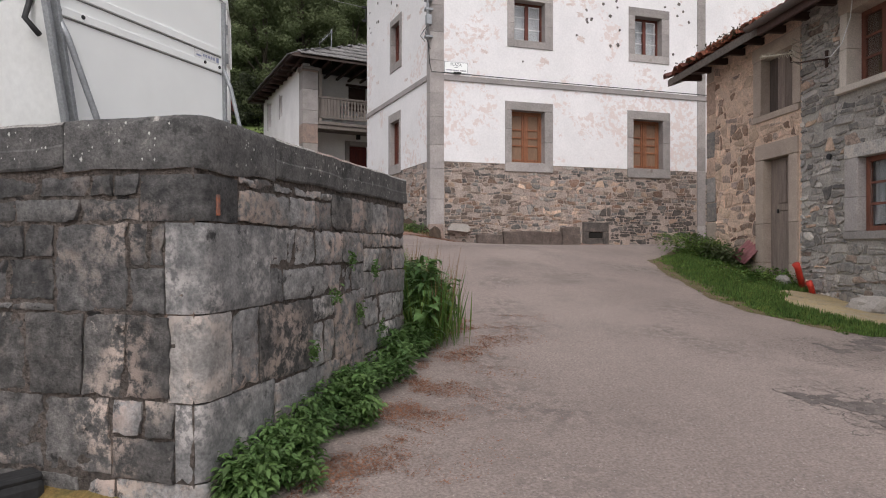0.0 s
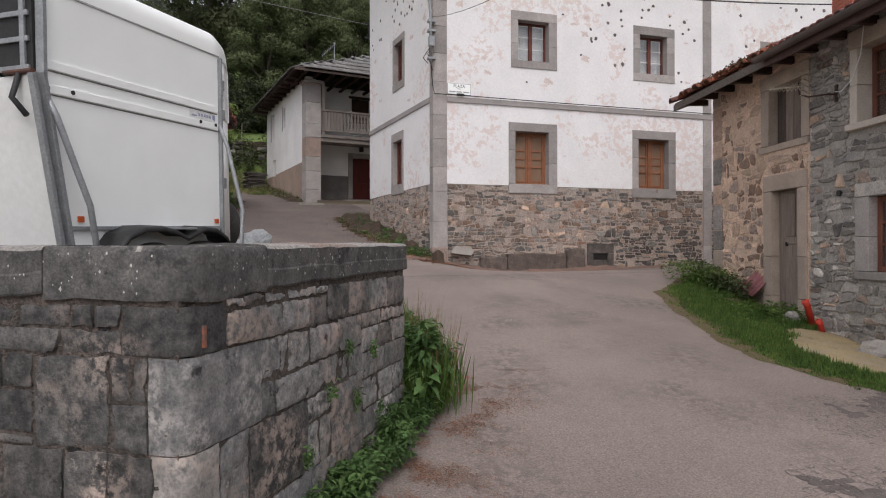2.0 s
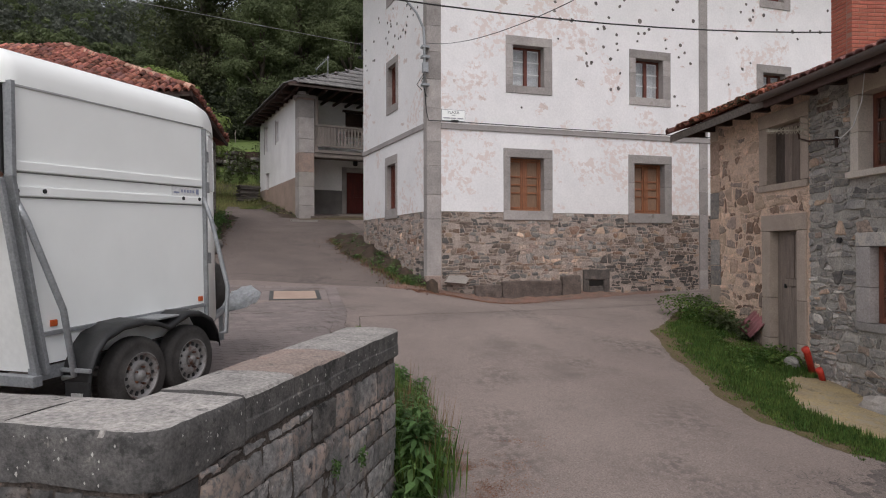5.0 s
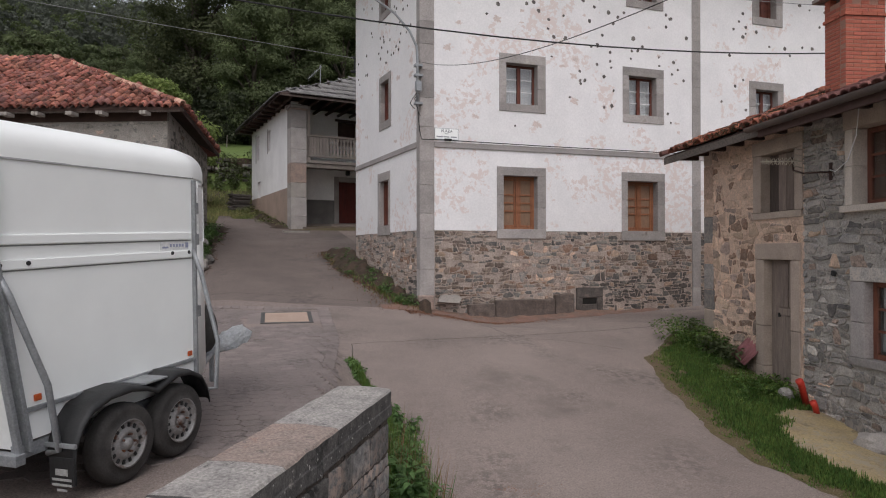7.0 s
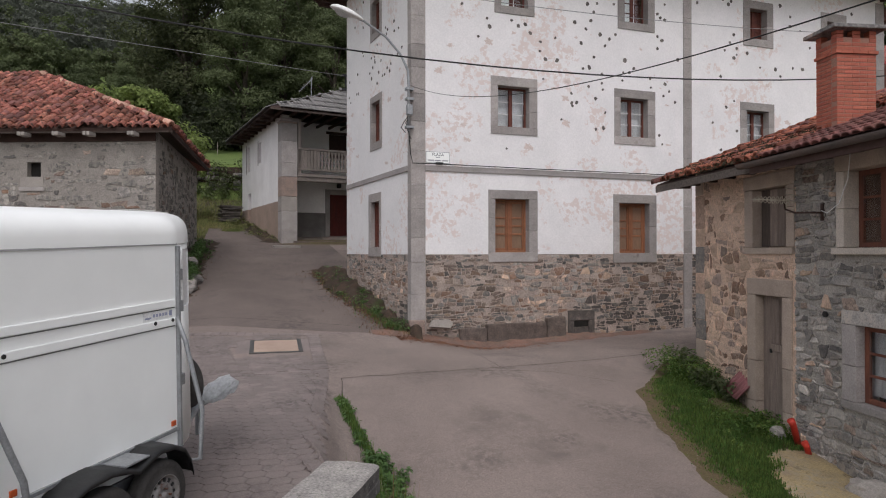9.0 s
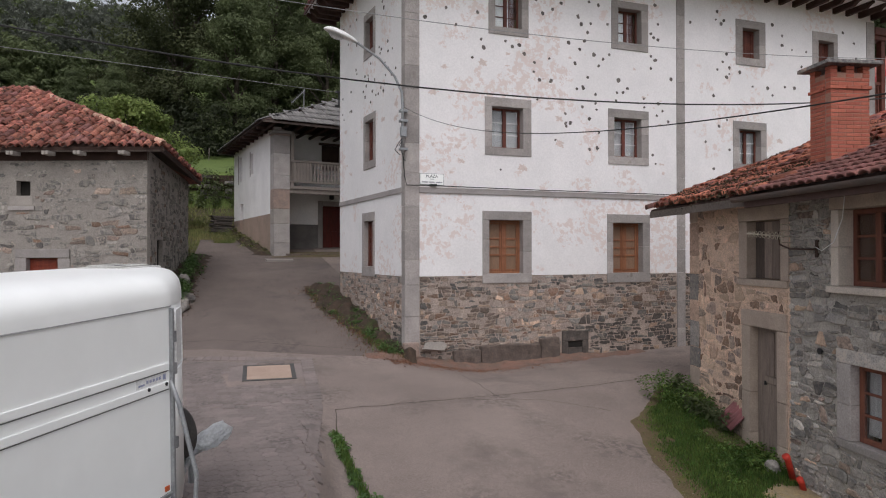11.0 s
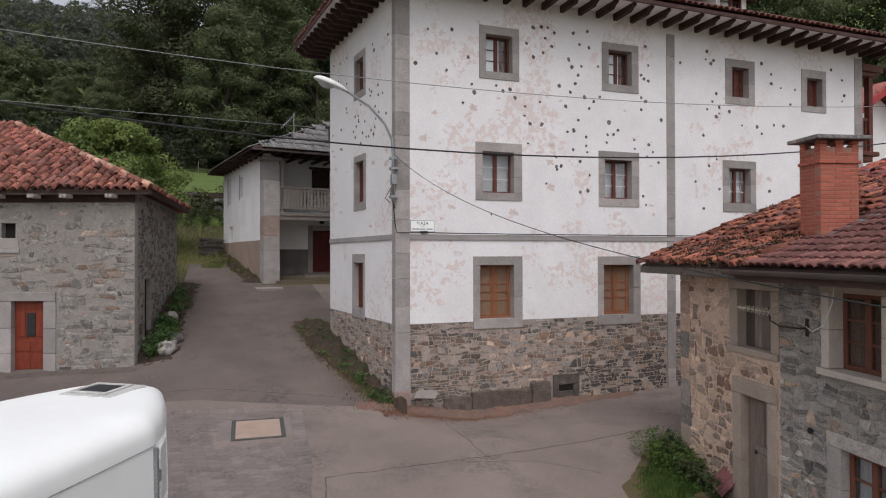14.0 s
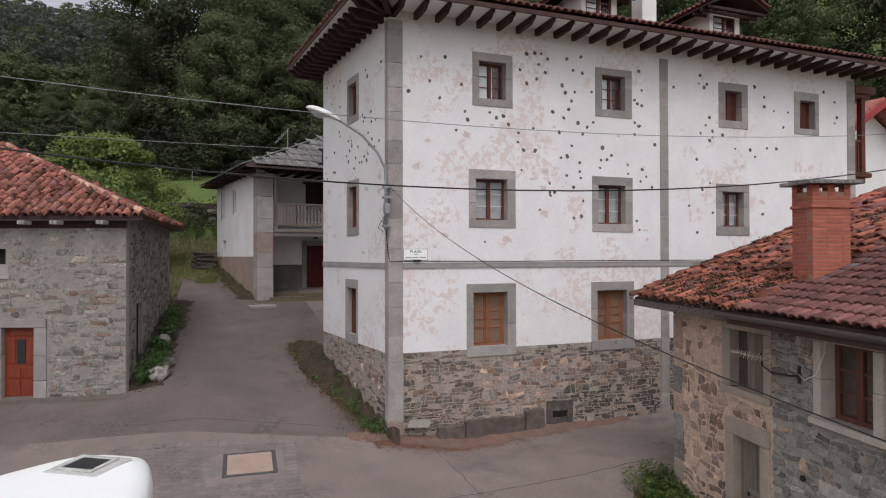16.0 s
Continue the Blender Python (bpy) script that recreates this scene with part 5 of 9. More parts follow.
for a, b, w0, w1 in ((1.25, 1.98, 1.1, 1.6), (2.0, 3.7, 1.1, 1.68), (3.72, 4.3, 1.1, 1.8)):
    part("footing_block", worn_block(a, b, -0.13, 0.04, w0, w1, a * 3), FOOT_WORN, house)
part("vent_lintel", boxed(4.42, 5.24, -0.03, 0.12, 1.68, 1.95, bevel=0.015), FOOT_STONE, house)
part("vent_jamb", boxed(4.42, 4.6, -0.028, 0.12, 1.2, 1.675, bevel=0.012), FOOT_STONE, house)
part("vent_jamb", boxed(5.06, 5.24, -0.028, 0.12, 1.2, 1.675, bevel=0.012), FOOT_STONE, house)
# black sheet on the wall face, standing for the dark of the slot
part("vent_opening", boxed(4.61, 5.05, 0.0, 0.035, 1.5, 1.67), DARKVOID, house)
part("vent_sill", boxed(4.61, 5.05, -0.02, 0.1, 1.2, 1.495, bevel=0.01), FOOT_STONE, house)

# pits knocked into the plaster
def pit_mesh(seed):
    rng = random.Random(seed)
    bm = bmesh.new()
    n = 11
    rad = [rng.uniform(0.75, 1.15) for _ in range(n)]
    ring = lambda k, d: [bm.verts.new((math.cos(2 * math.pi * j / n) * rad[j] * k, d, math.sin(2 * math.pi * j / n) * rad[j] * k)) for j in range(n)]
    a, b, c = ring(1.0, -0.001), ring(0.86, -0.012), ring(0.62, -0.004)
    e = bm.verts.new((0, -0.002, 0))
    for p, q in ((a, b), (b, c)):
        for j in range(n):
            bm.faces.new((p[j], p[(j + 1) % n], q[(j + 1) % n], q[j]))
    for j in range(n):
        bm.faces.new((c[j], c[(j + 1) % n], e))
    bmesh.ops.recalc_face_normals(bm, faces=bm.faces)
    return bm
PIT = material("chipped_mortar", (0.115, 0.10, 0.095), (0.17, 0.15, 0.14), 20, 0.95, 0.8, 90, vary=0.3)
pits = [finish(pit_mesh(i), "plaster_pit", PIT) for i in range(7)]
def knock(parent, u, w, r, m=None):
    mm = Matrix.LocRotScale((u, 0, w), Euler((0, rngw.uniform(0, 6), 0)), (r * rngw.uniform(0.85, 1.1), 1, r * rngw.uniform(0.85, 1.25)))
    part("plaster_pit", rngw.choice(pits), None, parent, m=mm)
blocked = [w[2] for w in FRONT] + [(0, 0.4, 0, 20), (8.2, 8.58, 0, 20)]
PITS_HIGH = (0.85, 10.95, 1.5, 11.02, 1.08, 10.35, 1.35, 9.95, 1.95, 10.35, 0.52, 10.05, 2.05, 9.65, 2.12, 9.45, 1.8, 9.15, 3.65, 10.9, 3.85, 11.35, 4.1, 11.4, 4.3, 11.4, 4.22, 11.1, 4.5, 11.28, 4.42, 10.9, 3.85, 10.55, 4.15, 10.7, 2.75, 9.68, 2.95, 9.55, 3.15, 9.62, 3.3, 9.4, 3.6, 9.2, 3.58, 8.95, 4.05, 9.35, 4.65, 9.85, 4.85, 9.3, 4.1, 8.75, 3.75, 8.75)
PITS_MID = (4.95, 10.6, 5.1, 11.35, 5.55, 11.45, 5.3, 11.05, 5.6, 11.0, 5.05, 10.4, 5.25, 10.2, 5.35, 10.45, 5.9, 10.5, 5.15, 9.95, 5.0, 9.7, 5.45, 9.6, 5.75, 9.5, 5.95, 9.65, 5.6, 9.3, 5.25, 8.95, 6.25, 8.95, 6.55, 8.75, 7.5, 11.25, 7.6, 10.7, 7.35, 10.4, 7.45, 10.3, 7.6, 10.25, 7.35, 9.75, 7.5, 9.65, 7.35, 9.4, 8.05, 9.15, 4.9, 8.6, 5.1, 8.65, 5.5, 8.5, 5.5, 8.25, 6.2, 8.6, 6.4, 8.62, 7.1, 8.5, 7.6, 8.4, 7.75, 8.2, 7.55, 8.05, 7.95, 7.9, 5.3, 7.8, 4.7, 7.65, 5.55, 7.0, 7.4, 6.9, 7.5, 6.65)
PITS_RIGHT = (8.75, 10.9, 9.75, 11.35, 9.7, 11.1, 10.0, 11.1, 9.9, 11.0, 10.1, 10.1, 9.95, 9.85, 10.2, 9.7, 9.75, 9.6, 10.2, 9.5, 10.1, 9.4, 10.6, 9.6, 11.9, 11.2, 12.3, 10.9, 12.3, 10.6, 12.7, 10.5, 13.3, 10.5, 13.1, 10.0, 12.4, 9.3, 12.8, 9.3, 14.9, 11.3, 15.4, 11.0, 15.5, 10.5, 15.4, 10.3, 11.1, 9.2, 11.7, 9.2, 11.9, 9.0, 9.6, 8.8, 10.1, 8.1, 9.8, 7.9, 9.3, 7.4, 10.2, 7.2, 9.6, 6.6, 12.2, 7.2)
for seq in (PITS_HIGH, PITS_MID, PITS_RIGHT):
    for u, w in zip(seq[::2], seq[1::2]):
        if not any(b[0] < u < b[1] and b[2] < w < b[3] for b in blocked):
            knock(upper, u, w, rngw.uniform(0.035, 0.062))
for _ in range(14):
    u, w = rngw.uniform(0.6, 7.8), rngw.uniform(5.9, 8.4)
    if not any(b[0] - 0.1 < u < b[1] + 0.1 and b[2] < w < b[3] for b in blocked):
        knock(upper, u, w, rngw.uniform(0.03, 0.045))
for _ in range(46):
    u = rngw.uniform(0.3, 5.0)
    w = rngw.choice((rngw.uniform(8.2, 11.4), rngw.uniform(8.3, 9.7)))
    if not (2.2 < u < 3.5 and 9.6 < w < 11.1):
        knock(s_upper, u, w, rngw.uniform(0.03, 0.055))

# places where the whitewash has flaked off the render
def flakes(parent, spots, seed, label=""):
    """Thin ragged patches on a wall face, each (u, w, half width, half height)."""
    for k, (u, w, a, b) in enumerate(spots):
        bm = bmesh.new()
        n, y = 40, -0.002 - 0.00006 * k
        ring = []
        for j in range(n):
            t = 2 * math.pi * j / n
            d = Vector((math.cos(t) * 1.6, math.sin(t) * 1.6, seed + k * 7.3))
            r = 0.9 + 0.75 * noise.noise(d) + 0.5 * noise.noise(d * 2.7) + 0.4 * noise.noise(d * 6.3)
            r = max(0.2, r)
            ring.append(bm.verts.new((u + a * r * math.cos(t), y, w + b * r * math.sin(t))))
        c = bm.verts.new((u, y, w))
        for j in range(n):
            bm.faces.new((c, ring[j], ring[(j + 1) % n]))
        part("bare_patch", bm, BARE, parent, label)
BARE = material("bare_pink_render", (0.67, 0.565, 0.525), (0.60, 0.52, 0.485), 5, 0.95, 0.6, 40, (0.70, 0.65, 0.63), 0.03, 9, c4=(0.38, 0.34, 0.32), spots4=-0.03, scale4=11, grain=0.15)
rf = random.Random(47)
def scatter_flakes(n, u0, u1, w0, w1, size, holes):
    out = []
    while len(out) < n:
        u, w, a = rf.uniform(u0, u1), rf.uniform(w0, w1), size * rf.uniform(0.3, 1.0) ** 1.6
        b = a * rf.uniform(0.35, 0.9)
        if not any(h[0] - a * 1.5 < u < h[1] + a * 1.5 and h[2] - b * 1.5 < w < h[3] + b * 1.5 for h in holes):
            out.append((u, w, a, b))
    return out
low_l = [(0.42 + k * 0.13, BASE + 0.14 + 0.05 * math.sin(k * 1.7), 0.12, 0.05 + 0.03 * rf.random()) for k in range(12)]
flakes(lower, low_l + scatter_flakes(12, 0.6, 8.1, BASE + 0.2, 5.4, 0.13, blocked), 3, "pinkish bare render where whitewash flaked")
flakes(upper, scatter_flakes(30, 0.55, 8.0, 5.95, 9.6, 0.13, blocked) + scatter_flakes(6, 8.8, 15.5, 6.0, 9.6, 0.12, blocked), 5)
side_holes = [(2.0, 3.5, 3.2, 5.2), (2.0, 3.5, 6.5, 8.3), (2.0, 3.5, 9.5, 11.3)]
flakes(s_lower, [(k * 0.16 + 0.2, BASE + 0.12 + 0.04 * math.sin(k * 2.1), 0.13, 0.07) for k in range(int((side_len - 0.6) / 0.16)) if not 1.8 < k * 0.16 < 3.5] + scatter_flakes(10, 0.3, side_len - 0.5, BASE + 0.25, 5.4, 0.14, side_holes), 7)
flakes(s_upper, scatter_flakes(14, 0.3, side_len - 0.5, 5.95, 8.6, 0.14, side_holes), 9)

# roof with deep timber eaves
EAVE, OVER, PITCH = 12.12, 1.05, 0.42
roof_z = lambda v: EAVE + (v + OVER) * PITCH
far_l = side_m @ Vector((-0.9, -0.95, 0))
fl = (-1.0, -OVER)
front_poly = [(fl[0], fl[1], EAVE), (LEN + 0.9, -OVER, EAVE), (LEN + 0.9, 5.5, roof_z(5.5)), (4.6, 5.5, roof_z(5.5))]
side_poly = [(fl[0], fl[1], EAVE), (4.6, 5.5, roof_z(5.5)), (4.4, 7.0, roof_z(5.5)), (far_l.x, far_l.y, EAVE)]
roof = part("roof", slab(front_poly, 0.05, ""), WOOD_DARK, house, "hipped roof with deep dark timber eaves")
part("roof_side", slab(side_poly, 0.05, ""), WOOD_DARK, house)
WOOD_EAVE = material("eaves_timber", (0.055, 0.024, 0.02), (0.085, 0.05, 0.042), 5, 0.8, 0.4, 50)
SOFFIT = material("soffit_paint", (0.85, 0.83, 0.82), (0.78, 0.76, 0.75), 3, 0.9, 0.1, 40)
def flat_board(pts, z0, z1):
    bm = bmesh.new()
    lo, hi = [bm.verts.new((x, y, z0)) for x, y in pts], [bm.verts.new((x, y, z1)) for x, y in pts]
    bm.faces.new(lo[::-1]), bm.faces.new(hi)
    for i in range(len(pts)):
        j = (i + 1) % len(pts)
        bm.faces.new((lo[i], lo[j], hi[j], hi[i]))
    bmesh.ops.recalc_face_normals(bm, faces=bm.faces)
    return bm
s_far, s_near = side_m @ Vector((-0.9, -0.93, 0)), side_m @ Vector((-0.9, 0.1, 0))
part("soffit", flat_board([(fl[0] + 0.02, fl[1] + 0.02), (LEN + 0.85, -OVER + 0.02), (LEN + 0.85, 0.1), (0.05, 0.1)], 12.046, 12.065), SOFFIT, house, "pale boarding between the rafters")
part("soffit", flat_board([(fl[0] + 0.019, fl[1] + 0.021), (0.049, 0.1), (s_near.x, s_near.y), (s_far.x, s_far.y)], 12.046, 12.065), SOFFIT, house)
def rafter(length, h=0.18, w=0.11):
    """A level joist with a carved outer end."""
    bm = bmesh.new()
    prism(bm, [(0, 0), (length, 0), (length, -h), (0.2, -h), (0.17, -h * 0.8), (0.1, -h * 0.55), (0.04, -h * 0.42), (0, -h * 0.4)], -w / 2, w / 2)
    return bm
raf = finish(rafter(1.0, 0.185, 0.11), "rafter", WOOD_DARK)
raf_side = finish(rafter(1.0, 0.25, 0.12), "rafter", WOOD_DARK)
u = 0.13
while u < LEN + 0.8:
    part("rafter", raf, None, house, m=Matrix.Translation((u, -0.92, 12.044)) @ pose(0, 0, 0, 0, 0, 90))
    u += 0.575
u = -0.75
while u < side_len - 0.1:
    part("rafter", raf_side, None, house, m=side_m @ Matrix.Translation((u, -0.91, 12.044)) @ pose(0, 0, 0, 0, 0, 90))
    u += 0.42
for a_, l_ in ((47, 1.45), (66, 1.2), (25, 1.2)):
    ca, sa = math.cos(radians(a_)), math.sin(radians(a_))
    part("corner_rafter", finish(rafter(l_, 0.19, 0.12), "rafter", WOOD_DARK), None, house, m=Matrix.Translation((0.06 - ca * l_, 0.06 - sa * l_, 12.042)) @ pose(0, 0, 0, 0, 0, a_))
part("eaves_board", boxed(fl[0], LEN + 0.9, -OVER - 0.04, -OVER + 0.015, 11.99, 12.10, bevel=0.01), WOOD_EAVE, house)
d = far_l - Vector((fl[0], fl[1], 0))
part("eaves_board", boxed(0, d.length, -0.03, 0.0, 11.99, 12.10, bevel=0.008), WOOD_EAVE, house, m=Matrix.Translation((far_l.x, far_l.y, 0)) @ Matrix.Rotation(math.atan2(-d.y, -d.x), 4, "Z"))
rf = slope_frame((fl[0], fl[1] - 0.05, EAVE + 0.03), (1, 0, 0), (0, 1, PITCH))
T_WH = [tile_mesh(TILE_B, seed=40 + i) for i in range(3)]
lay_tiles(roof, rf, [(0.1, 0), (18.1, 0), (18.1, 4.2), (3.4, 4.2)], T_WH, rngw, near=lambda s: s[1], limit=170, jitter=0.5)
sf = slope_frame((far_l.x, far_l.y, EAVE + 0.03), Vector((fl[0] - far_l.x, fl[1] - far_l.y, 0)), (1, 0.1, PITCH))
lay_tiles(roof, sf, [(0.1, 0), (d.length, 0), (d.length - 1.2, 1.5), (0.1, 1.5)], T_WH, rngw, limit=0, jitter=0.5)

# dormers and chimney stack on the roof
def dormer(x0, x1):
    dm = thing("dormer", axes(4.54, 15.76, 1, 0), "white dormer with dark red-brown window and tiled gable", "dormer", "dormers on the white house")
    y = 1.5
    zb = roof_z(y) - 0.1
    part("cheek_wall", wall_solid(x0, x1, zb, 14.15, 2.6, [(x0 + 0.16, x1 - 0.2, 13.35, 13.98)]), PLASTER_H, dm, m=Matrix.Translation((0, y, 0)))
    win = casement(dm, (x0 + 0.16, x1 - 0.2, 13.35, 13.98), "dark", 0.02)
    win.matrix_basis = Matrix.Translation((0, y, 0))
    top = 14.65
    for sgn, xe in ((-1, x0 - 0.55), (1, x1 + 0.55)):
        xm = (x0 + x1) / 2
        part("roof_pane", slab([(xe, y - 0.7, 14.1), (xm, y - 0.7, top), (xm, y + 2.6, top), (xe, y + 2.6, 14.1)], 0.06, ""), WOOD_DARK, dm)
        up = Vector((xm - xe, 0, top - 14.1))
        fr = slope_frame((xe, y + 2.6, 14.13), (0, -1, 0), up) if sgn < 0 else slope_frame((xe, y - 0.7, 14.13), (0, 1, 0), up)
        lay_tiles(dm, fr, [(0, 0), (3.3, 0), (3.3, up.length), (0, up.length)], T_WH, rngw, limit=40, jitter=0.4)
        for k in range(3):
            part("rafter", boxed(min(xe, xm), max(xe, xm), y - 0.6 + k * 0.35, y - 0.52 + k * 0.35, 13.93, 14.02), WOOD_DARK, dm)
dormer(6.55, 7.85)
dormer(11.55, 12.85)
stack = thing("chimney", axes(4.54, 15.76, 1, 0), "plain white rendered chimney stack on the roof", "chimney")
part("shaft", boxed(8.75, 9.3, 1.4, 1.95, roof_z(1.4) - 0.1, 14.6, bevel=0.02), PLASTER_H, stack)
part("cap", boxed(8.68, 9.37, 1.33, 2.02, 14.6, 14.7, bevel=0.02), ASHLAR, stack)

# enclosed red gallery post at the far end of the front
gal = thing("gallery", axes(4.54, 15.76, 1, 0), "dark red timber gallery on the end wall", "balcony")
part("post", boxed(LEN + 0.42, LEN + 0.6, 0.05, 0.23, 8.72, 11.25, bevel=0.01), WOOD_RED, gal)
part("beam", boxed(LEN + 0.003, LEN + 1.0, -0.05, 0.4, 11.4, 11.66, bevel=0.03), WOOD_RED, gal)
part("beam_moulding", boxed(LEN + 0.003, LEN + 0.8, 0.0, 0.35, 11.25, 11.395, bevel=0.03), WOOD_RED, gal)
part("bracket", boxed(LEN + 0.003, LEN + 0.85, 0.0, 0.4, 8.56, 8.715, bevel=0.03), WOOD_RED, gal)
part("bracket_foot", boxed(LEN + 0.003, LEN + 0.6, 0.05, 0.35, 8.35, 8.555, bevel=0.05), WOOD_RED, gal)
part("side_boarding", boxed(LEN + 0.003, LEN + 0.415, 0.28, 0.33, 8.72, 11.25), WOOD_DARK, gal)
for k in range(3):
    part("baluster", boxed(LEN + 0.06 + k * 0.12, LEN + 0.12 + k * 0.12, 0.1, 0.16, 8.72, 9.75, bevel=0.01), WOOD_RED, gal)
part("rail", boxed(LEN + 0.003, LEN + 0.415, 0.08, 0.18, 9.755, 9.85, bevel=0.01), WOOD_RED, gal)

# street-name plate; its second line cannot be read and stays as bars
plate = thing("street_sign", axes(4.54 + 0.37, 15.755, 1, 0), "small white enamel street-name plate fixed to the plaster", "sign")
part("plate", boxed(0.012, 0.628, -0.02, -0.002, 5.812, 6.078, bevel=0.004), WHITE_GRP, plate)
part("plate_rim", boxed(0.0, 0.64, -0.012, -0.001, 5.8, 6.09, bevel=0.003), STEEL, plate)
txt = bpy.data.curves.new("lettering", "FONT")
txt.body, txt.size, txt.extrude, txt.align_x = "PLAZA", 0.105, 0.001, "CENTER"
txt.materials.append(INK)
t_ob = new("lettering", txt)
t_ob.parent, t_ob.matrix_basis = plate, pose(0.32, -0.022, 5.985, 90, 0, 0)
INK_GREY = material("faded_ink", (0.34, 0.34, 0.36), (0.28, 0.28, 0.30), 3, 0.5, 0, 40)
part("lettering_bar", boxed(0.27, 0.37, -0.0225, -0.0195, 5.94, 5.957), INK_GREY, plate)
for k in range(3):
    part("lettering_bar", boxed(0.05 + k * 0.19, 0.05 + k * 0.19 + (0.17, 0.15, 0.16)[k], -0.0225, -0.0195, 5.855, 5.885), INK_GREY, plate)

# broken slab leaning at the corner
sl = bmesh.new()
prism(sl, [(-0.3, 0), (0.25, -0.02), (0.33, 0.12), (0.2, 0.2), (-0.22, 0.17)], -0.06, 0.06)
slab_ob = tagged(new("stone_slab", finish(sl, "stone_slab", CONCRETE)), "broken pale stone slab lying against the wall foot", "stone")
slab_ob.matrix_world = pose(5.25, 15.62, 1.66, -12, 4, 0)

# ---- the stone house beside the road ----
RF = axes(9.36, 11.22, -0.214, -0.977)
stone_house = thing("house", RF, "two-storey rubble stone house, sandy and grey stonework", "house")
rngr = random.Random(77)
rlow = lambda u: ground(9.36 - 0.214 * u, 11.22 - 0.977 * u) - 0.2
rw = part("wall", wall_solid(0, 3.1, -1.2, 5.05, 0.55, [(1.83, 3.02, -0.5, 3.07), (1.74, 3.08, 3.51, 4.85)]), MORTAR_SAND, stone_house, "rubble wall in pale sandy mortar")
rw2 = part("wall", wall_solid(3.102, 9.5, -1.2, 5.05, 0.55, [(4.02, 5.24, 3.51, 4.94), (4.12, 5.48, 1.345, 2.715)]), MORTAR_LIGHT, stone_house, "grey rubble wall in pale mortar")
part("wall", boxed(0.005, 0.55, 0.56, 7.5, 0, 5.05), MORTAR_SAND, stone_house)
part("wall", boxed(0.56, 9.5, 7.0, 7.5, -1, 5.05), MORTAR_SAND, stone_house)
part("wall", boxed(8.95, 9.495, 0.56, 6.99, -1.2, 5.05), MORTAR_SAND, stone_house)
surr = [(1.81, 3.03, -1, 3.07), (1.76, 3.08, 3.45, 4.9), (4.0, 5.26, 3.42, 4.95), (5.2, 5.76, 3.46, 3.62), (5.2, 5.72, 4.66, 4.97), (4.1, 5.5, 1.3, 2.7)]
st = rubble(0.3, 3.05, -0.3, 5.0, 0.23, 0.155, rngr, 0.014, surr, low=rlow, waver=1.6) + rubble(3.08, 7.6, -0.3, 5.0, 0.205, 0.108, rngr, 0.012, surr, low=rlow, waver=1.5)
def pick_r(u, w, rng):
    k = rng.random()
    if u < 3.05 + 0.2 * noise.noise(Vector((u, w * 2, 3.0))):
        return STONE_SAND if k < 0.6 else STONE_BROWN if k < 0.74 else STONE_BASE
    return STONE_GREY if k < 0.24 else STONE_OLD if k < 0.84 else STONE_DARK if k < 0.90 else STONE_BASE if k < 0.95 else STONE_SAND
sandy = ragged([c for c in st if c[1][0] < 3.07], rngr, 0.018, 0.8)
grey = ragged([c for c in st if c[1][0] >= 3.07], rngr, 0.013, 0.9)
lay_rubble(rw, sandy, pick_r, 0.011, rngr, limit=120, crown=0.75)
lay_rubble(rw2, grey, pick_r, 0.019, rngr, limit=180, near=lambda c: c[1][0])
w = 0.9
while w < 4.9:
    h = rngr.uniform(0.35, 0.7)
    part("quoin", boxed(-0.012, rngr.uniform(0.18, 0.42), -0.016, 0.3, w + 0.004, min(w + h, 5.0) - 0.004, bevel=0.02), rngr.choice((CREAM, STONE_SAND, STONE_SAND, STONE_OLD)), stone_house)
    w += h
# door
door = part("door", boxed(2.32, 2.80, 0.10, 0.15, 0.55, 2.79, bevel=0.004), DOOR_GREY, stone_house, "weathered grey plank door with an old wicket")
for k in range(3):
    part("plank", boxed(2.325 + k * 0.158, 2.478 + k * 0.158, 0.085, 0.105, 0.56, 1.86, bevel=0.004), DOOR_GREY, door)
part("door_panel", boxed(2.37, 2.56, 0.085, 0.105, 2.0, 2.74, bevel=0.012), DOOR_GREY, door)
part("door_panel", boxed(2.59, 2.77, 0.085, 0.105, 2.0, 2.74, bevel=0.012), DOOR_GREY, door)
part("door_rail", boxed(2.325, 2.795, 0.075, 0.105, 1.87, 1.98, bevel=0.006), DOOR_GREY, door)
part("latch", boxed(2.34, 2.37, 0.05, 0.10, 1.83, 1.9, bevel=0.005), BLACK, door)
part("door_post", boxed(2.075, 2.31, 0.12, 0.22, 0.5, 2.795, bevel=0.005), DOOR_GREY, door)
part("backing", boxed(2.08, 2.8, 0.27, 0.29, 0.3, 2.79), DARKVOID, door)
part("lintel", boxed(1.82, 3.03, -0.035, 0.3, 2.803, 3.08, bevel=0.012), CREAM, door)
for a, b in ((1.83, 2.07), (2.80, 3.02)):
    for c, d in ((0.2, 0.95), (0.95, 1.65), (1.65, 2.8)):
        part("jamb", boxed(a, b, -0.03 - rngr.uniform(0, 0.006), 0.3, c + 0.004, d - 0.004, bevel=0.01), CREAM, door)
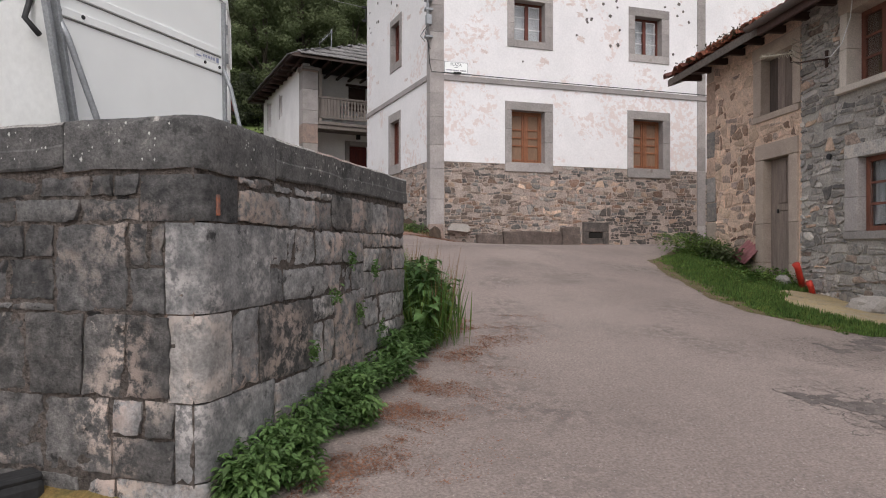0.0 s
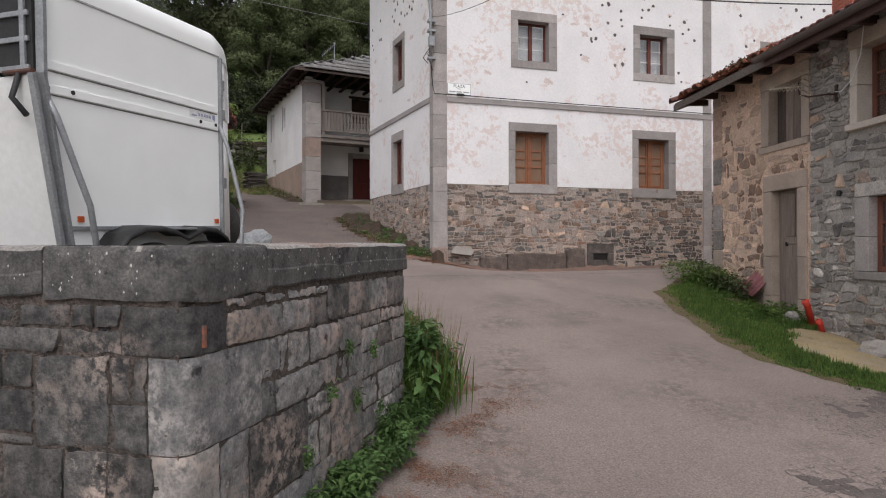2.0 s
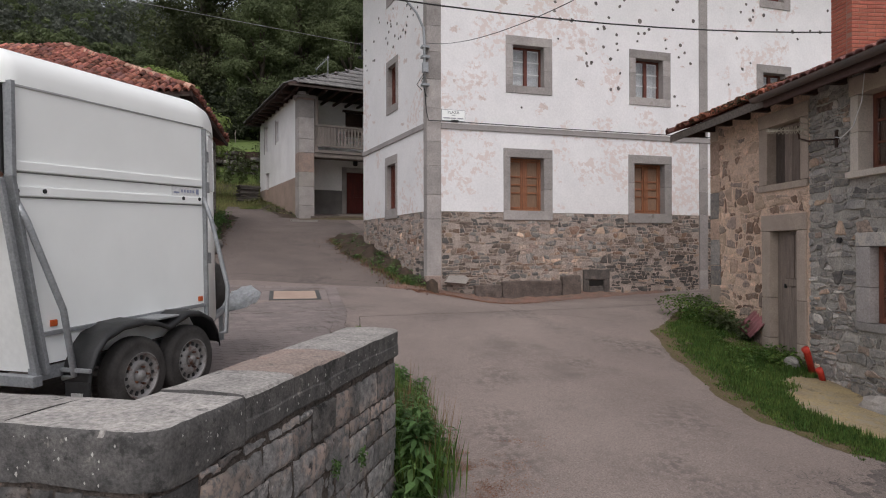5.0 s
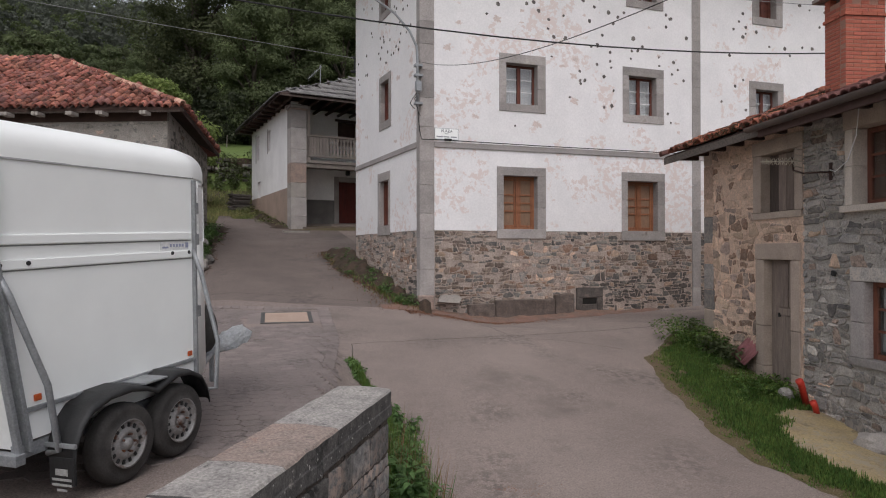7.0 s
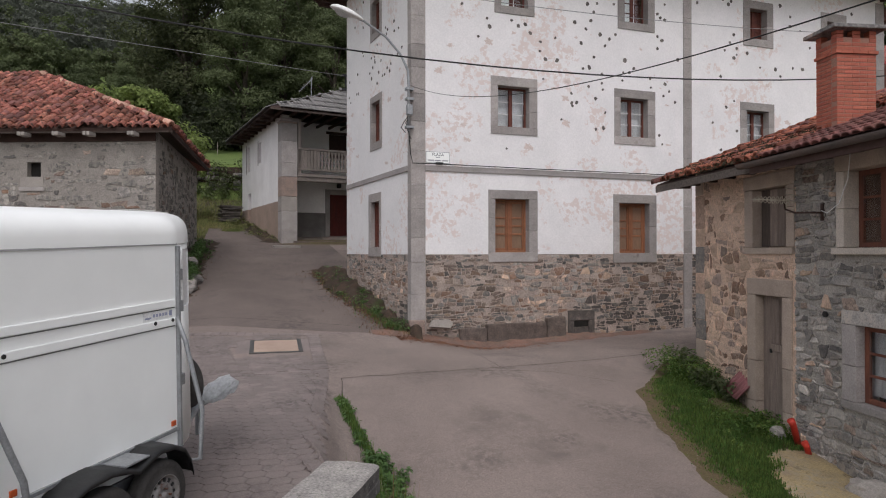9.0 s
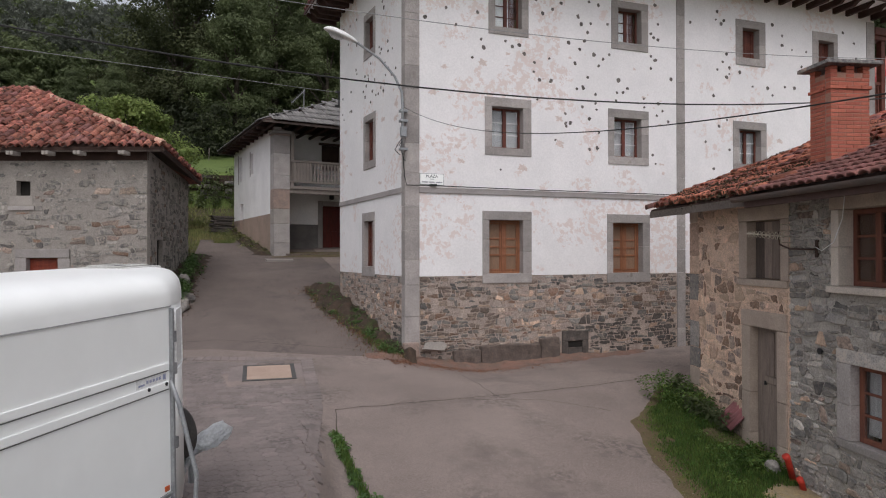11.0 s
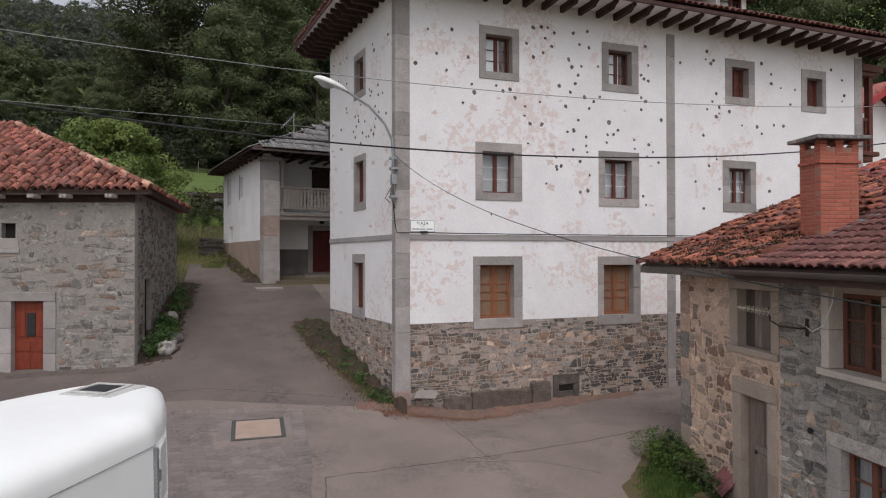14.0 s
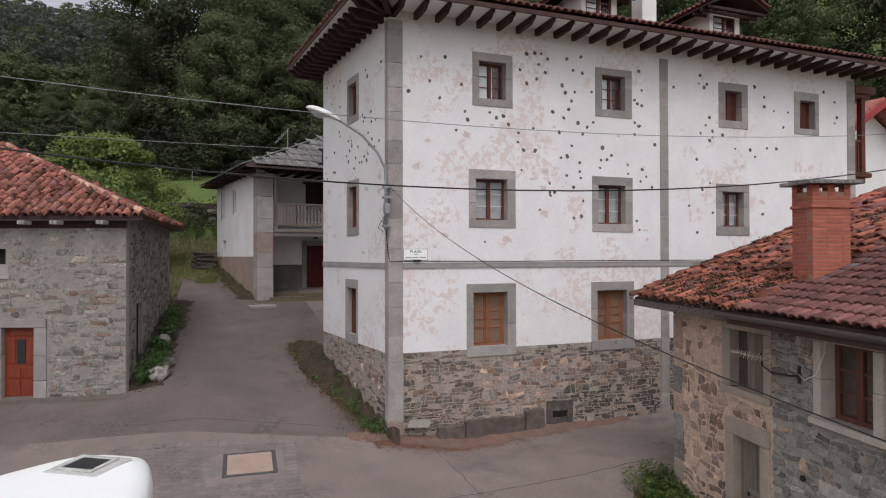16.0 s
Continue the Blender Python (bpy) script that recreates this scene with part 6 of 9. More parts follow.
# loft hatch
hatch = part("hatch", boxed(2.26, 2.875, 0.14, 0.18, 3.63, 4.61, bevel=0.004), DOOR_GREY, stone_house, "closed grey board hatch")
for k in range(3):
    part("plank", boxed(2.265 + k * 0.203, 2.462 + k * 0.203, 0.125, 0.145, 3.64, 4.6, bevel=0.004), DOOR_GREY, hatch)
part("lintel", boxed(1.72, 3.1, -0.03, 0.3, 4.625, 4.86, bevel=0.012), CREAM, hatch)
part("sill", boxed(1.74, 3.05, -0.03, 0.3, 3.5, 3.615, bevel=0.012), CREAM, hatch)
for a, b in ((1.74, 1.98), (2.885, 3.08)):
    part("jamb", boxed(a, b, -0.024, 0.3, 3.62, 4.62, bevel=0.012), CREAM, hatch)
# dark board across the left of the recess, in place of its dark reveal
part("hatch_post", boxed(1.985, 2.257, 0.15, 0.2, 3.63, 4.61), WOOD_OLD, hatch)
# windows with small panes
WOOD_WARM = material("faded_red_timber", (0.20, 0.075, 0.046), (0.135, 0.052, 0.036), 5, 0.6, 0.3, 60, vary=0.1, stretch=(4, 4, 0.6))
def small_pane_window(i, rows, drape, d=0.1):
    u0, u1, w0, w1 = i
    mid = (u0 + u1) / 2
    win = part("window", ring_frame(u0, u1, w0, w1, 0.07, d, d + 0.06), WOOD_WARM, stone_house, "red-brown timber window with small panes")
    part("mullion", boxed(mid - 0.05, mid + 0.05, d - 0.003, d + 0.06, w0 + 0.07, w1 - 0.07, bevel=0.006), WOOD_WARM, win)
    h = (w1 - w0 - 0.15) / rows
    for a, b in ((u0 + 0.07, mid - 0.05), (mid + 0.05, u1 - 0.07)):
        for r in range(rows):
            z = w0 + 0.08 + r * h
            if r:
                part("glazing_bar", boxed(a, b, d + 0.012, d + 0.045, z - 0.018, z + 0.018, bevel=0.004), WOOD_WARM, win)
            pane = part("pane", boxed(a + 0.001, b - 0.001, d + 0.026, d + 0.031, z + 0.02, z + h - 0.02), GLASS, win)
            pane.visible_shadow = False
    if drape:
        dm = bmesh.new()
        k = 26
        row = []
        for j in range(k):
            x = u0 + 0.05 + (u1 - u0 - 0.1) * j / (k - 1)
            y = d + 0.12 + 0.02 * math.sin(j * 1.9)
            sw = 0.12 * math.sin(j * 0.25)
            row.append([dm.verts.new((x, y, w1 - 0.02)), dm.verts.new((x * 1.0 + sw * 0.2, y, w0 + 0.45)), dm.verts.new((x - (x - u0) * 0.5, y, w0 + 0.1))])
        for p, q in zip(row, row[1:]):
            for j in range(2):
                dm.faces.new((p[j], q[j], q[j + 1], p[j + 1]))
        part("curtain", dm, CURTAIN, win, "white gathered curtain", smooth=True)
    else:
        for a, b in ((u0 + 0.03, mid - 0.003), (mid + 0.003, u1 - 0.03)):
            part("inner_shutter", boxed(a, b, d + 0.065, d + 0.09, w0 + 0.05, w1 - 0.05, bevel=0.004), SHUTTER_DIM, win, "brown board shutter closed behind the glass")
    # black sheet for the unlit room behind this window
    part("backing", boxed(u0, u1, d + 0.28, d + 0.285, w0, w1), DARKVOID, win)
    return win
SHUTTER_DIM = material("aged_shutter_board", (0.15, 0.085, 0.06), (0.105, 0.06, 0.044), 5, 0.7, 0.3, 60, (0.07, 0.042, 0.032), 0.0, 4, stretch=(4, 4, 0.6))
wu = small_pane_window((4.175, 5.075, 3.60, 4.68), 3, False, 0.19)
part("lintel", boxed(3.98, 5.7, -0.03, 0.3, 4.685, 4.95, bevel=0.012), CREAM, wu)
part("sill", boxed(3.98, 5.75, -0.09, 0.3, 3.5, 3.595, bevel=0.012), PALE_DRESSED, wu, "projecting pale stone sill")
for a, b in ((4.02, 4.17), (5.08, 5.24)):
    part("jamb", boxed(a, b, -0.04, 0.3, 3.6, 4.15, bevel=0.012), PALE_DRESSED, wu)
    part("jamb", boxed(a, b, -0.036, 0.3, 4.155, 4.68, bevel=0.012), PALE_DRESSED, wu)
wl = small_pane_window((4.38, 5.25, 1.46, 2.52), 3, True)
part("lintel", boxed(4.1, 5.5, -0.03, 0.3, 2.525, 2.72, bevel=0.012), STONE_GREY, wl)
part("sill", boxed(4.1, 5.5, -0.04, 0.3, 1.34, 1.455, bevel=0.012), ASHLAR, wl)
for a, b in ((4.12, 4.375), (5.255, 5.48)):
    for c, d in ((1.46, 1.95), (1.955, 2.52)):
        part("jamb", boxed(a, b, -0.035, 0.255, c, d, bevel=0.01), ASHLAR, wl)
# drain spout stub
part("drain_hole", piped([(3.78, -0.04, 2.62), (3.78, 0.1, 2.62)], 0.045, 12), BLACK, stone_house)

# roof: slope rises inwards from the eaves
RS = 0.38
rz = lambda v: 5.02 + RS * (v + 0.45)
r_poly = [(-0.75, -0.5, rz(-0.5)), (9.8, -0.5, rz(-0.5)), (9.8, 6.4, rz(6.4)), (-0.75, 6.4, rz(6.4))]
rr = part("roof", slab(r_poly, 0.06, ""), WOOD_DARK, stone_house, "tiled roof, old mossy red beside newer brown tiles")
gbm = bmesh.new()
prism(gbm, [(0.0, 5.06), (6.9, 5.06), (6.4, rz(6.4) - 0.1), (0.0, rz(0) - 0.1)], -0.5, -0.01, m=Matrix.Rotation(radians(90), 4, "Z"))
part("gable_wall", gbm, MORTAR_SAND, stone_house)
part("roof_back", slab([(-0.75, 6.405, rz(6.4)), (9.8, 6.405, rz(6.4)), (9.8, 12, 5.2), (-0.75, 12, 5.2)], 0.06, ""), TILE_B, stone_house)
rfm = slope_frame((-0.75, -0.52, rz(-0.52) + 0.02), (1, 0, 0), (0, 1, RS))
T_OLD = [tile_mesh(m, seed=60 + i, width=0.22, rise=0.1, length=0.42) for i, m in enumerate((TILE_OLD, TILE_OLD, TILE_OLD, TILE_B, TILE_OLD))]
lay_tiles(rr, rfm, [(0.02, 0), (3.75, 0), (3.75, 7.2), (0.02, 7.2)], T_OLD, rngr, du=0.225, ds=0.3, limit=290, jitter=2.0, sag=0.09, tilt=5, near=lambda s: s[1])
lay_tiles(rr, rfm, [(3.72, 0), (10.5, 0), (10.5, 7.2), (3.72, 7.2)], T_BROWN, rngr, du=0.186, ds=0.28, limit=60, jitter=0.4, tilt=5, near=lambda s: s[1])
MOSS = material("roof_moss", (0.040, 0.030, 0.018), (0.065, 0.048, 0.028), 6, 0.95, 1.0, 40)
mb = []
rgm = np.random.default_rng(4)
for k in range(17000):
    cl = int(rgm.integers(0, 85))
    rc = np.random.default_rng(cl + 50)
    u0, s0, sp = rc.uniform(0.05, 3.6), 0.25 + rc.uniform(0.0, 1.0) ** 1.4 * 4.5, rc.uniform(0.08, 0.22)
    mb.append(rfm @ Vector((u0 + rgm.normal(0, sp), s0 + rgm.normal(0, sp * 1.6), 0.085 + rgm.uniform(-0.05, 0.05))))
mc = np.array([tuple(p) for p in mb])
mu, mv = unit_rows(rgm, len(mc)) * 0.022, unit_rows(rgm, len(mc)) * 0.02
moss_ob = part("moss", quads_mesh("moss", mc, mu, mv, MOSS), None, stone_house)
tagged(moss_ob, "dark moss grown over the old tiles", kind="stuff")
part("barge_board", boxed(-0.79, -0.755, 0, 7.0, -0.16, -0.02, bevel=0.006), WOOD_GREY, stone_house, m=slope_frame((0, -0.5, rz(-0.5)), (1, 0, 0), (0, 1, RS)))
part("eaves_board", boxed(-0.75, 2.7, -0.53, -0.505, rz(-0.5) - 0.17, rz(-0.5) - 0.03, bevel=0.006), material("grimy_eaves_board", (0.17, 0.143, 0.125), (0.10, 0.084, 0.074), 5, 0.9, 0.5, 50, stretch=(0.5, 5, 5)), stone_house, "weathered grey eaves board")
part("eaves_board", boxed(2.75, 9.8, -0.56, -0.505, rz(-0.5) - 0.2, rz(-0.5) - 0.04, bevel=0.006), material("brown_fascia", (0.105, 0.062, 0.054), (0.075, 0.046, 0.04), 4, 0.7, 0.3, 50, stretch=(0.6, 4, 4)), stone_house)
gut = bmesh.new()
k = 10
rows = []
for u in (2.6, 9.8):
    rows.append([gut.verts.new((u, -0.64 + 0.075 * math.cos(math.pi * (1 + j / k)), rz(-0.5) - 0.03 + 0.075 * math.sin(math.pi * (1 + j / k)))) for j in range(k + 1)])
for j in range(k):
    gut.faces.new((rows[0][j], rows[1][j], rows[1][j + 1], rows[0][j + 1]))
gut_ob = part("gutter", gut, material("aged_copper_gutter", (0.15, 0.11, 0.095), (0.10, 0.09, 0.085), 2, 0.6, 0.2, 40, metallic=0.2), stone_house, "dull brown half-round gutter")
sol = gut_ob.modifiers.new("thick", "SOLIDIFY")
sol.thickness = 0.006
for k in range(12):
    u = -0.5 + k * 0.62
    part("rafter", boxed(u, u + 0.09, -0.46, 0.1, rz(-0.2) - 0.22, rz(-0.2) - 0.1, bevel=0.006), WOOD_DARK, stone_house)

# brick chimney
chim = thing("chimney", RF, "orange-red brick chimney with a concrete slab cap", "chimney")
cu0, cu1, cv0, cv1 = 2.77, 3.24, 0.60, 1.28
core = boxed(cu0 + 0.006, cu1 - 0.006, cv0 + 0.006, cv1 - 0.006, 5.1, 6.92)
shaft = part("shaft", core, BRICK_MORTAR, chim, "red brick shaft")
bricks = {}
def brick(x0, x1, y0, y1, z, h=0.05):
    key = (round(x1 - x0, 2), round(y1 - y0, 2), h)
    if key not in bricks:
        bricks[key] = finish(boxed(-key[0] / 2, key[0] / 2, -key[1] / 2, key[1] / 2, 0, h, bevel=0.005), "brick", BRICK)
    part("brick", bricks[key], None, shaft, m=Matrix.Translation(((x0 + x1) / 2 + rngr.uniform(-0.002, 0.002), (y0 + y1) / 2 + rngr.uniform(-0.002, 0.002), z)))
z = 5.1
r = 0
while z < 6.84:
    ex = 0.025 if 6.62 < z < 6.7 else 0.0
    o = 0.13 if r % 2 else 0.0
    a = cv0 - ex
    for end in [cv0 + 0.13 + o] + [cv0 + 0.39 + o, cv0 + 0.65 + o, cv1 + ex]:
        end = min(end, cv1 + ex)
        if end - a > 0.03:
            brick(cu1 - 0.11 + ex, cu1 + ex, a + 0.005, end - 0.005, z)
        a = end
    a = cu0 - ex
    for end in [cu0 + 0.13 + o, cu0 + 0.39 + o - (0.08 if o else 0), cu1 - 0.12]:
        if end - a > 0.03:
            brick(a + 0.005, min(end, cu1 - 0.12) - 0.005, cv0 - ex, cv0 + 0.1 - ex, z)
        a = end
    z += 0.0625
    r += 1
for a, b in ((cu0, cu0 + 0.12), (cu1 - 0.12, cu1)):
    for c, d in ((cv0, cv0 + 0.12), ((cv0 + cv1) / 2 - 0.07, (cv0 + cv1) / 2 + 0.07), (cv1 - 0.12, cv1)):
        for q in range(3):
            part("pier_brick", boxed(a, b, c, d, z + q * 0.0625, z + q * 0.0625 + 0.055, bevel=0.005), BRICK, chim)
part("cap", boxed(cu0 - 0.12, cu1 + 0.12, cv0 - 0.14, cv1 + 0.14, z + 0.1875, z + 0.25, bevel=0.012), STONE_WALL, chim, "weathered grey concrete slab cap")
LEAD = material("lead_flashing", (0.16, 0.165, 0.17), (0.12, 0.125, 0.13), 5, 0.6, 0.3, 40)
part("flashing", boxed(0, 0.16, -0.02, 1.0, 0.06, 0.075), LEAD, chim, m=slope_frame((cu1, cv0, rz(cv0) + 0.02), (1, 0, 0), (0, 1, RS)))

# television aerial on a bracket
aer = thing("aerial", RF, "old television aerial on a bent bracket", "aerial")
ALU = material("aluminium_rod", (0.52, 0.47, 0.38), (0.38, 0.34, 0.27), 9, 0.5, 0.1, 50, metallic=0.2)
part("bracket", piped([(3.72, 0.0, 4.12), (3.72, -0.16, 4.12), (3.5, -0.3, 4.13), (3.3, -0.32, 4.2), (3.27, -0.32, 4.4)], 0.014, 8), WOOD_DARK, aer)
part("wall_plate", boxed(3.69, 3.75, -0.03, 0.0, 4.0, 4.26, bevel=0.005), WOOD_DARK, aer)
b0, b1 = Vector((3.42, -0.3, 4.32)), Vector((2.92, -0.62, 4.38))
part("boom", piped([b0, b1], 0.011, 8), ALU, aer)
dirb = (b1 - b0).normalized()
crs = dirb.cross(Z).normalized()
for k in range(9):
    c = b0.lerp(b1, 0.08 + k * 0.105)
    for sg in (-1, 1):
        arm = (crs + Z * sg).normalized() * (0.085 - k * 0.003)
        part("element", piped([c - arm, c + arm], 0.006, 6), ALU, aer)
for k in range(5):
    zz = 4.14 + k * 0.09
    part("reflector_rod", piped([b0 + Vector((0, 0, zz - 4.32)) - crs * 0.2, b0 + Vector((0, 0, zz - 4.32)) + crs * 0.2], 0.006, 6), ALU, aer)
wire = thing("cable", RF, "thin white cable hanging below the eaves", "cable")
part("strand", piped([(3.75, -0.06, 4.15), (3.95, -0.12, 4.1), (4.2, -0.13, 4.22), (4.33, -0.1, 4.55), (4.36, -0.08, 4.95)], 0.007, 6), SIGN, wire)

# ---- the old stone house across the yard ----
LF = axes(-1.75, 20.1, 0.936, -0.352)
old = thing("house", LF, "low grey rubble stone house with a sagging red tile roof", "house")
rngl = random.Random(55)
lw = part("wall", wall_solid(-9, 0, 0.6, 7.0, 0.18, [(-3.75, -2.18, 1.2, 4.19), (-3.73, -3.33, 5.71, 6.13)]), MORTAR_PALE, old, "grey rubble wall with smeared mortar")
def pick_l(u, w, rng):
    k = rng.random()
    return STONE_SMEARED if k < 0.76 else STONE_DARK if k < 0.86 else STONE_BASE if k < 0.95 else STONE_BROWN
st = rubble(-6.6, 0.0, 1.3, 6.9, 0.27, 0.13, rngl, 0.010, [(-3.78, -2.15, 1.0, 4.22), (-3.97, -3.2, 5.25, 6.25)], waver=1.5)
st = ragged([c for c in st if rngl.random() > (0.65 if c[1][1] > 6.1 else 0.36 if c[1][1] > 4.4 else 0.15)], rngl, 0.016, 0.86)
lay_rubble(lw, st, pick_l, 0.013, rngl, near=lambda c: abs(c[1][0] + 1.5))
S_M = LF.inverted() @ axes(-1.75, 20.1, 0.084, 0.996)
lsw = part("wall", wall_solid(0.05, 8.4, 0.8, 7.0, 0.13, [(1.5, 2.5, 2.3, 4.5), (3.4, 3.8, 5.9, 6.45)]), MORTAR_PALE, old, m=S_M)
st = [c for c in rubble(0.05, 8.3, 1.6, 6.9, 0.27, 0.13, rngl, 0.010, [(1.4, 2.6, 2, 4.6), (3.3, 3.9, 5.8, 6.5)], waver=1.5) if rngl.random() > 0.4]
lay_rubble(lsw, ragged(st, rngl, 0.016, 0.86), pick_l, 0.012, rngl, limit=120)
# black sheets close the openings, darkness inside put into their colour
part("side_opening", boxed(1.3, 2.7, 0.133, 0.15, 2.1, 4.7), DARKVOID, old, m=S_M)
part("side_opening", boxed(3.2, 4.0, 0.133, 0.15, 5.7, 6.65), DARKVOID, old, m=S_M)
dr = part("door", boxed(-3.425, -2.535, 0.14, 0.19, 1.95, 3.94, bevel=0.004), DOOR_RED, old, "varnished red-brown panelled door with a small window")
for a, b, c, d in ((-3.34, -3.13, 2.95, 3.65), (-2.81, -2.6, 2.95, 3.65), (-3.34, -2.99, 2.55, 2.85), (-2.95, -2.6, 2.55, 2.85), (-3.34, -2.99, 2.05, 2.47), (-2.95, -2.6, 2.05, 2.47), (-3.3, -2.64, 3.72, 3.88)):
    part("door_panel", boxed(a, b, 0.12, 0.145, c, d, bevel=0.015), DOOR_RED, dr)
part("door_light", boxed(-3.09, -2.85, 0.118, 0.15, 2.95, 3.62, bevel=0.008), BLACK, dr, "small dark glazed light")
part("lintel", boxed(-3.75, -2.2, -0.03, 0.3, 3.955, 4.2, bevel=0.015), ASHLAR, dr)
for c, d in ((1.6, 2.5), (2.5, 3.2), (3.2, 3.95)):
    part("jamb", boxed(-2.53, -2.18, -0.03, 0.3, c + 0.005, d - 0.005, bevel=0.012), ASHLAR, dr)
    part("jamb", boxed(-3.75, -3.43, -0.03, 0.3, c + 0.005, d - 0.005, bevel=0.012), ASHLAR, dr)
part("window_void", boxed(-3.95, -3.1, 0.183, 0.2, 5.5, 6.35), DARKVOID, old)
part("sill", boxed(-3.95, -3.2, -0.04, 0.2, 5.3, 5.42, bevel=0.01), ASHLAR, old)
part("surround_stone", boxed(-3.92, -3.25, -0.012, 0.2, 5.425, 5.7, bevel=0.01), CONCRETE, old)
li = LF.inverted()
P = lambda x, y, z: li @ Vector((x, y, z))
corner, apex, far = P(-1.3, 19.55, 7.02), P(-5.68, 24.74, 9.42), P(-0.55, 28.5, 7.02)
left_e = corner + Vector((-10, 0, 0))
ridge_l = apex + Vector((-6, 0.6, -0.25))
far_l2 = far + (left_e - corner)
lr = part("roof", slab([left_e, corner, apex, ridge_l], 0.08, ""), WOOD_DARK, old, "sagging roof of old red barrel tiles")
part("roof_side", slab([corner, far, apex], 0.08, ""), WOOD_DARK, old)
part("roof_back", slab([far, far_l2, ridge_l, apex], 0.08, ""), TILE_B, old)
T_L = [tile_mesh(m, seed=80 + i, width=0.205, rise=0.12, length=0.36) for i, m in enumerate((TILE, TILE, TILE, TILE, TILE_B))]
TILE_PALE = material("sun_bleached_tile", (0.58, 0.36, 0.27), (0.42, 0.23, 0.17), 7, 0.85, 0.5, 50, (0.16, 0.11, 0.09), 0.03, 9.0, vary=0.3, grain=0.3)
T_RIDGE = [tile_mesh(m, seed=90 + i, width=0.205, rise=0.12, length=0.36) for i, m in enumerate((TILE_PALE, TILE, TILE_PALE))]
def plane_tiles(a, b, c, poly_pts, limit, near=None):
    fr = slope_frame(a, b - a, c - a)
    inv = fr.inverted()
    poly = [((inv @ p).x, (inv @ p).y) for p in poly_pts]
    fr2 = fr @ Matrix.Translation((0, -0.06, 0.015))
    lay_tiles(lr, fr2, poly, T_L, rngl, du=0.25, ds=0.25, limit=limit, jitter=1.5, sag=0.07, near=near)
plane_tiles(left_e, corner, apex, [left_e, corner, apex, ridge_l], 300, near=lambda s: abs(s[0] - 8))
plane_tiles(corner, far, apex, [corner, far, apex], 0)
hipd = apex - corner
k = int(hipd.length / 0.34)
for j in range(k):
    q = corner + hipd * (j / k) + Vector((0, 0, 0.06))
    mm = Matrix.Translation(q) @ hipd.to_track_quat("Y", "Z").to_matrix().to_4x4() @ pose(0, 0, 0, rngl.uniform(-2, 4), 0, rngl.uniform(-5, 5))
    part("ridge_tile", rngl.choice(T_RIDGE), None, lr, m=mm)
part("eaves_board", boxed(left_e.x, corner.x, corner.y + 0.02, corner.y + 0.06, 6.89, 6.945, bevel=0.008), WOOD_OLD, old)
# dark strip added along the wall top to stand for the eave's shade
part("wall_plate", boxed(-9, 0.0, -0.035, 0.1, 6.70, 6.95, bevel=0.01), WOOD_DARK, old, "dark strip standing for the shade under the eave")
for u in (-0.52, -1.75, -2.62, -3.6, -4.5, -5.4, -6.3):
    for a in (0.0, 0.1):
        part("beam_end", boxed(u + a, u + a + 0.09, -0.6 - rngl.uniform(0, 0.03), -0.28, 6.78, 6.885, bevel=0.015), CONCRETE, old, "bleached double beam end")
part("eaves_board", boxed(0, (far - corner).length, -0.02, 0.02, -0.14, -0.04, bevel=0.01), WOOD_DARK, old, m=slope_frame(corner, far - corner, apex - corner))

# ---- the house with the balcony ----
HF = axes(2.47, 29.67, 0.985, 0.175)
bal = thing("house", HF, "white limewashed house with stone corner pier and wooden balcony", "house")
HLm = HF.inverted() @ axes(0.94, 38.26, 0.175, -0.985)
hl = 8.72
part("wall", wall_solid(0, hl - 0.02, 5.9, 9.75, 0.45, [(1.24, 1.95, 7.95, 9.3), (4.05, 4.6, 8.1, 9.15), (1.55, 2.3, 5.9, 6.75)]), PLASTER_H, bal, m=HLm)
part("wall_base", wall_solid(0, hl - 0.02, 3.2, 5.898, 0.45, [(1.55, 2.3, 5.4, 5.898)]), RENDER_TAN, bal, "bare tan render at the foot of the wall", m=HLm @ Matrix.Translation((0, -0.004, 0)))
for a, b, c, d in ((1.24, 1.95, 7.95, 9.3), (4.05, 4.6, 8.1, 9.15)):
    wn = part("window", boxed(a, b, 0.15, 0.2, c, d), WOOD_RED, bal, m=HLm)
    part("pane", boxed(a + 0.08, b - 0.08, 0.13, 0.145, c + 0.08, d - 0.08), BLACK, wn)
    part("frame_stone", boxed(a - 0.14, a - 0.002, -0.015, 0.14, c - 0.1, d + 0.12, bevel=0.01), ASHLAR, wn)
part("low_door", boxed(1.55, 2.3, 0.2, 0.25, 5.4, 6.75), WOOD_DARK, bal, m=HLm)
# corner pier of dressed blocks
w = 3.6
while w < 9.5:
    h = rngl.uniform(0.6, 1.15)
    part("pier_block", boxed(-0.04, 0.68, -0.06, 0.6, w + 0.004, min(w + h, 9.45) - 0.004, bevel=0.015), rngl.choice((ASHLAR, ASHLAR, FOOT_PINK, CONCRETE)), bal)
    w += h
part("pier_cap", boxed(-0.1, 0.74, -0.12, 0.66, 9.45, 9.6, bevel=0.03), ASHLAR, bal)
# recessed front
part("recess_wall", wall_solid(0.4, 8, 5.5, 9.9, 0.4, [(2.9, 3.85, 5.5, 6.45), (2.85, 3.8, 8.2, 9.45)]), PLASTER_H, bal, m=Matrix.Translation((0, 2.0, 0)))
part("recess_base", wall_solid(0.4, 8, 3.4, 5.498, 0.4, [(2.9, 3.85, 4.3, 5.498)]), material("grey_dado", (0.17, 0.16, 0.15), (0.13, 0.12, 0.115), 2, 0.9, 0.3, 40), bal, m=Matrix.Translation((0, 1.995, 0)))
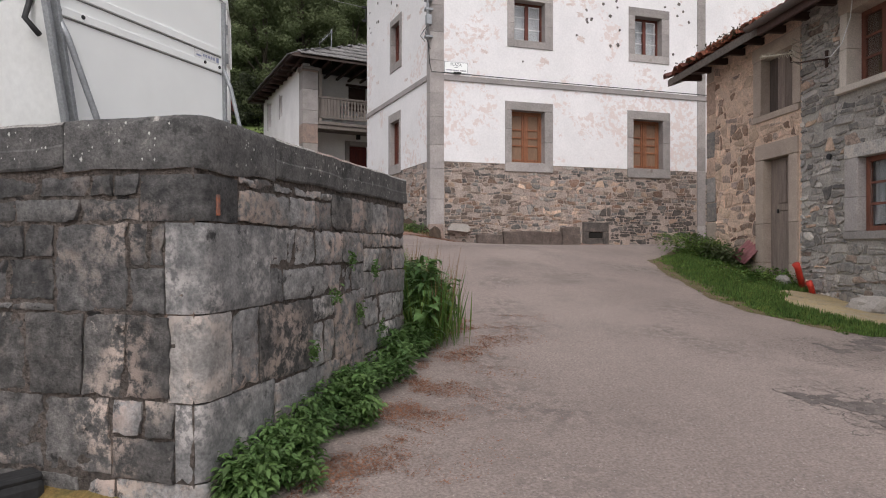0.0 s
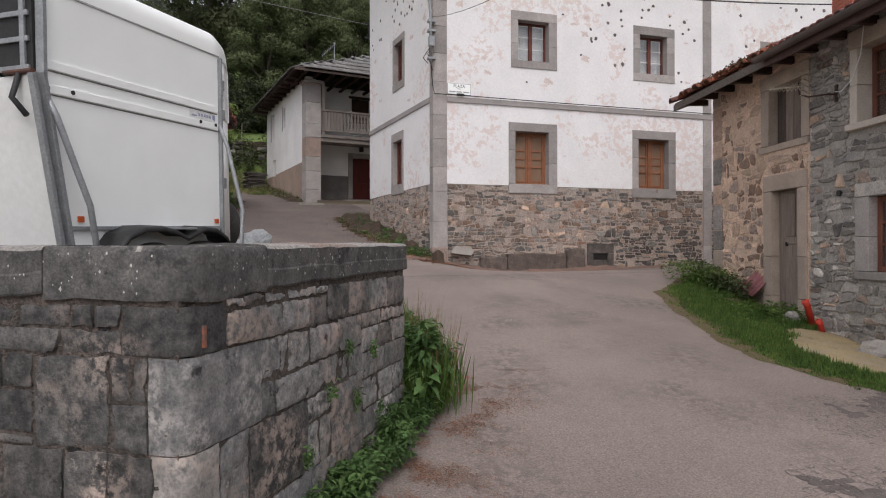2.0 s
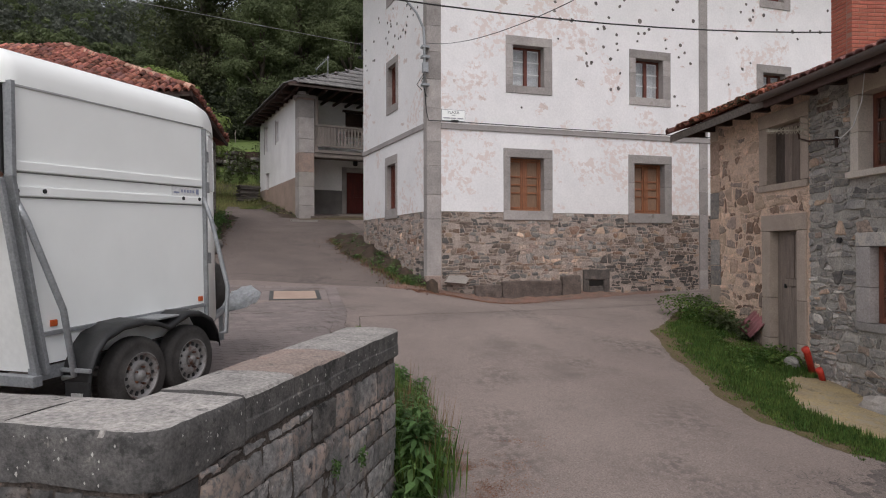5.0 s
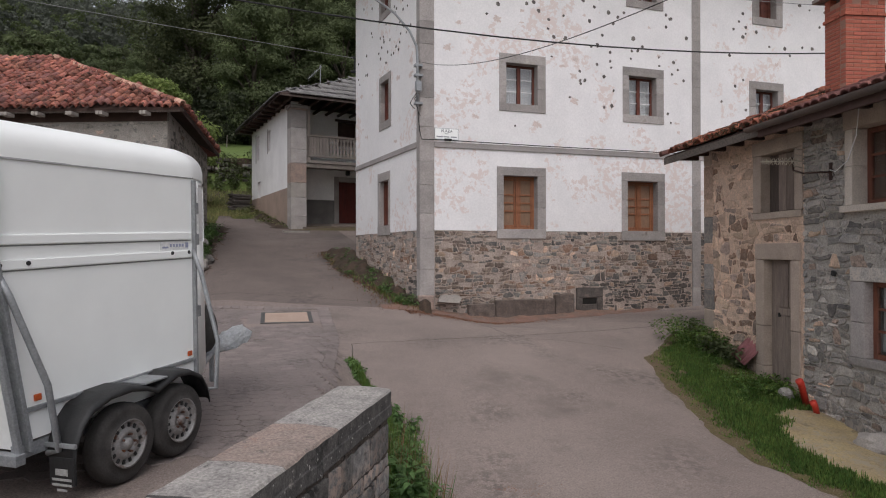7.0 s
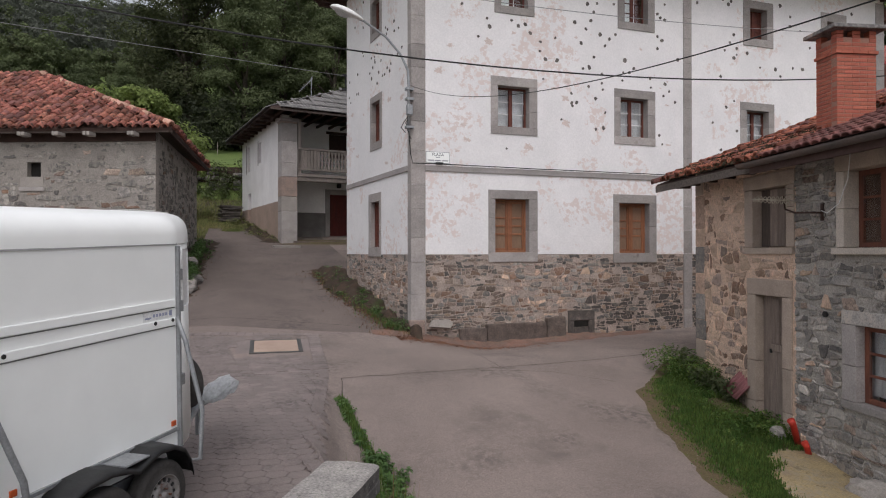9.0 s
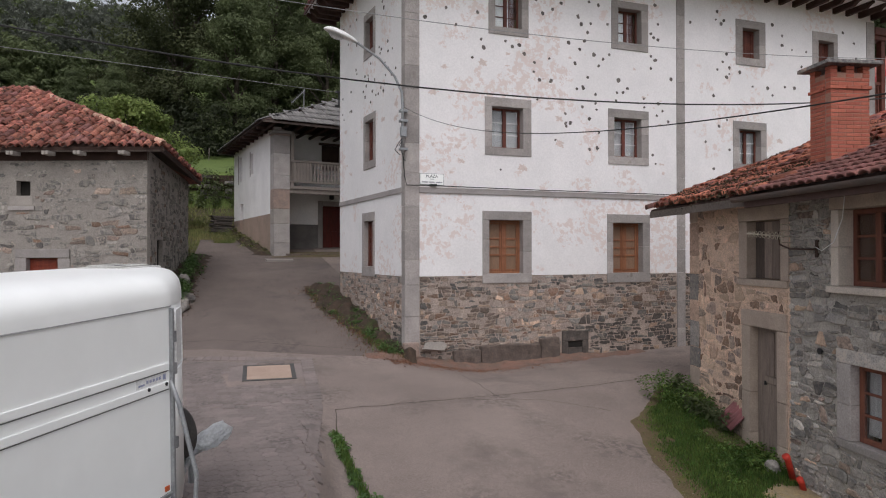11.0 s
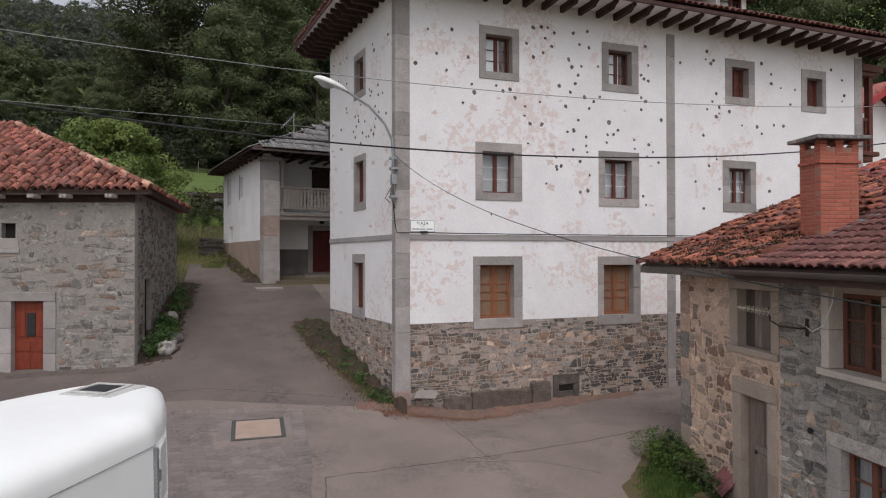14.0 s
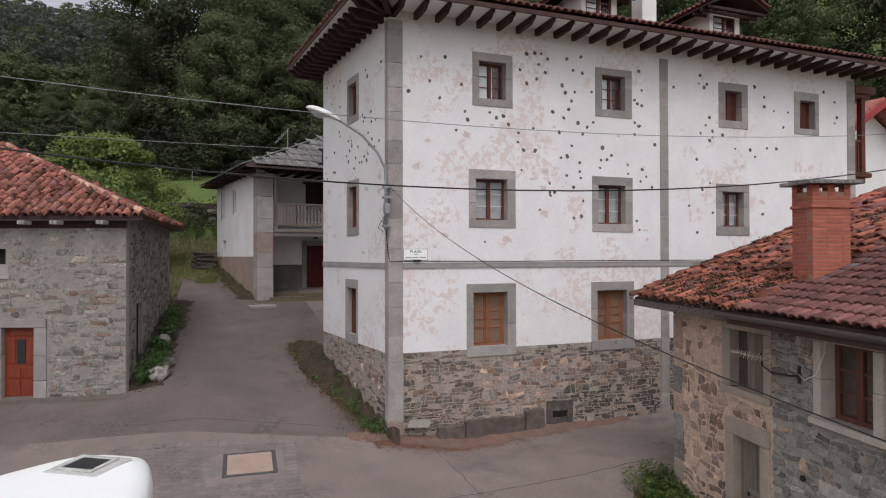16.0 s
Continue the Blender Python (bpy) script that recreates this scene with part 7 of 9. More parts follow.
part("porch_floor", boxed(0.5, 8, -0.1, 2.0, 2.0, 4.08, bevel=0.02), FOOT_WORN, bal)
hd = part("door", boxed(2.9, 3.85, 2.12, 2.18, 4.3, 6.44), DOOR_DARK, bal, "dark red panelled front door")
for a, b in ((2.95, 3.34), (3.4, 3.8)):
    for c, d in ((4.4, 5.2), (5.3, 6.3)):
        part("door_panel", boxed(a, b, 2.095, 2.125, c, d, bevel=0.015), DOOR_DARK, hd)
for a, b, c, d in ((2.66, 2.895, 4.1, 6.68), (3.855, 4.1, 4.1, 6.68), (2.9, 3.85, 6.445, 6.68)):
    part("door_stone", boxed(a, b, 1.96, 2.1, c, d, bevel=0.01), ASHLAR, hd)
ud = part("balcony_door", boxed(2.85, 3.8, 2.12, 2.18, 8.2, 9.44), WOOD_DARK, bal)
part("door_head", boxed(2.7, 3.95, 1.95, 2.1, 9.44, 9.56, bevel=0.01), WOOD_DARK, ud)
part("balcony_floor", boxed(0.69, 8, -0.05, 1.99, 7.0, 7.14, bevel=0.01), WOOD_GREY, bal)
part("balcony_beam", boxed(0.69, 8, 0.0, 0.18, 6.8, 6.99, bevel=0.02), WOOD_GREY, bal)
part("handrail", boxed(0.69, 8, -0.03, 0.06, 8.22, 8.32, bevel=0.012), WOOD_GREY, bal)
part("bottom_rail", boxed(0.69, 8, -0.03, 0.05, 7.3, 7.38, bevel=0.01), WOOD_GREY, bal)
for k in range(7):
    part("plank", boxed(0.70 + k * 0.15, 0.842 + k * 0.15, 0.0, 0.03, 7.385, 8.215, bevel=0.004), WOOD_GREY, bal)
def bal_mesh():
    bm = bmesh.new()
    half = [(0.07, 0), (0.07, 0.08), (0.03, 0.2), (0.065, 0.34), (0.03, 0.42), (0.065, 0.5), (0.03, 0.64), (0.07, 0.76), (0.07, 0.83)]
    prism(bm, [(-x, z) for x, z in half] + [(x, z) for x, z in half[::-1]], 0, 0.03)
    return finish(bm, "baluster", WOOD_GREY)
bme = bal_mesh()
for k in range(38):
    part("baluster", bme, None, bal, m=Matrix.Translation((1.85 + k * 0.162, 0, 7.384)))
part("balcony_post", boxed(0.72, 0.88, 0.0, 0.16, 7.14, 9.6, bevel=0.01), WOOD_GREY, bal)
part("porch_lamp", boxed(3.2, 3.4, 1.7, 1.9, 6.75, 6.99, bevel=0.05), BLACK, bal)
part("wall", boxed(7.6, 8, 2.4, 8.5, 3, 9.8), PLASTER_H, bal)
part("wall", boxed(0.6, 8, 8.51, 8.9, 3, 9.8), PLASTER_H, bal)
sk = thing("slate_stack", pose(0.25, 37.6, ground(0.25, 37.6), 0, 0, 12), "stack of dark old roofing slates by the lane", "slate stack")
for k in range(13):
    a, b = rngl.uniform(0.45, 0.6), rngl.uniform(0.3, 0.42)
    part("slate", boxed(-a, a, -b, b, -0.05 + k * 0.075, 0.012 + k * 0.075, bevel=0.012), FOOT_STONE, sk, m=pose(rngl.uniform(-0.07, 0.07), rngl.uniform(-0.05, 0.05), 0, rngl.uniform(-2, 2), rngl.uniform(-2, 2), rngl.uniform(-12, 12)))
ps = bmesh.new()
prism(ps, [(-0.62, -0.3), (0.5, -0.36), (0.66, 0.1), (0.3, 0.34), (-0.5, 0.3)], -0.05, 0.05, m=Matrix.Rotation(radians(-90), 4, "X"))
tagged(new("stone_slab", finish(ps, "stone_slab", CONCRETE)), "flat pale stone slab lying before the balcony house", "stone").matrix_world = pose(2.55, 28.3, ground(2.55, 28.3) + 0.02, 3, 0, 15)
# hipped roof of grey sheets
c0 = Vector((-0.75, -1.0, 9.82)); c1 = Vector((8.8, -1.0, 9.82)); pk = Vector((4.2, 3.4, 12.1)); pk2 = Vector((4.2, 6.5, 12.1))
cl = HLm @ Vector((-0.8, -0.75, 0)); cl.z = 9.82
cr = Vector((8.8, 10, 9.82))
part("roof", slab([c0, c1, pk], 0.06, ""), WOOD_DARK, bal, "hipped roof of grey corrugated sheets")
part("roof_side", slab([c0, pk, pk2, cl], 0.06, ""), WOOD_DARK, bal)
part("roof_side", slab([c1, cr, pk2, pk], 0.06, ""), ROOF_GREY, bal)
part("roof_side", slab([cl, pk2, cr], 0.06, ""), ROOF_GREY, bal)
T_G = [tile_mesh(ROOF_GREY, seed=90 + i, width=0.165, rise=0.045, length=0.95, name="corrugation") for i in range(3)]
def sheet(a, b, c, pts, limit, meshes, ds):
    fr = slope_frame(a, b - a, c - a)
    inv = fr.inverted()
    lay_tiles(bal, fr @ Matrix.Translation((0, -0.08, 0.01)), [((inv @ p).x, (inv @ p).y) for p in pts], meshes, rngl, du=0.163, ds=ds, limit=limit, jitter=0.25, trim=0.5 * ds)
sheet(c0, c1, pk, [c0, c1, pk], 180, T_G, 0.85)
sheet(cl, c0, pk, [cl, c0, pk, pk2], 0, T_G, 0.85)
for k in range(7):
    part("rafter", boxed(-0.3 + k * 0.62, -0.2 + k * 0.62, -0.95, 2.0, 9.66, 9.76), WOOD_DARK, bal)
for k in range(10):
    part("rafter", boxed(0.2 + k * 0.9, 0.32 + k * 0.9, -0.7, 0.1, 9.64, 9.76), WOOD_DARK, bal, m=HLm)
part("eaves_board", boxed(-0.75, 8.8, -1.03, -0.99, 9.70, 9.79, bevel=0.01), WOOD_OLD, bal)
part("aerial_mast", piped([(1.8, 1.5, 10.3), (1.8, 1.5, 12.0)], 0.02, 6), STEEL, bal)
part("aerial_boom", piped([(1.2, 1.5, 11.25), (1.85, 1.5, 11.95)], 0.015, 6), STEEL, bal)
for k in range(9):
    c = Vector((1.2, 1.5, 11.25)).lerp(Vector((1.85, 1.5, 11.95)), k / 8)
    part("aerial_element", piped([c + Vector((-0.06, -0.15, 0.06)), c + Vector((0.06, 0.15, -0.06))], 0.009, 6), STEEL, bal)

# ---- red-roofed neighbour beyond ----
nb = thing("house", axes(23.6, 20.5, 1, 0), "white rendered neighbour house with red barge boards", "house")
bm = bmesh.new()
prism(bm, [(0, 0), (9, 0), (9, 9.6), (4.5, 12.4), (0, 9.6)], 0, 9)
part("wall", bm, PLASTER_H, nb)
for a, b in (((-0.7, 9.3), (4.5, 12.6)), ((4.5, 12.6), (9.7, 9.3))):
    bm = bmesh.new()
    prism(bm, [a, b, (b[0], b[1] + 0.22), (a[0], a[1] + 0.22)], -0.8, 9.6)
    part("roof_pane", bm, TILE, nb)
    bm = bmesh.new()
    prism(bm, [(a[0], a[1] - 0.2), (b[0], b[1] - 0.2), (b[0], b[1] + 0.1), (a[0], a[1] + 0.1)], -0.9, -0.81)
    part("barge_board", bm, material("red_paint", (0.35, 0.05, 0.05), (0.3, 0.045, 0.045), 4, 0.6, 0.1, 40), nb)

# ---- the yard wall ----
rngy = random.Random(13)
YF = axes(-0.19, 2.95, 0.512, 0.859)
yw = thing("yard_wall", YF, "dark weathered stone retaining wall with a lichened coping", "wall")
WL_LEN, TH = 2.97, 0.44
core = part("wall_core", boxed(0.05, WL_LEN - 0.03, -0.007, TH - 0.03, -0.6, 1.6), MORTAR_WALL, yw)
FM = YF.inverted() @ axes(-0.19 - 0.859 * 4.5, 2.95 + 0.512 * 4.5, 0.859, -0.512)
core_f = part("wall_core", boxed(0.0, 4.47, -0.007, TH - 0.03, -0.8, 1.58), MORTAR_WALL, yw, m=FM)
# dressed corner blocks and coursed rubble, each stone with a rough, chipped face
def rough(p, amp=1.0):
    return amp * (0.006 * noise.noise(p * 4.5) + 0.007 * noise.noise(p * 14.0) + 0.006 * noise.noise(p * 31.0))
def rough_block(wd, h, proud, seed, grid=0.032, amp=1.0):
    """A squared stone with ragged edges and an uneven face; front towards -y."""
    bm = bmesh.new()
    rng = random.Random(seed)
    nx, ny = max(4, int(wd / grid)), max(3, int(h / grid))
    off = Vector((seed * 3.17 % 50, seed * 1.31 % 50, 0))
    tx, tz = rng.uniform(-0.012, 0.012), rng.uniform(-0.012, 0.012)
    k = [rng.uniform(-0.12, 0.12) * min(wd, h) * 0.5 for _ in range(4)]
    rows = []
    for j in range(ny + 1):
        row = []
        for i in range(nx + 1):
            a, b = i / nx, j / ny
            x = (a - 0.5) * wd + (k[0] * (1 - a) + k[1] * a) * (b - 0.5)
            z = (b - 0.5) * h + (k[2] * (1 - b) + k[3] * b) * (a - 0.5) * 0.6
            de = min(a * wd, (1 - a) * wd, b * h, (1 - b) * h)
            p = Vector((x, 0, z)) + off
            nip = 0.024 * max(0.0, noise.noise(p * 13)) + 0.008 * abs(noise.noise(p * 38))
            e = math.exp(-de / 0.02)
            x -= math.copysign(nip, x) * e
            z -= math.copysign(nip, z) * e
            y = -proud * (1 - 0.3 * math.exp(-de / 0.006)) + rough(p, amp) + tx * (a - 0.5) + tz * (b - 0.5)
            row.append(bm.verts.new((x, y, z)))
        rows.append(row)
    for p, q in zip(rows, rows[1:]):
        for i in range(nx):
            bm.faces.new((p[i], p[i + 1], q[i + 1], q[i]))
    rim = rows[0] + [r[-1] for r in rows[1:]] + rows[-1][-2::-1] + [r[0] for r in rows[-2:0:-1]]
    edge = [bm.verts.new(v.co) for v in rim]
    back = [bm.verts.new((v.co.x, 0.04, v.co.z)) for v in rim]
    for i in range(len(rim)):
        j = (i + 1) % len(rim)
        bm.faces.new((edge[j], edge[i], back[i], back[j]))
    return bm
def corner_piece(lu, lf, z0, z1, r, proud, seed, amp=1.0, cap=None, drop=0.0):
    """A stone that turns the corner: lu along one face, lf along the other, rounded by r. cap: width of its level top."""
    bm = bmesh.new()
    off = Vector((seed * 2.3, seed * 0.7, seed * 1.9))
    path, step = [], 0.026
    n1, n2 = max(2, int((lu - r) / step)), max(2, int((lf - r) / step))
    path += [(lu - (lu - r) * i / n1, -proud, 0.0, -1.0) for i in range(n1)]
    path += [(r - (r + proud) * math.sin(a), r - (r + proud) * math.cos(a), -math.sin(a), -math.cos(a)) for a in (math.pi / 2 * i / 6 for i in range(7))]
    path += [(-proud, r + (lf - r) * i / n2, -1.0, 0.0) for i in range(1, n2 + 1)]
    total = lu + lf
    nz = max(3, int((z1 - z0) / 0.026))
    rows = []
    for j in range(nz + 1):
        b = j / nz
        row, run, last = [], 0.0, path[0]
        for x, y, ax, ay in path:
            run += math.hypot(x - last[0], y - last[1])
            last = (x, y)
            zb = z0 + drop * noise.noise(Vector((x * 3, y * 3, seed)))
            z = zb + (z1 - zb) * b
            de = min(z - zb, (z1 - z) if not cap else 9.0, run, max(0.0, total - run - 0.1))
            p = Vector((x, y, z)) + off
            d = -0.006 * math.exp(-de / 0.006) - rough(p, amp) - (0.012 * (b > 0.999) if cap else 0.0)
            row.append(bm.verts.new((x + ax * d, y + ay * d, z + (0.004 * noise.noise(p * 15)))))
        rows.append(row)
    for p, q in zip(rows, rows[1:]):
        for i in range(len(path) - 1):
            bm.faces.new((p[i], q[i], q[i + 1], p[i + 1]))
    def lip(ring, normals):
        near_, far_ = [bm.verts.new(v.co) for v in ring], [bm.verts.new((v.co.x - q[2] * 0.06, v.co.y - q[3] * 0.06, v.co.z)) for v, q in zip(ring, normals)]
        for i in range(len(ring) - 1):
            bm.faces.new((far_[i], near_[i], near_[i + 1], far_[i + 1]))
    lip(rows[0], path)
    if cap:
        inner = [bm.verts.new(c) for c in ((cap, lf, z1), (cap, cap, z1), (lu, cap, z1))]
        bm.faces.new([bm.verts.new(v.co) for v in rows[-1]] + inner)
    else:
        lip(rows[-1], path)
    for k in (0, -1):
        lip([r_[k] for r_ in rows], [path[k]] * len(rows))
    bmesh.ops.recalc_face_normals(bm, faces=bm.faces)
    return bm
CORNERS = ((-0.6, -0.2, 0.4, 0.5, STONE_WALL), (-0.2, 0.17, 0.3, 0.42, STONE_WALL), (0.17, 0.52, 0.62, 0.12, STONE_SCRAPED), (0.52, 0.91, 0.22, 0.16, STONE_PALE), (0.91, 1.32, 0.58, 0.17, STONE_SCRAPED), (1.32, 1.532, 0.27, 0.30, STONE_CRUST))
for k, (z0, z1, lu, lf, mat) in enumerate(CORNERS):
    part("corner_block", corner_piece(lu, lf, z0 + 0.004, z1 - 0.004, 0.06, 0.017, k + 1, 0.8), mat, yw, smooth=True)
# courses of each face: bottom, top, then the joints along it
RIGHT = (
    (1.50, 1.557, (0.27, 0.42, 0.62, 0.86, 1.0, 1.2, 1.38)), (1.32, 1.497, (0.27, 0.80, 1.10, 1.36)), (1.32, 1.557, (1.36, 1.72, 1.9, 2.14, 2.5, 2.95)),
    (1.21, 1.32, (1.94, 2.36, 2.95)), (1.10, 1.32, (0.58, 0.86, 1.13, 1.55, 1.94)), (1.03, 1.21, (1.94, 2.25, 2.62, 2.95)), (0.91, 1.10, (0.58, 0.72, 1.24, 1.72, 1.94)), (0.84, 1.03, (1.94, 2.42, 2.95)),
    (0.52, 0.91, (0.22, 0.47)), (0.50, 0.91, (0.47, 1.09)), (0.76, 0.91, (1.09, 1.43)), (0.48, 0.755, (1.09, 1.26, 1.43)), (0.47, 0.91, (1.43, 1.94)), (0.62, 0.84, (1.94, 2.3, 2.62, 2.95)), (0.42, 0.62, (1.94, 2.2, 2.7, 2.95)),
    (0.17, 0.49, (0.62, 0.82, 1.15, 1.5, 1.94)), (0.17, 0.42, (1.94, 2.4, 2.95)), (-0.2, 0.17, (0.3, 0.75, 1.3, 1.9)), (-0.6, -0.2, (0.4, 1.0)),
)
LEFT = (
    (1.435, 1.54, (0.30, 0.44, 0.56, 0.84, 1.1, 1.3, 1.7, 2.1)), (1.32, 1.432, (0.30, 0.62, 0.98, 1.2, 1.52, 1.9, 2.3)),
    (1.12, 1.32, (0.17, 0.26, 0.36)), (0.91, 1.12, (0.17, 0.36)), (0.91, 1.32, (0.36, 0.76)), (1.16, 1.32, (0.76, 0.93, 1.18, 1.5)), (0.96, 1.157, (0.76, 1.02, 1.3, 1.62)), (0.91, 0.957, (0.76, 1.0, 1.26, 1.6)), (0.91, 1.32, (1.62, 2.0, 2.5)),
    (0.53, 0.91, (0.14, 0.38, 0.60, 0.92, 1.22, 1.7, 2.2)), (0.36, 0.53, (0.12, 0.28, 0.45)), (0.17, 0.357, (0.12, 0.45)), (0.18, 0.53, (0.45, 0.82, 1.1, 1.55, 2.1)),
    (-0.2, 0.17, (0.42, 0.62, 0.95, 1.4, 1.9)), (-0.6, -0.2, (0.5, 1.0, 1.6, 2.2)),
)
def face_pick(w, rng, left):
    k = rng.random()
    # left face: black-crusted stone, its dimmer light also put into the colour
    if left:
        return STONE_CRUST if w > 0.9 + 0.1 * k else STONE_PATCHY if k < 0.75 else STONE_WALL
    return STONE_WALL if k < 0.72 else STONE_SCRAPED if k < 0.9 else STONE_PATCHY
sd = 20
for rows_, holder, left in ((RIGHT, core, False), (LEFT, core_f, True)):
    for w0, w1, us_ in rows_:
        for a, b in zip(us_, us_[1:]):
            sd += 1
            g = rngy.uniform(0.003, 0.014)
            a_, b_ = (a, b) if not left else (4.5 - b, 4.5 - a)
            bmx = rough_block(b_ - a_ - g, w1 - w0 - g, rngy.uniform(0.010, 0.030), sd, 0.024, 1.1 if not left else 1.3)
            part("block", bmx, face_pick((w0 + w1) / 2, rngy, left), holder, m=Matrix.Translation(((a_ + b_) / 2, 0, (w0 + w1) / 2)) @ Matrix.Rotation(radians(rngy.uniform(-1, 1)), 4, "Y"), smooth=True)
# far end face
st = courses(0.03, TH - 0.02, -0.2, 1.53, 0.15, 0.33, 0.2, 0.4, rngy, 0.007)
end_m = Matrix.Translation((WL_LEN - 0.05, 0, 0)) @ Matrix.Rotation(radians(90), 4, "Z")
end = part("wall_end", boxed(0.02, TH - 0.03, -0.02, 0.1, -0.5, 1.58), MORTAR_DARK, yw, m=end_m)
lay_stones(end, st, S_WALL, 0.022, rngy, name="block")
# coping stones
def coping(u0, u1, z0, z1, h0=0.2, h1=0.24, w=TH + 0.03):
    bm = bmesh.new()
    n = max(3, int((u1 - u0) / 0.11))
    rows = []
    for k in range(n + 1):
        u = u0 + (u1 - u0) * k / n
        zt = z0 + (z1 - z0) * k / n + 0.008 * noise.noise(Vector((u * 4, z0 * 9, 2)))
        zb = zt - (h0 + (h1 - h0) * (0.5 + 0.5 * noise.noise(Vector((u * 3, 4, 2)))))
        prof = [(-0.02, zb), (-0.027, zb + 0.012), (-0.028, zb + 0.09), (-0.023, zb + 0.1), (-0.025, zt - 0.02), (-0.012, zt - 0.005), (0.03, zt), (w * 0.5, zt + 0.008), (w - 0.03, zt - 0.002), (w, zt - 0.03), (w, zb + 0.02)]
        rows.append([bm.verts.new((u, y + 0.006 * noise.noise(Vector((u * 7, y * 9, z * 6))), z + 0.006 * noise.noise(Vector((u * 9, y * 7, 8))))) for y, z in prof])
    for a, b in zip(rows, rows[1:]):
        for j in range(len(a)):
            q = (j + 1) % len(a)
            bm.faces.new((a[j], a[q], b[q], b[j]))
    bm.faces.new(rows[0]), bm.faces.new(rows[-1][::-1])
    bmesh.ops.recalc_face_normals(bm, faces=bm.faces)
    # tone set by facing: pale tops, dark dirty fronts, shade put into colour
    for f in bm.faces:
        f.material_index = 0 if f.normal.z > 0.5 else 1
    return bm
topz = lambda u: 1.788 + 0.012 * u
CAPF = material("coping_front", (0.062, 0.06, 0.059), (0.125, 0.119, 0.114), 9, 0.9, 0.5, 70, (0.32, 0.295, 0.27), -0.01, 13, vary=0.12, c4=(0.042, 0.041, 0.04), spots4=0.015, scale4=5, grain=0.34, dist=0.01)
CAP_RED = material("reddish_coping", (0.31, 0.235, 0.20), (0.25, 0.205, 0.18), 4, 0.9, 0.6, 55, (0.32, 0.16, 0.11), 0.06, 2.5, c4=(0.13, 0.12, 0.112), spots4=-0.01, scale4=7, grain=0.35, vary=0.12)
cuts = (0.62, 1.12, 1.52, 1.86, 2.3, WL_LEN + 0.02)
for k, (a, b) in enumerate(zip(cuts, cuts[1:])):
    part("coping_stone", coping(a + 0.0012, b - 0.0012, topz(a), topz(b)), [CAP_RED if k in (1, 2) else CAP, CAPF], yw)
for k, (a, b) in enumerate(((3.0, 3.8), (2.2, 2.99), (1.1, 2.19), (0.0, 1.09))):
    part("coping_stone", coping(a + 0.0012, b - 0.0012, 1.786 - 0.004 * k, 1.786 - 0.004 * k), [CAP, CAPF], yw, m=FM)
cb = corner_piece(0.62, 0.7, 1.553, 1.787, 0.09, 0.026, 9, 0.5, cap=TH, drop=0.02)
# same split by facing: pale top, upright faces dark in colour
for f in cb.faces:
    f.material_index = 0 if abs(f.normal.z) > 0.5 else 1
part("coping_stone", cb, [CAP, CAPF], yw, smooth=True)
# white lichen spots on the coping and upper courses
LICHEN = material("white_lichen", (0.50, 0.49, 0.46), (0.40, 0.39, 0.36), 20, 0.95, 0.3, 80)
lc, lu_, lv_ = [], [], []
rl = np.random.default_rng(8)
for k in range(150):
    s = abs(rl.normal(0, 0.0025)) + 0.002
    if rl.random() < 0.6:
        u = rl.uniform(0.1, WL_LEN)
        p = Vector((u, -0.052, topz(u) - rl.uniform(0.02, 0.2)))
        a, b = Vector((1, 0, 0)), Vector((0, 0, 1.5))
    else:
        p = FM @ Vector((rl.uniform(2.6, 4.4), -0.052, 1.785 - rl.uniform(0.02, 0.2)))
        a, b = FM.to_3x3() @ Vector((1, 0, 0)), Vector((0, 0, 1.5))
    lc.append(tuple(p)), lu_.append(tuple(a * s)), lv_.append(tuple(b * s))
tagged(part("lichen", quads_mesh("lichen", lc, lu_, lv_, LICHEN), None, yw), "white lichen spots on the coping", kind="stuff")
part("paint_mark", boxed(0.088, 0.108, -0.0255, 0.0, 1.35, 1.445, bevel=0.004), material("red_mark", (0.36, 0.12, 0.065), (0.17, 0.10, 0.08), 30, 0.9, 0.3, 80), yw, "rusty red paint mark")

# ---- the livestock trailer ----
TF = axes(-1.115, 5.21, 0.557, 0.83) @ Matrix.Translation((0, 0, 1.25)) @ Matrix.Rotation(-0.038, 4, "Y") @ Matrix.Translation((0, 0, -1.25))
tr = thing("livestock_trailer", TF, "white twin-axle livestock trailer with galvanised frame, parked behind the wall", "trailer")
TW = 1.9
side = [(-0.03, 1.72), (1.64, 1.72), (1.68, 3.54), (-0.225, 3.54), (-0.225, 2.96)]
for y0, y1 in ((0.0, 0.03), (TW - 0.03, TW)):
    bm = bmesh.new()
    prism(bm, side, y0, y1)
    part("side_panel", bm, WHITE_GRP, tr, "smooth white side panel")
NOSE = ((1.66, 0.95), (1.98, 0.80), (2.31, 0.58), (2.57, 0.36), (2.74, 0.17), (2.80, 0.0))
nose = [(u, TW / 2 - h) for u, h in NOSE] + [(u, TW / 2 + h) for u, h in NOSE[-2::-1]]
nb_ = bmesh.new()
lo_, hi_ = [nb_.verts.new((u, v, 1.72)) for u, v in nose], [nb_.verts.new((u, v, 3.565)) for u, v in nose]
for k in range(len(nose) - 1):
    nb_.faces.new((lo_[k], lo_[k + 1], hi_[k + 1], hi_[k]))
front = part("front_panel", nb_, WHITE_GRP, tr, "white angled nose panel with a side door", smooth=True)
so = front.modifiers.new("thick", "SOLIDIFY")
so.thickness = 0.02
part("nose_floor", boxed(1.645, 2.3, 0.5, TW - 0.5, 1.66, 1.74), WOOD_DARK, tr)
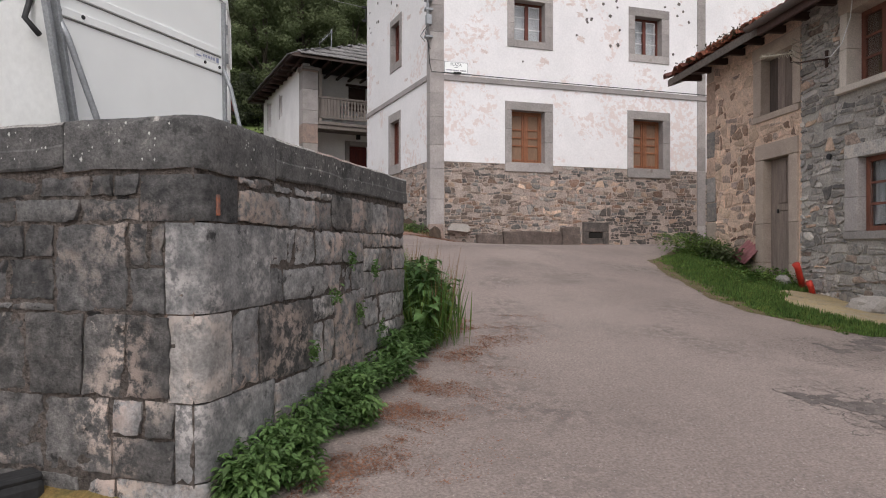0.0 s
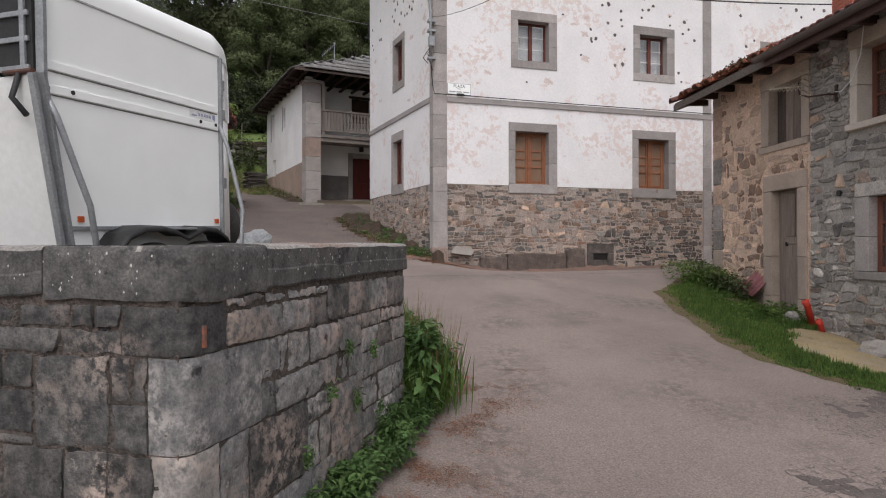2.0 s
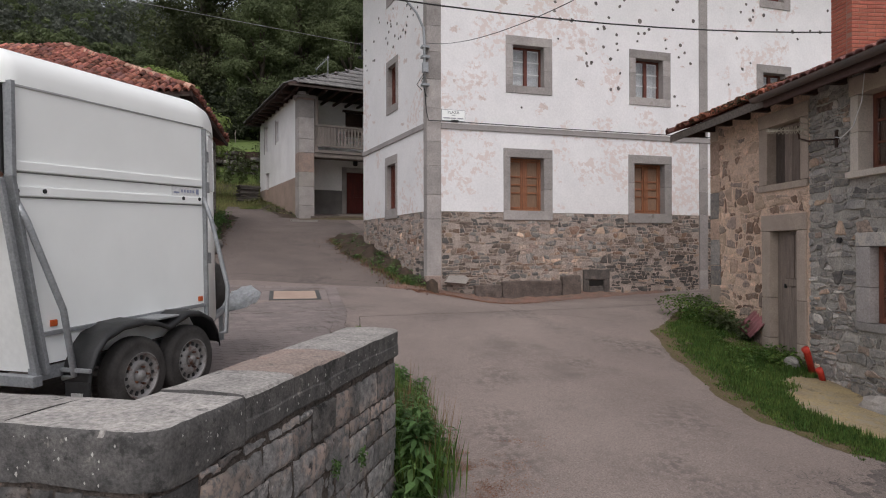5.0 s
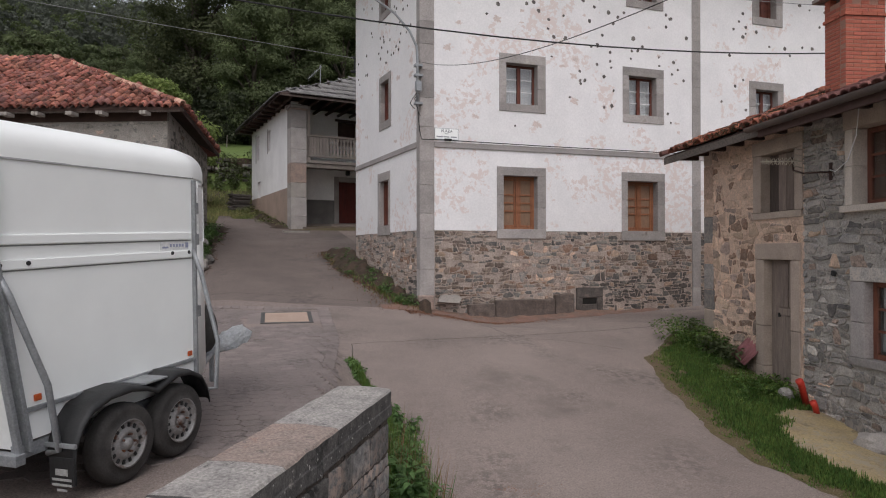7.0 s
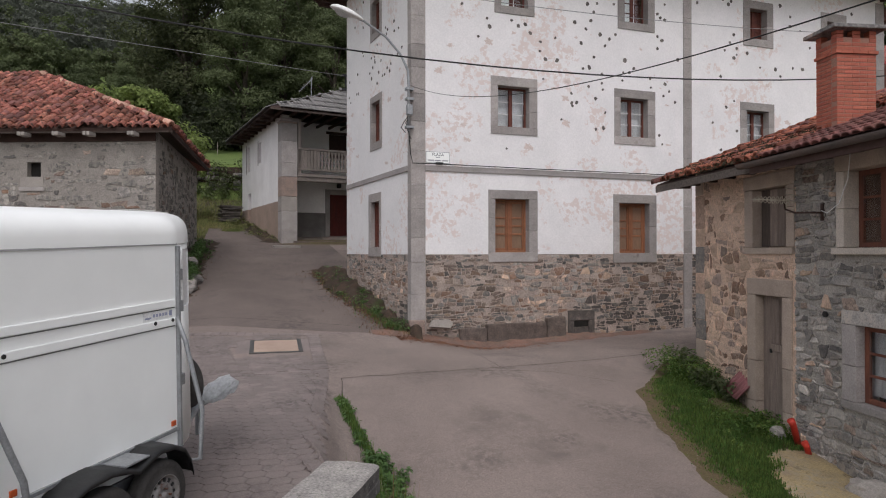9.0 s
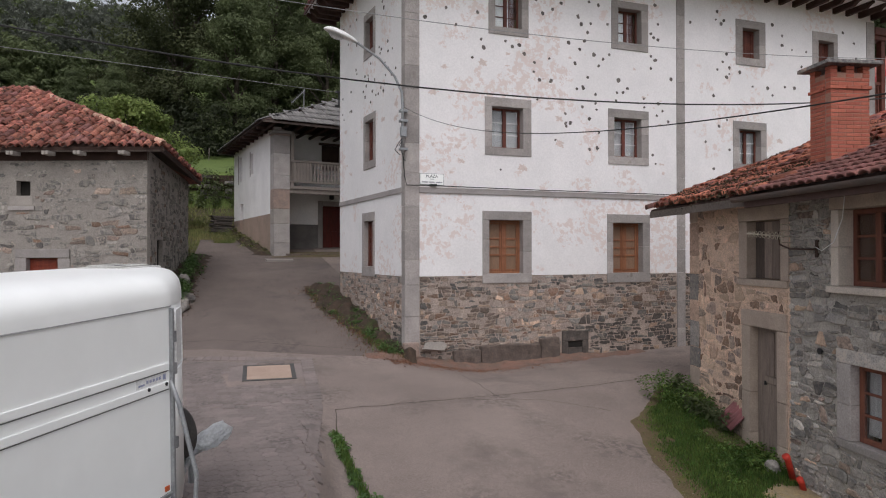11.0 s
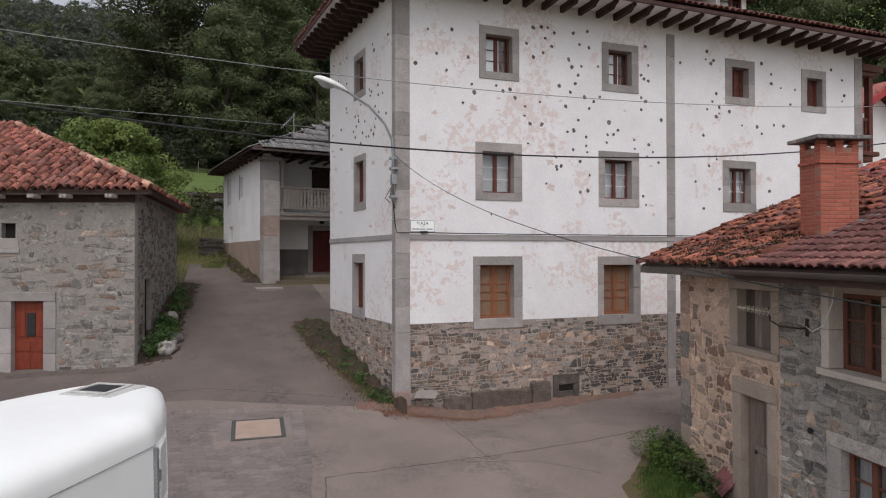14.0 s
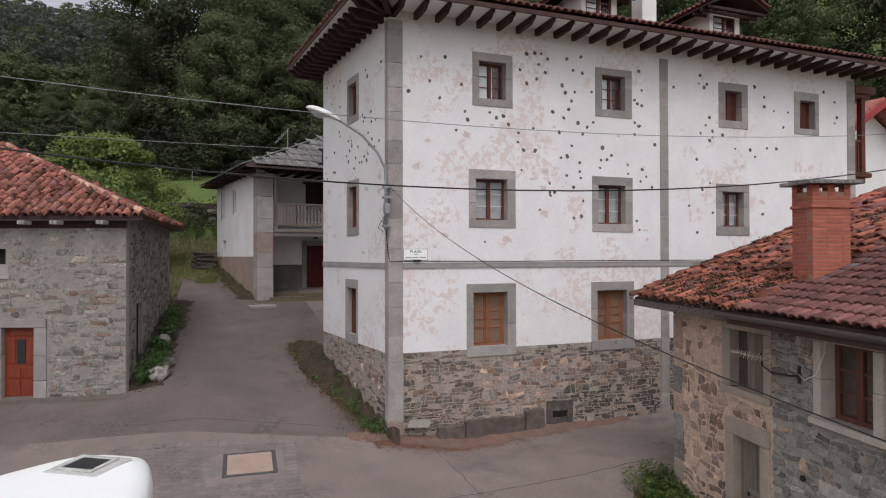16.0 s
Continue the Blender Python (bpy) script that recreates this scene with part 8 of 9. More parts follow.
part("floor", boxed(-0.04, 1.64, 0.031, TW - 0.031, 1.66, 1.74), WOOD_DARK, tr)
for z in (2.84, 3.0):
    part("belt_rib", boxed(-0.2, 1.63, -0.016, 0.0, z, z + 0.066, bevel=0.008), WHITE_GRP, tr)
    # thin grey line just below each rib
    part("belt_seam", boxed(-0.2, 1.63, -0.006, 0.0, z - 0.010, z - 0.003), material("grey_line", (0.22, 0.22, 0.22), (0.18, 0.18, 0.18), 4, 0.7, 0, 40), tr)
part("roof_trim", boxed(-0.225, 1.68, -0.008, 0.0, 3.541, 3.553), material("trim_grey", (0.42, 0.42, 0.42), (0.36, 0.36, 0.36), 4, 0.6, 0, 40), tr)
# moulded roof
rb = bmesh.new()
nu, nv = 40, 30
rows = []
for i in range(nu + 1):
    s = i / nu
    u = -0.245 + 3.065 * (1 - (1 - s) ** 1.4)
    hw = curve(((-1, 0.954),) + tuple((a, b + 0.012) for a, b in NOSE), u)
    g = 1.0 if u < 2.17 else math.sqrt(max(0.0, 1 - ((u - 2.17) / 0.66) ** 2.4))
    row = []
    for j in range(nv + 1):
        a = math.pi * j / nv
        cx = math.copysign(abs(math.cos(a)) ** 0.42, -math.cos(a))
        row.append(rb.verts.new((u, TW / 2 + cx * max(hw, 0.002), 3.55 + 0.302 * (abs(math.sin(a)) ** 0.62) * g)))
    rows.append(row)
for a, b in zip(rows, rows[1:]):
    for j in range(nv):
        rb.faces.new((a[j], b[j], b[j + 1], a[j + 1]))
rb.faces.new(rows[0])
bmesh.ops.remove_doubles(rb, verts=rb.verts, dist=0.0005)
bmesh.ops.recalc_face_normals(rb, faces=rb.faces)
part("roof", rb, WHITE_GRP, tr, "rounded white moulded roof", smooth=True)
# roof vent
GRIMY = material("grimy_white_panel", (0.55, 0.545, 0.52), (0.42, 0.41, 0.39), 7, 0.7, 0.3, 40, (0.17, 0.17, 0.16), -0.02, 14, grain=0.2)
vent = part("roof_vent", boxed(1.93, 2.41, 0.66, 1.24, 3.80, 3.858, bevel=0.012), GRIMY, tr, "grimy square roof vent with its lid off")
for a, b, c, d in ((1.99, 2.35, 0.76, 0.80), (1.99, 2.35, 1.13, 1.17), (1.99, 2.03, 0.80, 1.13), (2.31, 2.35, 0.80, 1.13)):
    part("vent_rim", boxed(a, b, c, d, 3.858, 3.876, bevel=0.006), GRIMY, vent)
# black sheet in the rim for the darkness down the hole
part("vent_hole", boxed(2.031, 2.309, 0.801, 1.129, 3.859, 3.866), BLACK, vent)
# frame
def bar(name, pts, r, mat=STEEL, parent=tr, label=""):
    return part(name, piped(pts, r, 8), mat, parent, label, smooth=True)
def flat_bar(name, p, q, w, d, mat=STEEL):
    p, q = Vector(p), Vector(q)
    m = Matrix.Translation(p) @ (q - p).to_track_quat("Z", "Y").to_matrix().to_4x4()
    return part(name, boxed(-w / 2, w / 2, -d / 2, d / 2, 0, (q - p).length, bevel=0.004), mat, tr, m=m)
for v in (-0.012, TW + 0.012):
    flat_bar("corner_post", (-0.23, v, 2.93), (-0.22, v, 3.565), 0.07, 0.03)
    flat_bar("corner_post", (-0.235, v, 2.97), (-0.03, v, 1.66), 0.07, 0.03)
    flat_bar("ramp_edge", (-0.305, v, 2.95), (-0.10, v, 1.66), 0.05, 0.03)
    flat_bar("front_post", (1.645, v, 1.7), (1.67, v, 3.53), 0.05, 0.025)
    flat_bar("sill_rail", (-0.04, v, 1.925), (1.64, v, 1.925), 0.025, 0.03)
    flat_bar("chassis_rail", (-0.1, v + (0.04 if v < 1 else -0.04), 1.66), (1.75, v + (0.04 if v < 1 else -0.04), 1.66), 0.06, 0.09)
    sg = -0.1 if v < 1 else 0.1
    bar("ramp_guard", [(-0.21, v, 2.83), (-0.17, v + sg * 0.5, 2.68), (0.035, v + sg, 2.08), (0.105, v + sg, 1.62), (0.11, v, 1.6)], 0.022)
    bar("front_guard", [(1.645, v, 2.905), (1.65, v + sg * 0.8, 2.7), (1.685, v + sg * 2.1, 2.09), (1.62, v + sg * 2.3, 1.68), (1.55, v + sg * 0.3, 1.66)], 0.02)
bm = bmesh.new()
prism(bm, [(-0.275, 2.95), (-0.24, 2.95), (-0.05, 1.68), (-0.09, 1.68)], 0.02, TW - 0.02)
# panel white lowered in the colour because the sun over-brightens this face
part("ramp", bm, material("dimmed_white_panel", (0.72, 0.725, 0.71), (0.64, 0.64, 0.62), 1.5, 0.5, 0, 20, (0.52, 0.51, 0.48), -0.04, 3, grain=0.05), tr, "white loading ramp, folded up, its colour dimmed against the sun")
flat_bar("ramp_beam", (-0.12, -0.05, 1.63), (-0.12, TW + 0.05, 1.63), 0.07, 0.07)
upd = part("upper_gate", boxed(-0.255, -0.225, 0.03, TW - 0.03, 2.98, 3.54), BLACK, tr, "dark upper tail gate with metal bars")
for z in (3.0, 3.19, 3.36, 3.52):
    part("gate_bar", boxed(-0.275, -0.256, 0.05, TW - 0.05, z - 0.018, z + 0.018, bevel=0.005), STEEL, upd)
for v in (0.1, 0.55, 1.0, 1.45):
    part("gate_bar", boxed(-0.277, -0.254, v - 0.02, v + 0.02, 2.99, 3.535, bevel=0.005), STEEL, upd)
RUST = material("rusty_steel", (0.14, 0.06, 0.035), (0.08, 0.05, 0.045), 9, 0.9, 0.5, 60)
part("latch", piped([(-0.285, 0.0, 2.97), (-0.285, 0.25, 2.97)], 0.018, 8), RUST, tr)
bar("latch_strap", [(-0.285, 0.12, 2.96), (-0.31, 0.16, 2.8), (-0.29, 0.06, 2.68)], 0.02, BLACK)
bolt = finish(piped([(0, -0.02, 0), (0, 0.0, 0)], 0.016, 10), "bolt", BLACK)
for u, z in ((-0.193, 2.872), (0.007, 2.878), (1.374, 2.888), (1.588, 2.888)):
    part("bolt", bolt, None, tr, m=Matrix.Translation((u, -0.002, z)))
for k in range(7):
    z = 1.8 + k * 0.28
    u = -0.225 if z > 2.95 else -0.03 - 0.205 * (z - 1.66) / 1.31
    part("rivet", bolt, None, tr, m=Matrix.Translation((u, -0.02, z)) @ Matrix.Diagonal((0.6, 1, 0.6, 1)))
ORANGE = material("amber_reflector", (0.55, 0.11, 0.03), (0.45, 0.09, 0.03), 8, 0.3, 0.1, 60)
for u, z in ((0.05, 1.99), (1.58, 1.985)):
    part("reflector", boxed(u - 0.025, u + 0.025, -0.016, -0.001, z - 0.022, z + 0.022, bevel=0.004), ORANGE, tr)
st_ = part("sticker", boxed(1.25, 1.6, -0.0035, -0.0005, 2.915, 2.985), SIGN, tr, "small maker sticker, unreadable")
BLUE = material("sticker_ink", (0.30, 0.33, 0.46), (0.34, 0.36, 0.48), 5, 0.6, 0, 40)
for k in range(5):
    part("sticker_bar", boxed(1.36 + k * 0.038, 1.385 + k * 0.038, -0.005, -0.003, 2.94, 2.965), BLUE, st_)
part("sticker_bar", boxed(1.27, 1.34, -0.005, -0.003, 2.93, 2.945), BLUE, st_)
part("sticker_bar", boxed(1.56, 1.595, -0.005, -0.003, 2.93, 2.975), BLUE, st_)
# wheels
def wheel(u, v, z, face=-1, r=0.294, parent=tr, m=None):
    prof = [(0.17, 0.0), (0.19, 0.016), (0.23, 0.02), (0.265, 0.012), (r - 0.006, 0.035), (r, 0.055), (r, 0.12), (r - 0.006, 0.14), (0.262, 0.165), (0.2, 0.16), (0.17, 0.15)]
    bm = bmesh.new()
    lathe(bm, prof, 40)
    bmesh.ops.recalc_face_normals(bm, faces=bm.faces)
    mm = m if m is not None else Matrix.Translation((u, v, z))
    w = part("wheel", bm, RUBBER, parent, "worn tyre on a rusty steel rim", m=mm, smooth=True)
    bm = bmesh.new()
    lathe(bm, [(0.172, 0.003), (0.178, -0.004), (0.165, 0.004), (0.15, 0.035), (0.118, 0.03), (0.105, 0.012), (0.075, 0.006), (0.06, 0.03), (0.045, 0.03), (0.04, 0.0), (0.001, -0.004)], 40)
    bmesh.ops.recalc_face_normals(bm, faces=bm.faces)
    part("rim", bm, RIM, w, smooth=True)
    slot = boxed(-0.011, 0.011, -0.002, 0.012, -0.016, 0.016, bevel=0.004)
    sm = finish(slot, "rim_slot", BLACK)
    for k in range(14):
        a = 2 * math.pi * k / 14
        part("rim_slot", sm, None, w, m=Matrix.Translation((0.134 * math.cos(a), 0.024, 0.134 * math.sin(a))) @ Matrix.Rotation(-a + math.pi / 2, 4, "Y"))
    nut = finish(piped([(0, -0.012, 0), (0, 0.02, 0)], 0.009, 6), "wheel_nut", RUST)
    for k in range(5):
        a = 2 * math.pi * k / 5
        part("wheel_nut", nut, None, w, m=Matrix.Translation((0.066 * math.cos(a), 0.006, 0.066 * math.sin(a))))
    return w
for u in (0.603, 1.186):
    wheel(u, -0.225, 1.515)
    wheel(u, TW + 0.06, 1.515)
part("axle", piped([(0.61, -0.1, 1.515), (0.61, TW + 0.1, 1.515)], 0.03, 8), STEEL, tr)
part("axle", piped([(1.185, -0.1, 1.515), (1.185, TW + 0.1, 1.515)], 0.03, 8), STEEL, tr)
# mudguards
def mudguard(v0, v1):
    bm = bmesh.new()
    pts = [(0.10, 1.56), (0.12, 1.68), (0.17, 1.79), (0.26, 1.88), (0.42, 1.935), (0.62, 1.94), (0.78, 1.905), (0.89, 1.86), (1.0, 1.90), (1.12, 1.935), (1.28, 1.92), (1.42, 1.85), (1.49, 1.74), (1.52, 1.62)]
    rows = []
    for (u, z), nx in zip(pts, range(len(pts))):
        rows.append([bm.verts.new((u, v0, z - 0.045)), bm.verts.new((u, v0 - 0.0, z - 0.015)), bm.verts.new((u, v0 + 0.03, z)), bm.verts.new((u, v1, z + 0.01))])
    for a, b in zip(rows, rows[1:]):
        for j in range(3):
            bm.faces.new((a[j], b[j], b[j + 1], a[j + 1]))
    bmesh.ops.recalc_face_normals(bm, faces=bm.faces)
    ob = part("mudguard", bm, BLACK, tr, "black moulded twin mudguard", smooth=True)
    so = ob.modifiers.new("thick", "SOLIDIFY")
    so.thickness = 0.012
    return ob
mg = mudguard(-0.25, -0.01)
mudguard(TW + 0.01, TW + 0.25)
part("tread_plate", boxed(0.76, 1.01, -0.24, -0.02, 1.91, 1.925, bevel=0.004), STEEL, mg, "bright chequer step plate")
part("mud_flap", boxed(0.10, 0.12, -0.24, -0.03, 1.39, 1.58, bevel=0.004), BLACK, tr, "black rubber mud flap with worn white lettering")
for k, (a, b) in enumerate(((1.48, 0.1), (1.43, 0.16), (1.395, 0.16), (1.36, 0.08))):
    part("flap_bar", boxed(0.096, 0.0995, -0.135 - b / 2, -0.135 + b / 2, a - (0.022 if k == 0 else 0.008), a + (0.022 if k == 0 else 0.008)), material("faded_white", (0.35, 0.35, 0.34), (0.28, 0.28, 0.27), 20, 0.9, 0, 60), tr)
flat_bar("flap_bracket", (0.1, -0.26, 1.66), (0.1, 0.0, 1.66), 0.02, 0.03)
# spare wheel and drawbar at the front
wheel(0, 0, 0, m=Matrix.Translation((3.06, 0.93, 1.96)) @ Matrix.Rotation(radians(70), 4, "Z"))
part("drawbar", piped([(2.3, TW / 2, 1.63), (3.6, TW / 2, 1.66)], 0.045, 8), STEEL, tr)
for v in (0.15, TW - 0.15):
    part("drawbar_arm", piped([(1.66, v, 1.63), (3.2, TW / 2, 1.64)], 0.035, 8), STEEL, tr)
part("jockey_leg", piped([(3.3, TW / 2 + 0.08, 1.75), (3.3, TW / 2 + 0.08, 1.27)], 0.03, 8), STEEL, tr)
for k, (u, z) in enumerate(((1.66, 3.28), (1.66, 3.0), (1.66, 2.35))):
    part("hinge", boxed(u + 0.02, u + 0.06, -0.03, 0.02, z - 0.05, z + 0.05, bevel=0.006), STEEL, tr)
dm_ = Matrix.Translation((1.66, 0.0, 0)) @ Matrix.Rotation(math.atan2(0.22, 0.29) - 0.15, 4, "Z")
part("front_window", boxed(0.1, 0.42, -0.035, -0.012, 2.98, 3.5, bevel=0.03), SIGN, tr, "pale moulded window panel", m=dm_)
bg = bmesh.new()
bmesh.ops.create_icosphere(bg, subdivisions=3, radius=1.0)
for v in bg.verts:
    v.co = Vector((v.co.x * 0.26, v.co.y * 0.12, v.co.z * 0.12)) * (1 + 0.35 * noise.noise(v.co * 2.6)) + Vector((0.1 * abs(v.co.z), 0, 0.03 * noise.noise(v.co * 6)))
BAG = material("cloudy_polythene", (0.80, 0.82, 0.83), (0.66, 0.68, 0.69), 9, 0.2, 0.5, 30, leafy=0.45)
BAG.node_tree.nodes["Principled BSDF"].inputs["Transmission Weight"].default_value = 0.35
bag = tagged(new("plastic_bag", finish(bg, "plastic_bag", BAG)), "clear crumpled plastic wrapped round the drawbar hitch", "plastic bag")
bag.matrix_world = TF @ Matrix.Translation((3.45, TW / 2 - 0.06, 1.74)) @ pose(0, 0, 0, 0, -18, -25)

# ---- street lamp on the corner of the white house ----
lamp = thing("street_lamp", Matrix(), "grey curved wall bracket with a sodium street lantern", "street lamp")
part("bracket_pole", piped([(4.42, 15.62, 6.55), (4.43, 15.62, 7.7), (4.40, 15.6, 8.05), (4.22, 15.6, 8.42), (3.84, 15.6, 8.82), (3.3, 15.58, 9.13), (3.0, 15.56, 9.22)], [0.035, 0.035, 0.033, 0.03, 0.03, 0.028, 0.028], 10), STEEL, lamp, smooth=True)
for z in (6.65, 7.35, 7.6):
    part("clamp", boxed(4.36, 4.56, 15.585, 15.75, z - 0.03, z + 0.03, bevel=0.006), STEEL, lamp)
lm = bmesh.new()
bmesh.ops.create_uvsphere(lm, u_segments=20, v_segments=12, radius=1.0)
for v in lm.verts:
    t = (v.co.x + 1) / 2
    v.co = Vector((v.co.x * 0.42, v.co.y * (0.11 + 0.06 * (1 - t)), v.co.z * (0.09 + 0.06 * (1 - t)) if v.co.z > 0 else v.co.z * 0.04))
lm_m = Matrix.Translation((2.88, 15.55, 9.26)) @ pose(0, 0, 0, 0, 17, 0)
head = part("lantern", lm, SIGN, lamp, "pale grey lantern head", m=lm_m, smooth=True)
lg = bmesh.new()
bmesh.ops.create_uvsphere(lg, u_segments=16, v_segments=10, radius=1.0)
for v in lg.verts:
    v.co = Vector((v.co.x * 0.2 - 0.1, v.co.y * 0.1, min(0.0, v.co.z) * 0.12 - 0.015))
part("lens", lg, POLY, lamp, "clear lantern bowl", m=lm_m, smooth=True)
part("junction_box", boxed(4.38, 4.52, 15.56, 15.7, 6.95, 7.2, bevel=0.01), STEEL, lamp)
for k, (a, b) in enumerate((((4.4, 15.6, 6.9), (4.2, 15.5, 6.6)), ((4.45, 15.6, 6.9), (4.5, 15.72, 6.4)))):
    part("loose_wire", piped([a, (a[0] - 0.1, a[1], 6.75), b, (b[0] + 0.15, b[1] + 0.1, b[2] - 0.1)], 0.01, 6), CABLE, lamp)

# overhead cables
def cable(a, b, sag, r, label, mat=CABLE):
    a, b = Vector(a), Vector(b)
    n = 40
    pts = [a.lerp(b, k / n) - Vector((0, 0, sag * 4 * (k / n) * (1 - k / n))) for k in range(n + 1)]
    return tagged(new("overhead_cable", finish(piped(pts, r, 6), "overhead_cable", mat)), label, "cable", "overhead cables")
GREYCAB = material("grey_cable", (0.22, 0.22, 0.22), (0.28, 0.28, 0.28), 5, 0.6, 0, 40)
cable((-20, 12.05, 11.05), (30, 12.05, 11.17), 3.89, 0.015, "thick black cable strung across the lane and the white front")
cable((4.45, 15.58, 7.68), (3.15, -4.38, 4.85), 1.03, 0.005, "thin dark cable running down over the road")
cable((-20, 11.8, 10.88), (30, 11.8, 11.07), 2.57, 0.007, "thin grey wire strung high over the lane", GREYCAB)
cable((3.87, 21.25, 9.35), (-24, 6.4, 7.2), 0.12, 0.008, "thin grey wire from the wall bracket over the yard", GREYCAB)
cab = thing("cable", Matrix(), "black cable clipped along the string course", "cable")
part("strand", piped([(4.4, 15.6, 6.9), (4.5, 15.7, 6.0), (4.55, 15.68, 5.77), (5.2, 15.7, 5.78), (8.0, 15.7, 5.765), (12.6, 15.7, 5.77), (20.5, 15.7, 5.76)], 0.012, 6), CABLE, cab)
part("splice", boxed(5.15, 5.35, 15.66, 15.72, 5.76, 5.82, bevel=0.02), CABLE, cab)
for z in (8.9, 9.36):
    part("insulator", boxed(3.72, 3.9, 21.2, 21.26, z - 0.04, z + 0.04, bevel=0.015), BLACK, cab)
part("insulator_bar", boxed(3.83, 3.87, 21.21, 21.25, 8.86, 9.4), BLACK, cab)

# ---- small things by the stone house ----
Rp = lambda u, v, z: RF @ Vector((u, v, z))
tin = bmesh.new()
n = 28
rows = []
for k in range(n + 1):
    x = -0.2 + 0.4 * k / n
    y = 0.018 * math.sin(k * 2 * math.pi / 5.6)
    rows.append([tin.verts.new((x, y, z)) for z in (0, 0.5)])
for a, b in zip(rows, rows[1:]):
    tin.faces.new((a[0], b[0], b[1], a[1]))
tin_ob = tagged(new("tin_sheet", finish(tin, "tin_sheet", material("maroon_sheet", (0.24, 0.095, 0.10), (0.18, 0.08, 0.08), 5, 0.7, 0.2, 50), True)), "offcut of maroon corrugated sheet leaning in the grass", "metal sheet")
so = tin_ob.modifiers.new("thick", "SOLIDIFY")
so.thickness = 0.004
p = Vector((8.74, 9.66, 0))
tin_ob.matrix_world = Matrix.Translation((p.x, p.y, ground(p.x, p.y) + 0.2)) @ RF.to_3x3().to_4x4() @ pose(0, 0, 0, -38, 22, 8)
p = Rp(3.28, -0.12, 0)
for u, v, h, r in ((3.3, -0.1, 0.5, 0.05), (3.55, -0.12, 0.24, 0.045)):
    q = Rp(u, v, 0)
    z0 = ground(q.x, q.y)
    pb = bmesh.new()
    tube(pb, [(0, 0, 0), (0.0, 0.0, h - 0.08), (-0.02, 0, h)], [r, r, r * 1.15], 14)
    ob = tagged(new("plastic_pipe", finish(pb, "plastic_pipe", RED, True)), "bright red plastic pipe leaning against the wall foot", "pipe", "red pipes")
    ob.matrix_world = Matrix.Translation((q.x, q.y, z0)) @ pose(0, 0, 0, 4, -22, 0)
def boulder(name, label, loc, size, mat, seed):
    bm = bmesh.new()
    bmesh.ops.create_icosphere(bm, subdivisions=3, radius=1.0)
    for v in bm.verts:
        k = 1 + 0.3 * noise.noise(v.co * 1.7 + Vector((seed, 0, 0))) + 0.08 * noise.noise(v.co * 5 + Vector((0, seed, 0)))
        v.co = Vector((v.co.x * size[0], v.co.y * size[1], v.co.z * size[2])) * k
    ob = tagged(new(name, finish(bm, name, mat)), label, "stone")
    ob.matrix_world = pose(*loc, 0, 0, seed * 40)
q = Rp(3.0, -0.25, 0)
boulder("rock", "pale broken stone lying in the grass by the door", (q.x, q.y, ground(q.x, q.y) + 0.08), (0.13, 0.1, 0.12), PALE, 3)
boulder("rock", "squared pale stone standing by the puddle", (8.15, 6.55, ground(8.15, 6.55) + 0.1), (0.2, 0.3, 0.16), CONCRETE, 5)
boulder("rock", "grey boulder at the foot of the old stone house", (-0.95, 20.75, ground(-0.95, 20.75) + 0.12), (0.36, 0.28, 0.26), STONE_OLD, 2)
boulder("rock", "mossy boulder among weeds by the old stone house", (-0.8, 21.5, ground(-0.8, 21.5) + 0.1), (0.24, 0.26, 0.22), STONE_DARK, 7)
boulder("rock", "pale boulder among weeds by the old stone house", (-0.95, 23.0, ground(-0.95, 23.0) + 0.3), (0.2, 0.2, 0.24), STONE_OLD, 8)
# yellowish clay puddle on the apron
ap = bmesh.new()
cx, cy = 7.9, 6.8
ring = []
for j in range(40):
    a = 2 * math.pi * j / 40
    rr_ = 1 + 0.2 * noise.noise(Vector((math.cos(a) * 1.4, math.sin(a) * 1.4, 7))) + 0.12 * noise.noise(Vector((math.cos(a) * 4, math.sin(a) * 4, 3)))
    x, y = cx + math.cos(a) * 0.85 * rr_ + math.sin(a) * 0.35, cy + math.sin(a) * 1.4 * rr_
    ring.append((x, y))
rings = []
for f, h in ((1.0, 0.02), (0.8, 0.054), (0.5, 0.056), (0.2, 0.058)):
    rings.append([ap.verts.new((cx + (x - cx) * f, cy + (y - cy) * f, ground(cx + (x - cx) * f, cy + (y - cy) * f) + h)) for x, y in ring])
for p_, q_ in zip(rings, rings[1:]):
    for j in range(40):
        k = (j + 1) % 40
        ap.faces.new((p_[j], p_[k], q_[k], q_[j]))
ap.faces.new(rings[-1])
CLAY = material("ochre_clay", (0.37, 0.285, 0.15), (0.27, 0.21, 0.125), 2.2, 0.75, 0.6, 40, (0.24, 0.19, 0.135), 0.05, 1.8, c4=(0.17, 0.135, 0.075), spots4=0.0, scale4=4, grain=0.3, c5=(0.30, 0.255, 0.19), spots5=0.1, scale5=1.2, fine5=9)
tagged(new("clay_apron", finish(ap, "clay_apron", CLAY, True)), "ochre clay washed over the concrete apron", "apron", kind="structure")
RUSTY_MOSS = material("rusty_moss", (0.17, 0.105, 0.035), (0.11, 0.085, 0.03), 8, 0.95, 0.9, 45, (0.09, 0.08, 0.07), 0.04, 5.0, grain=0.4)
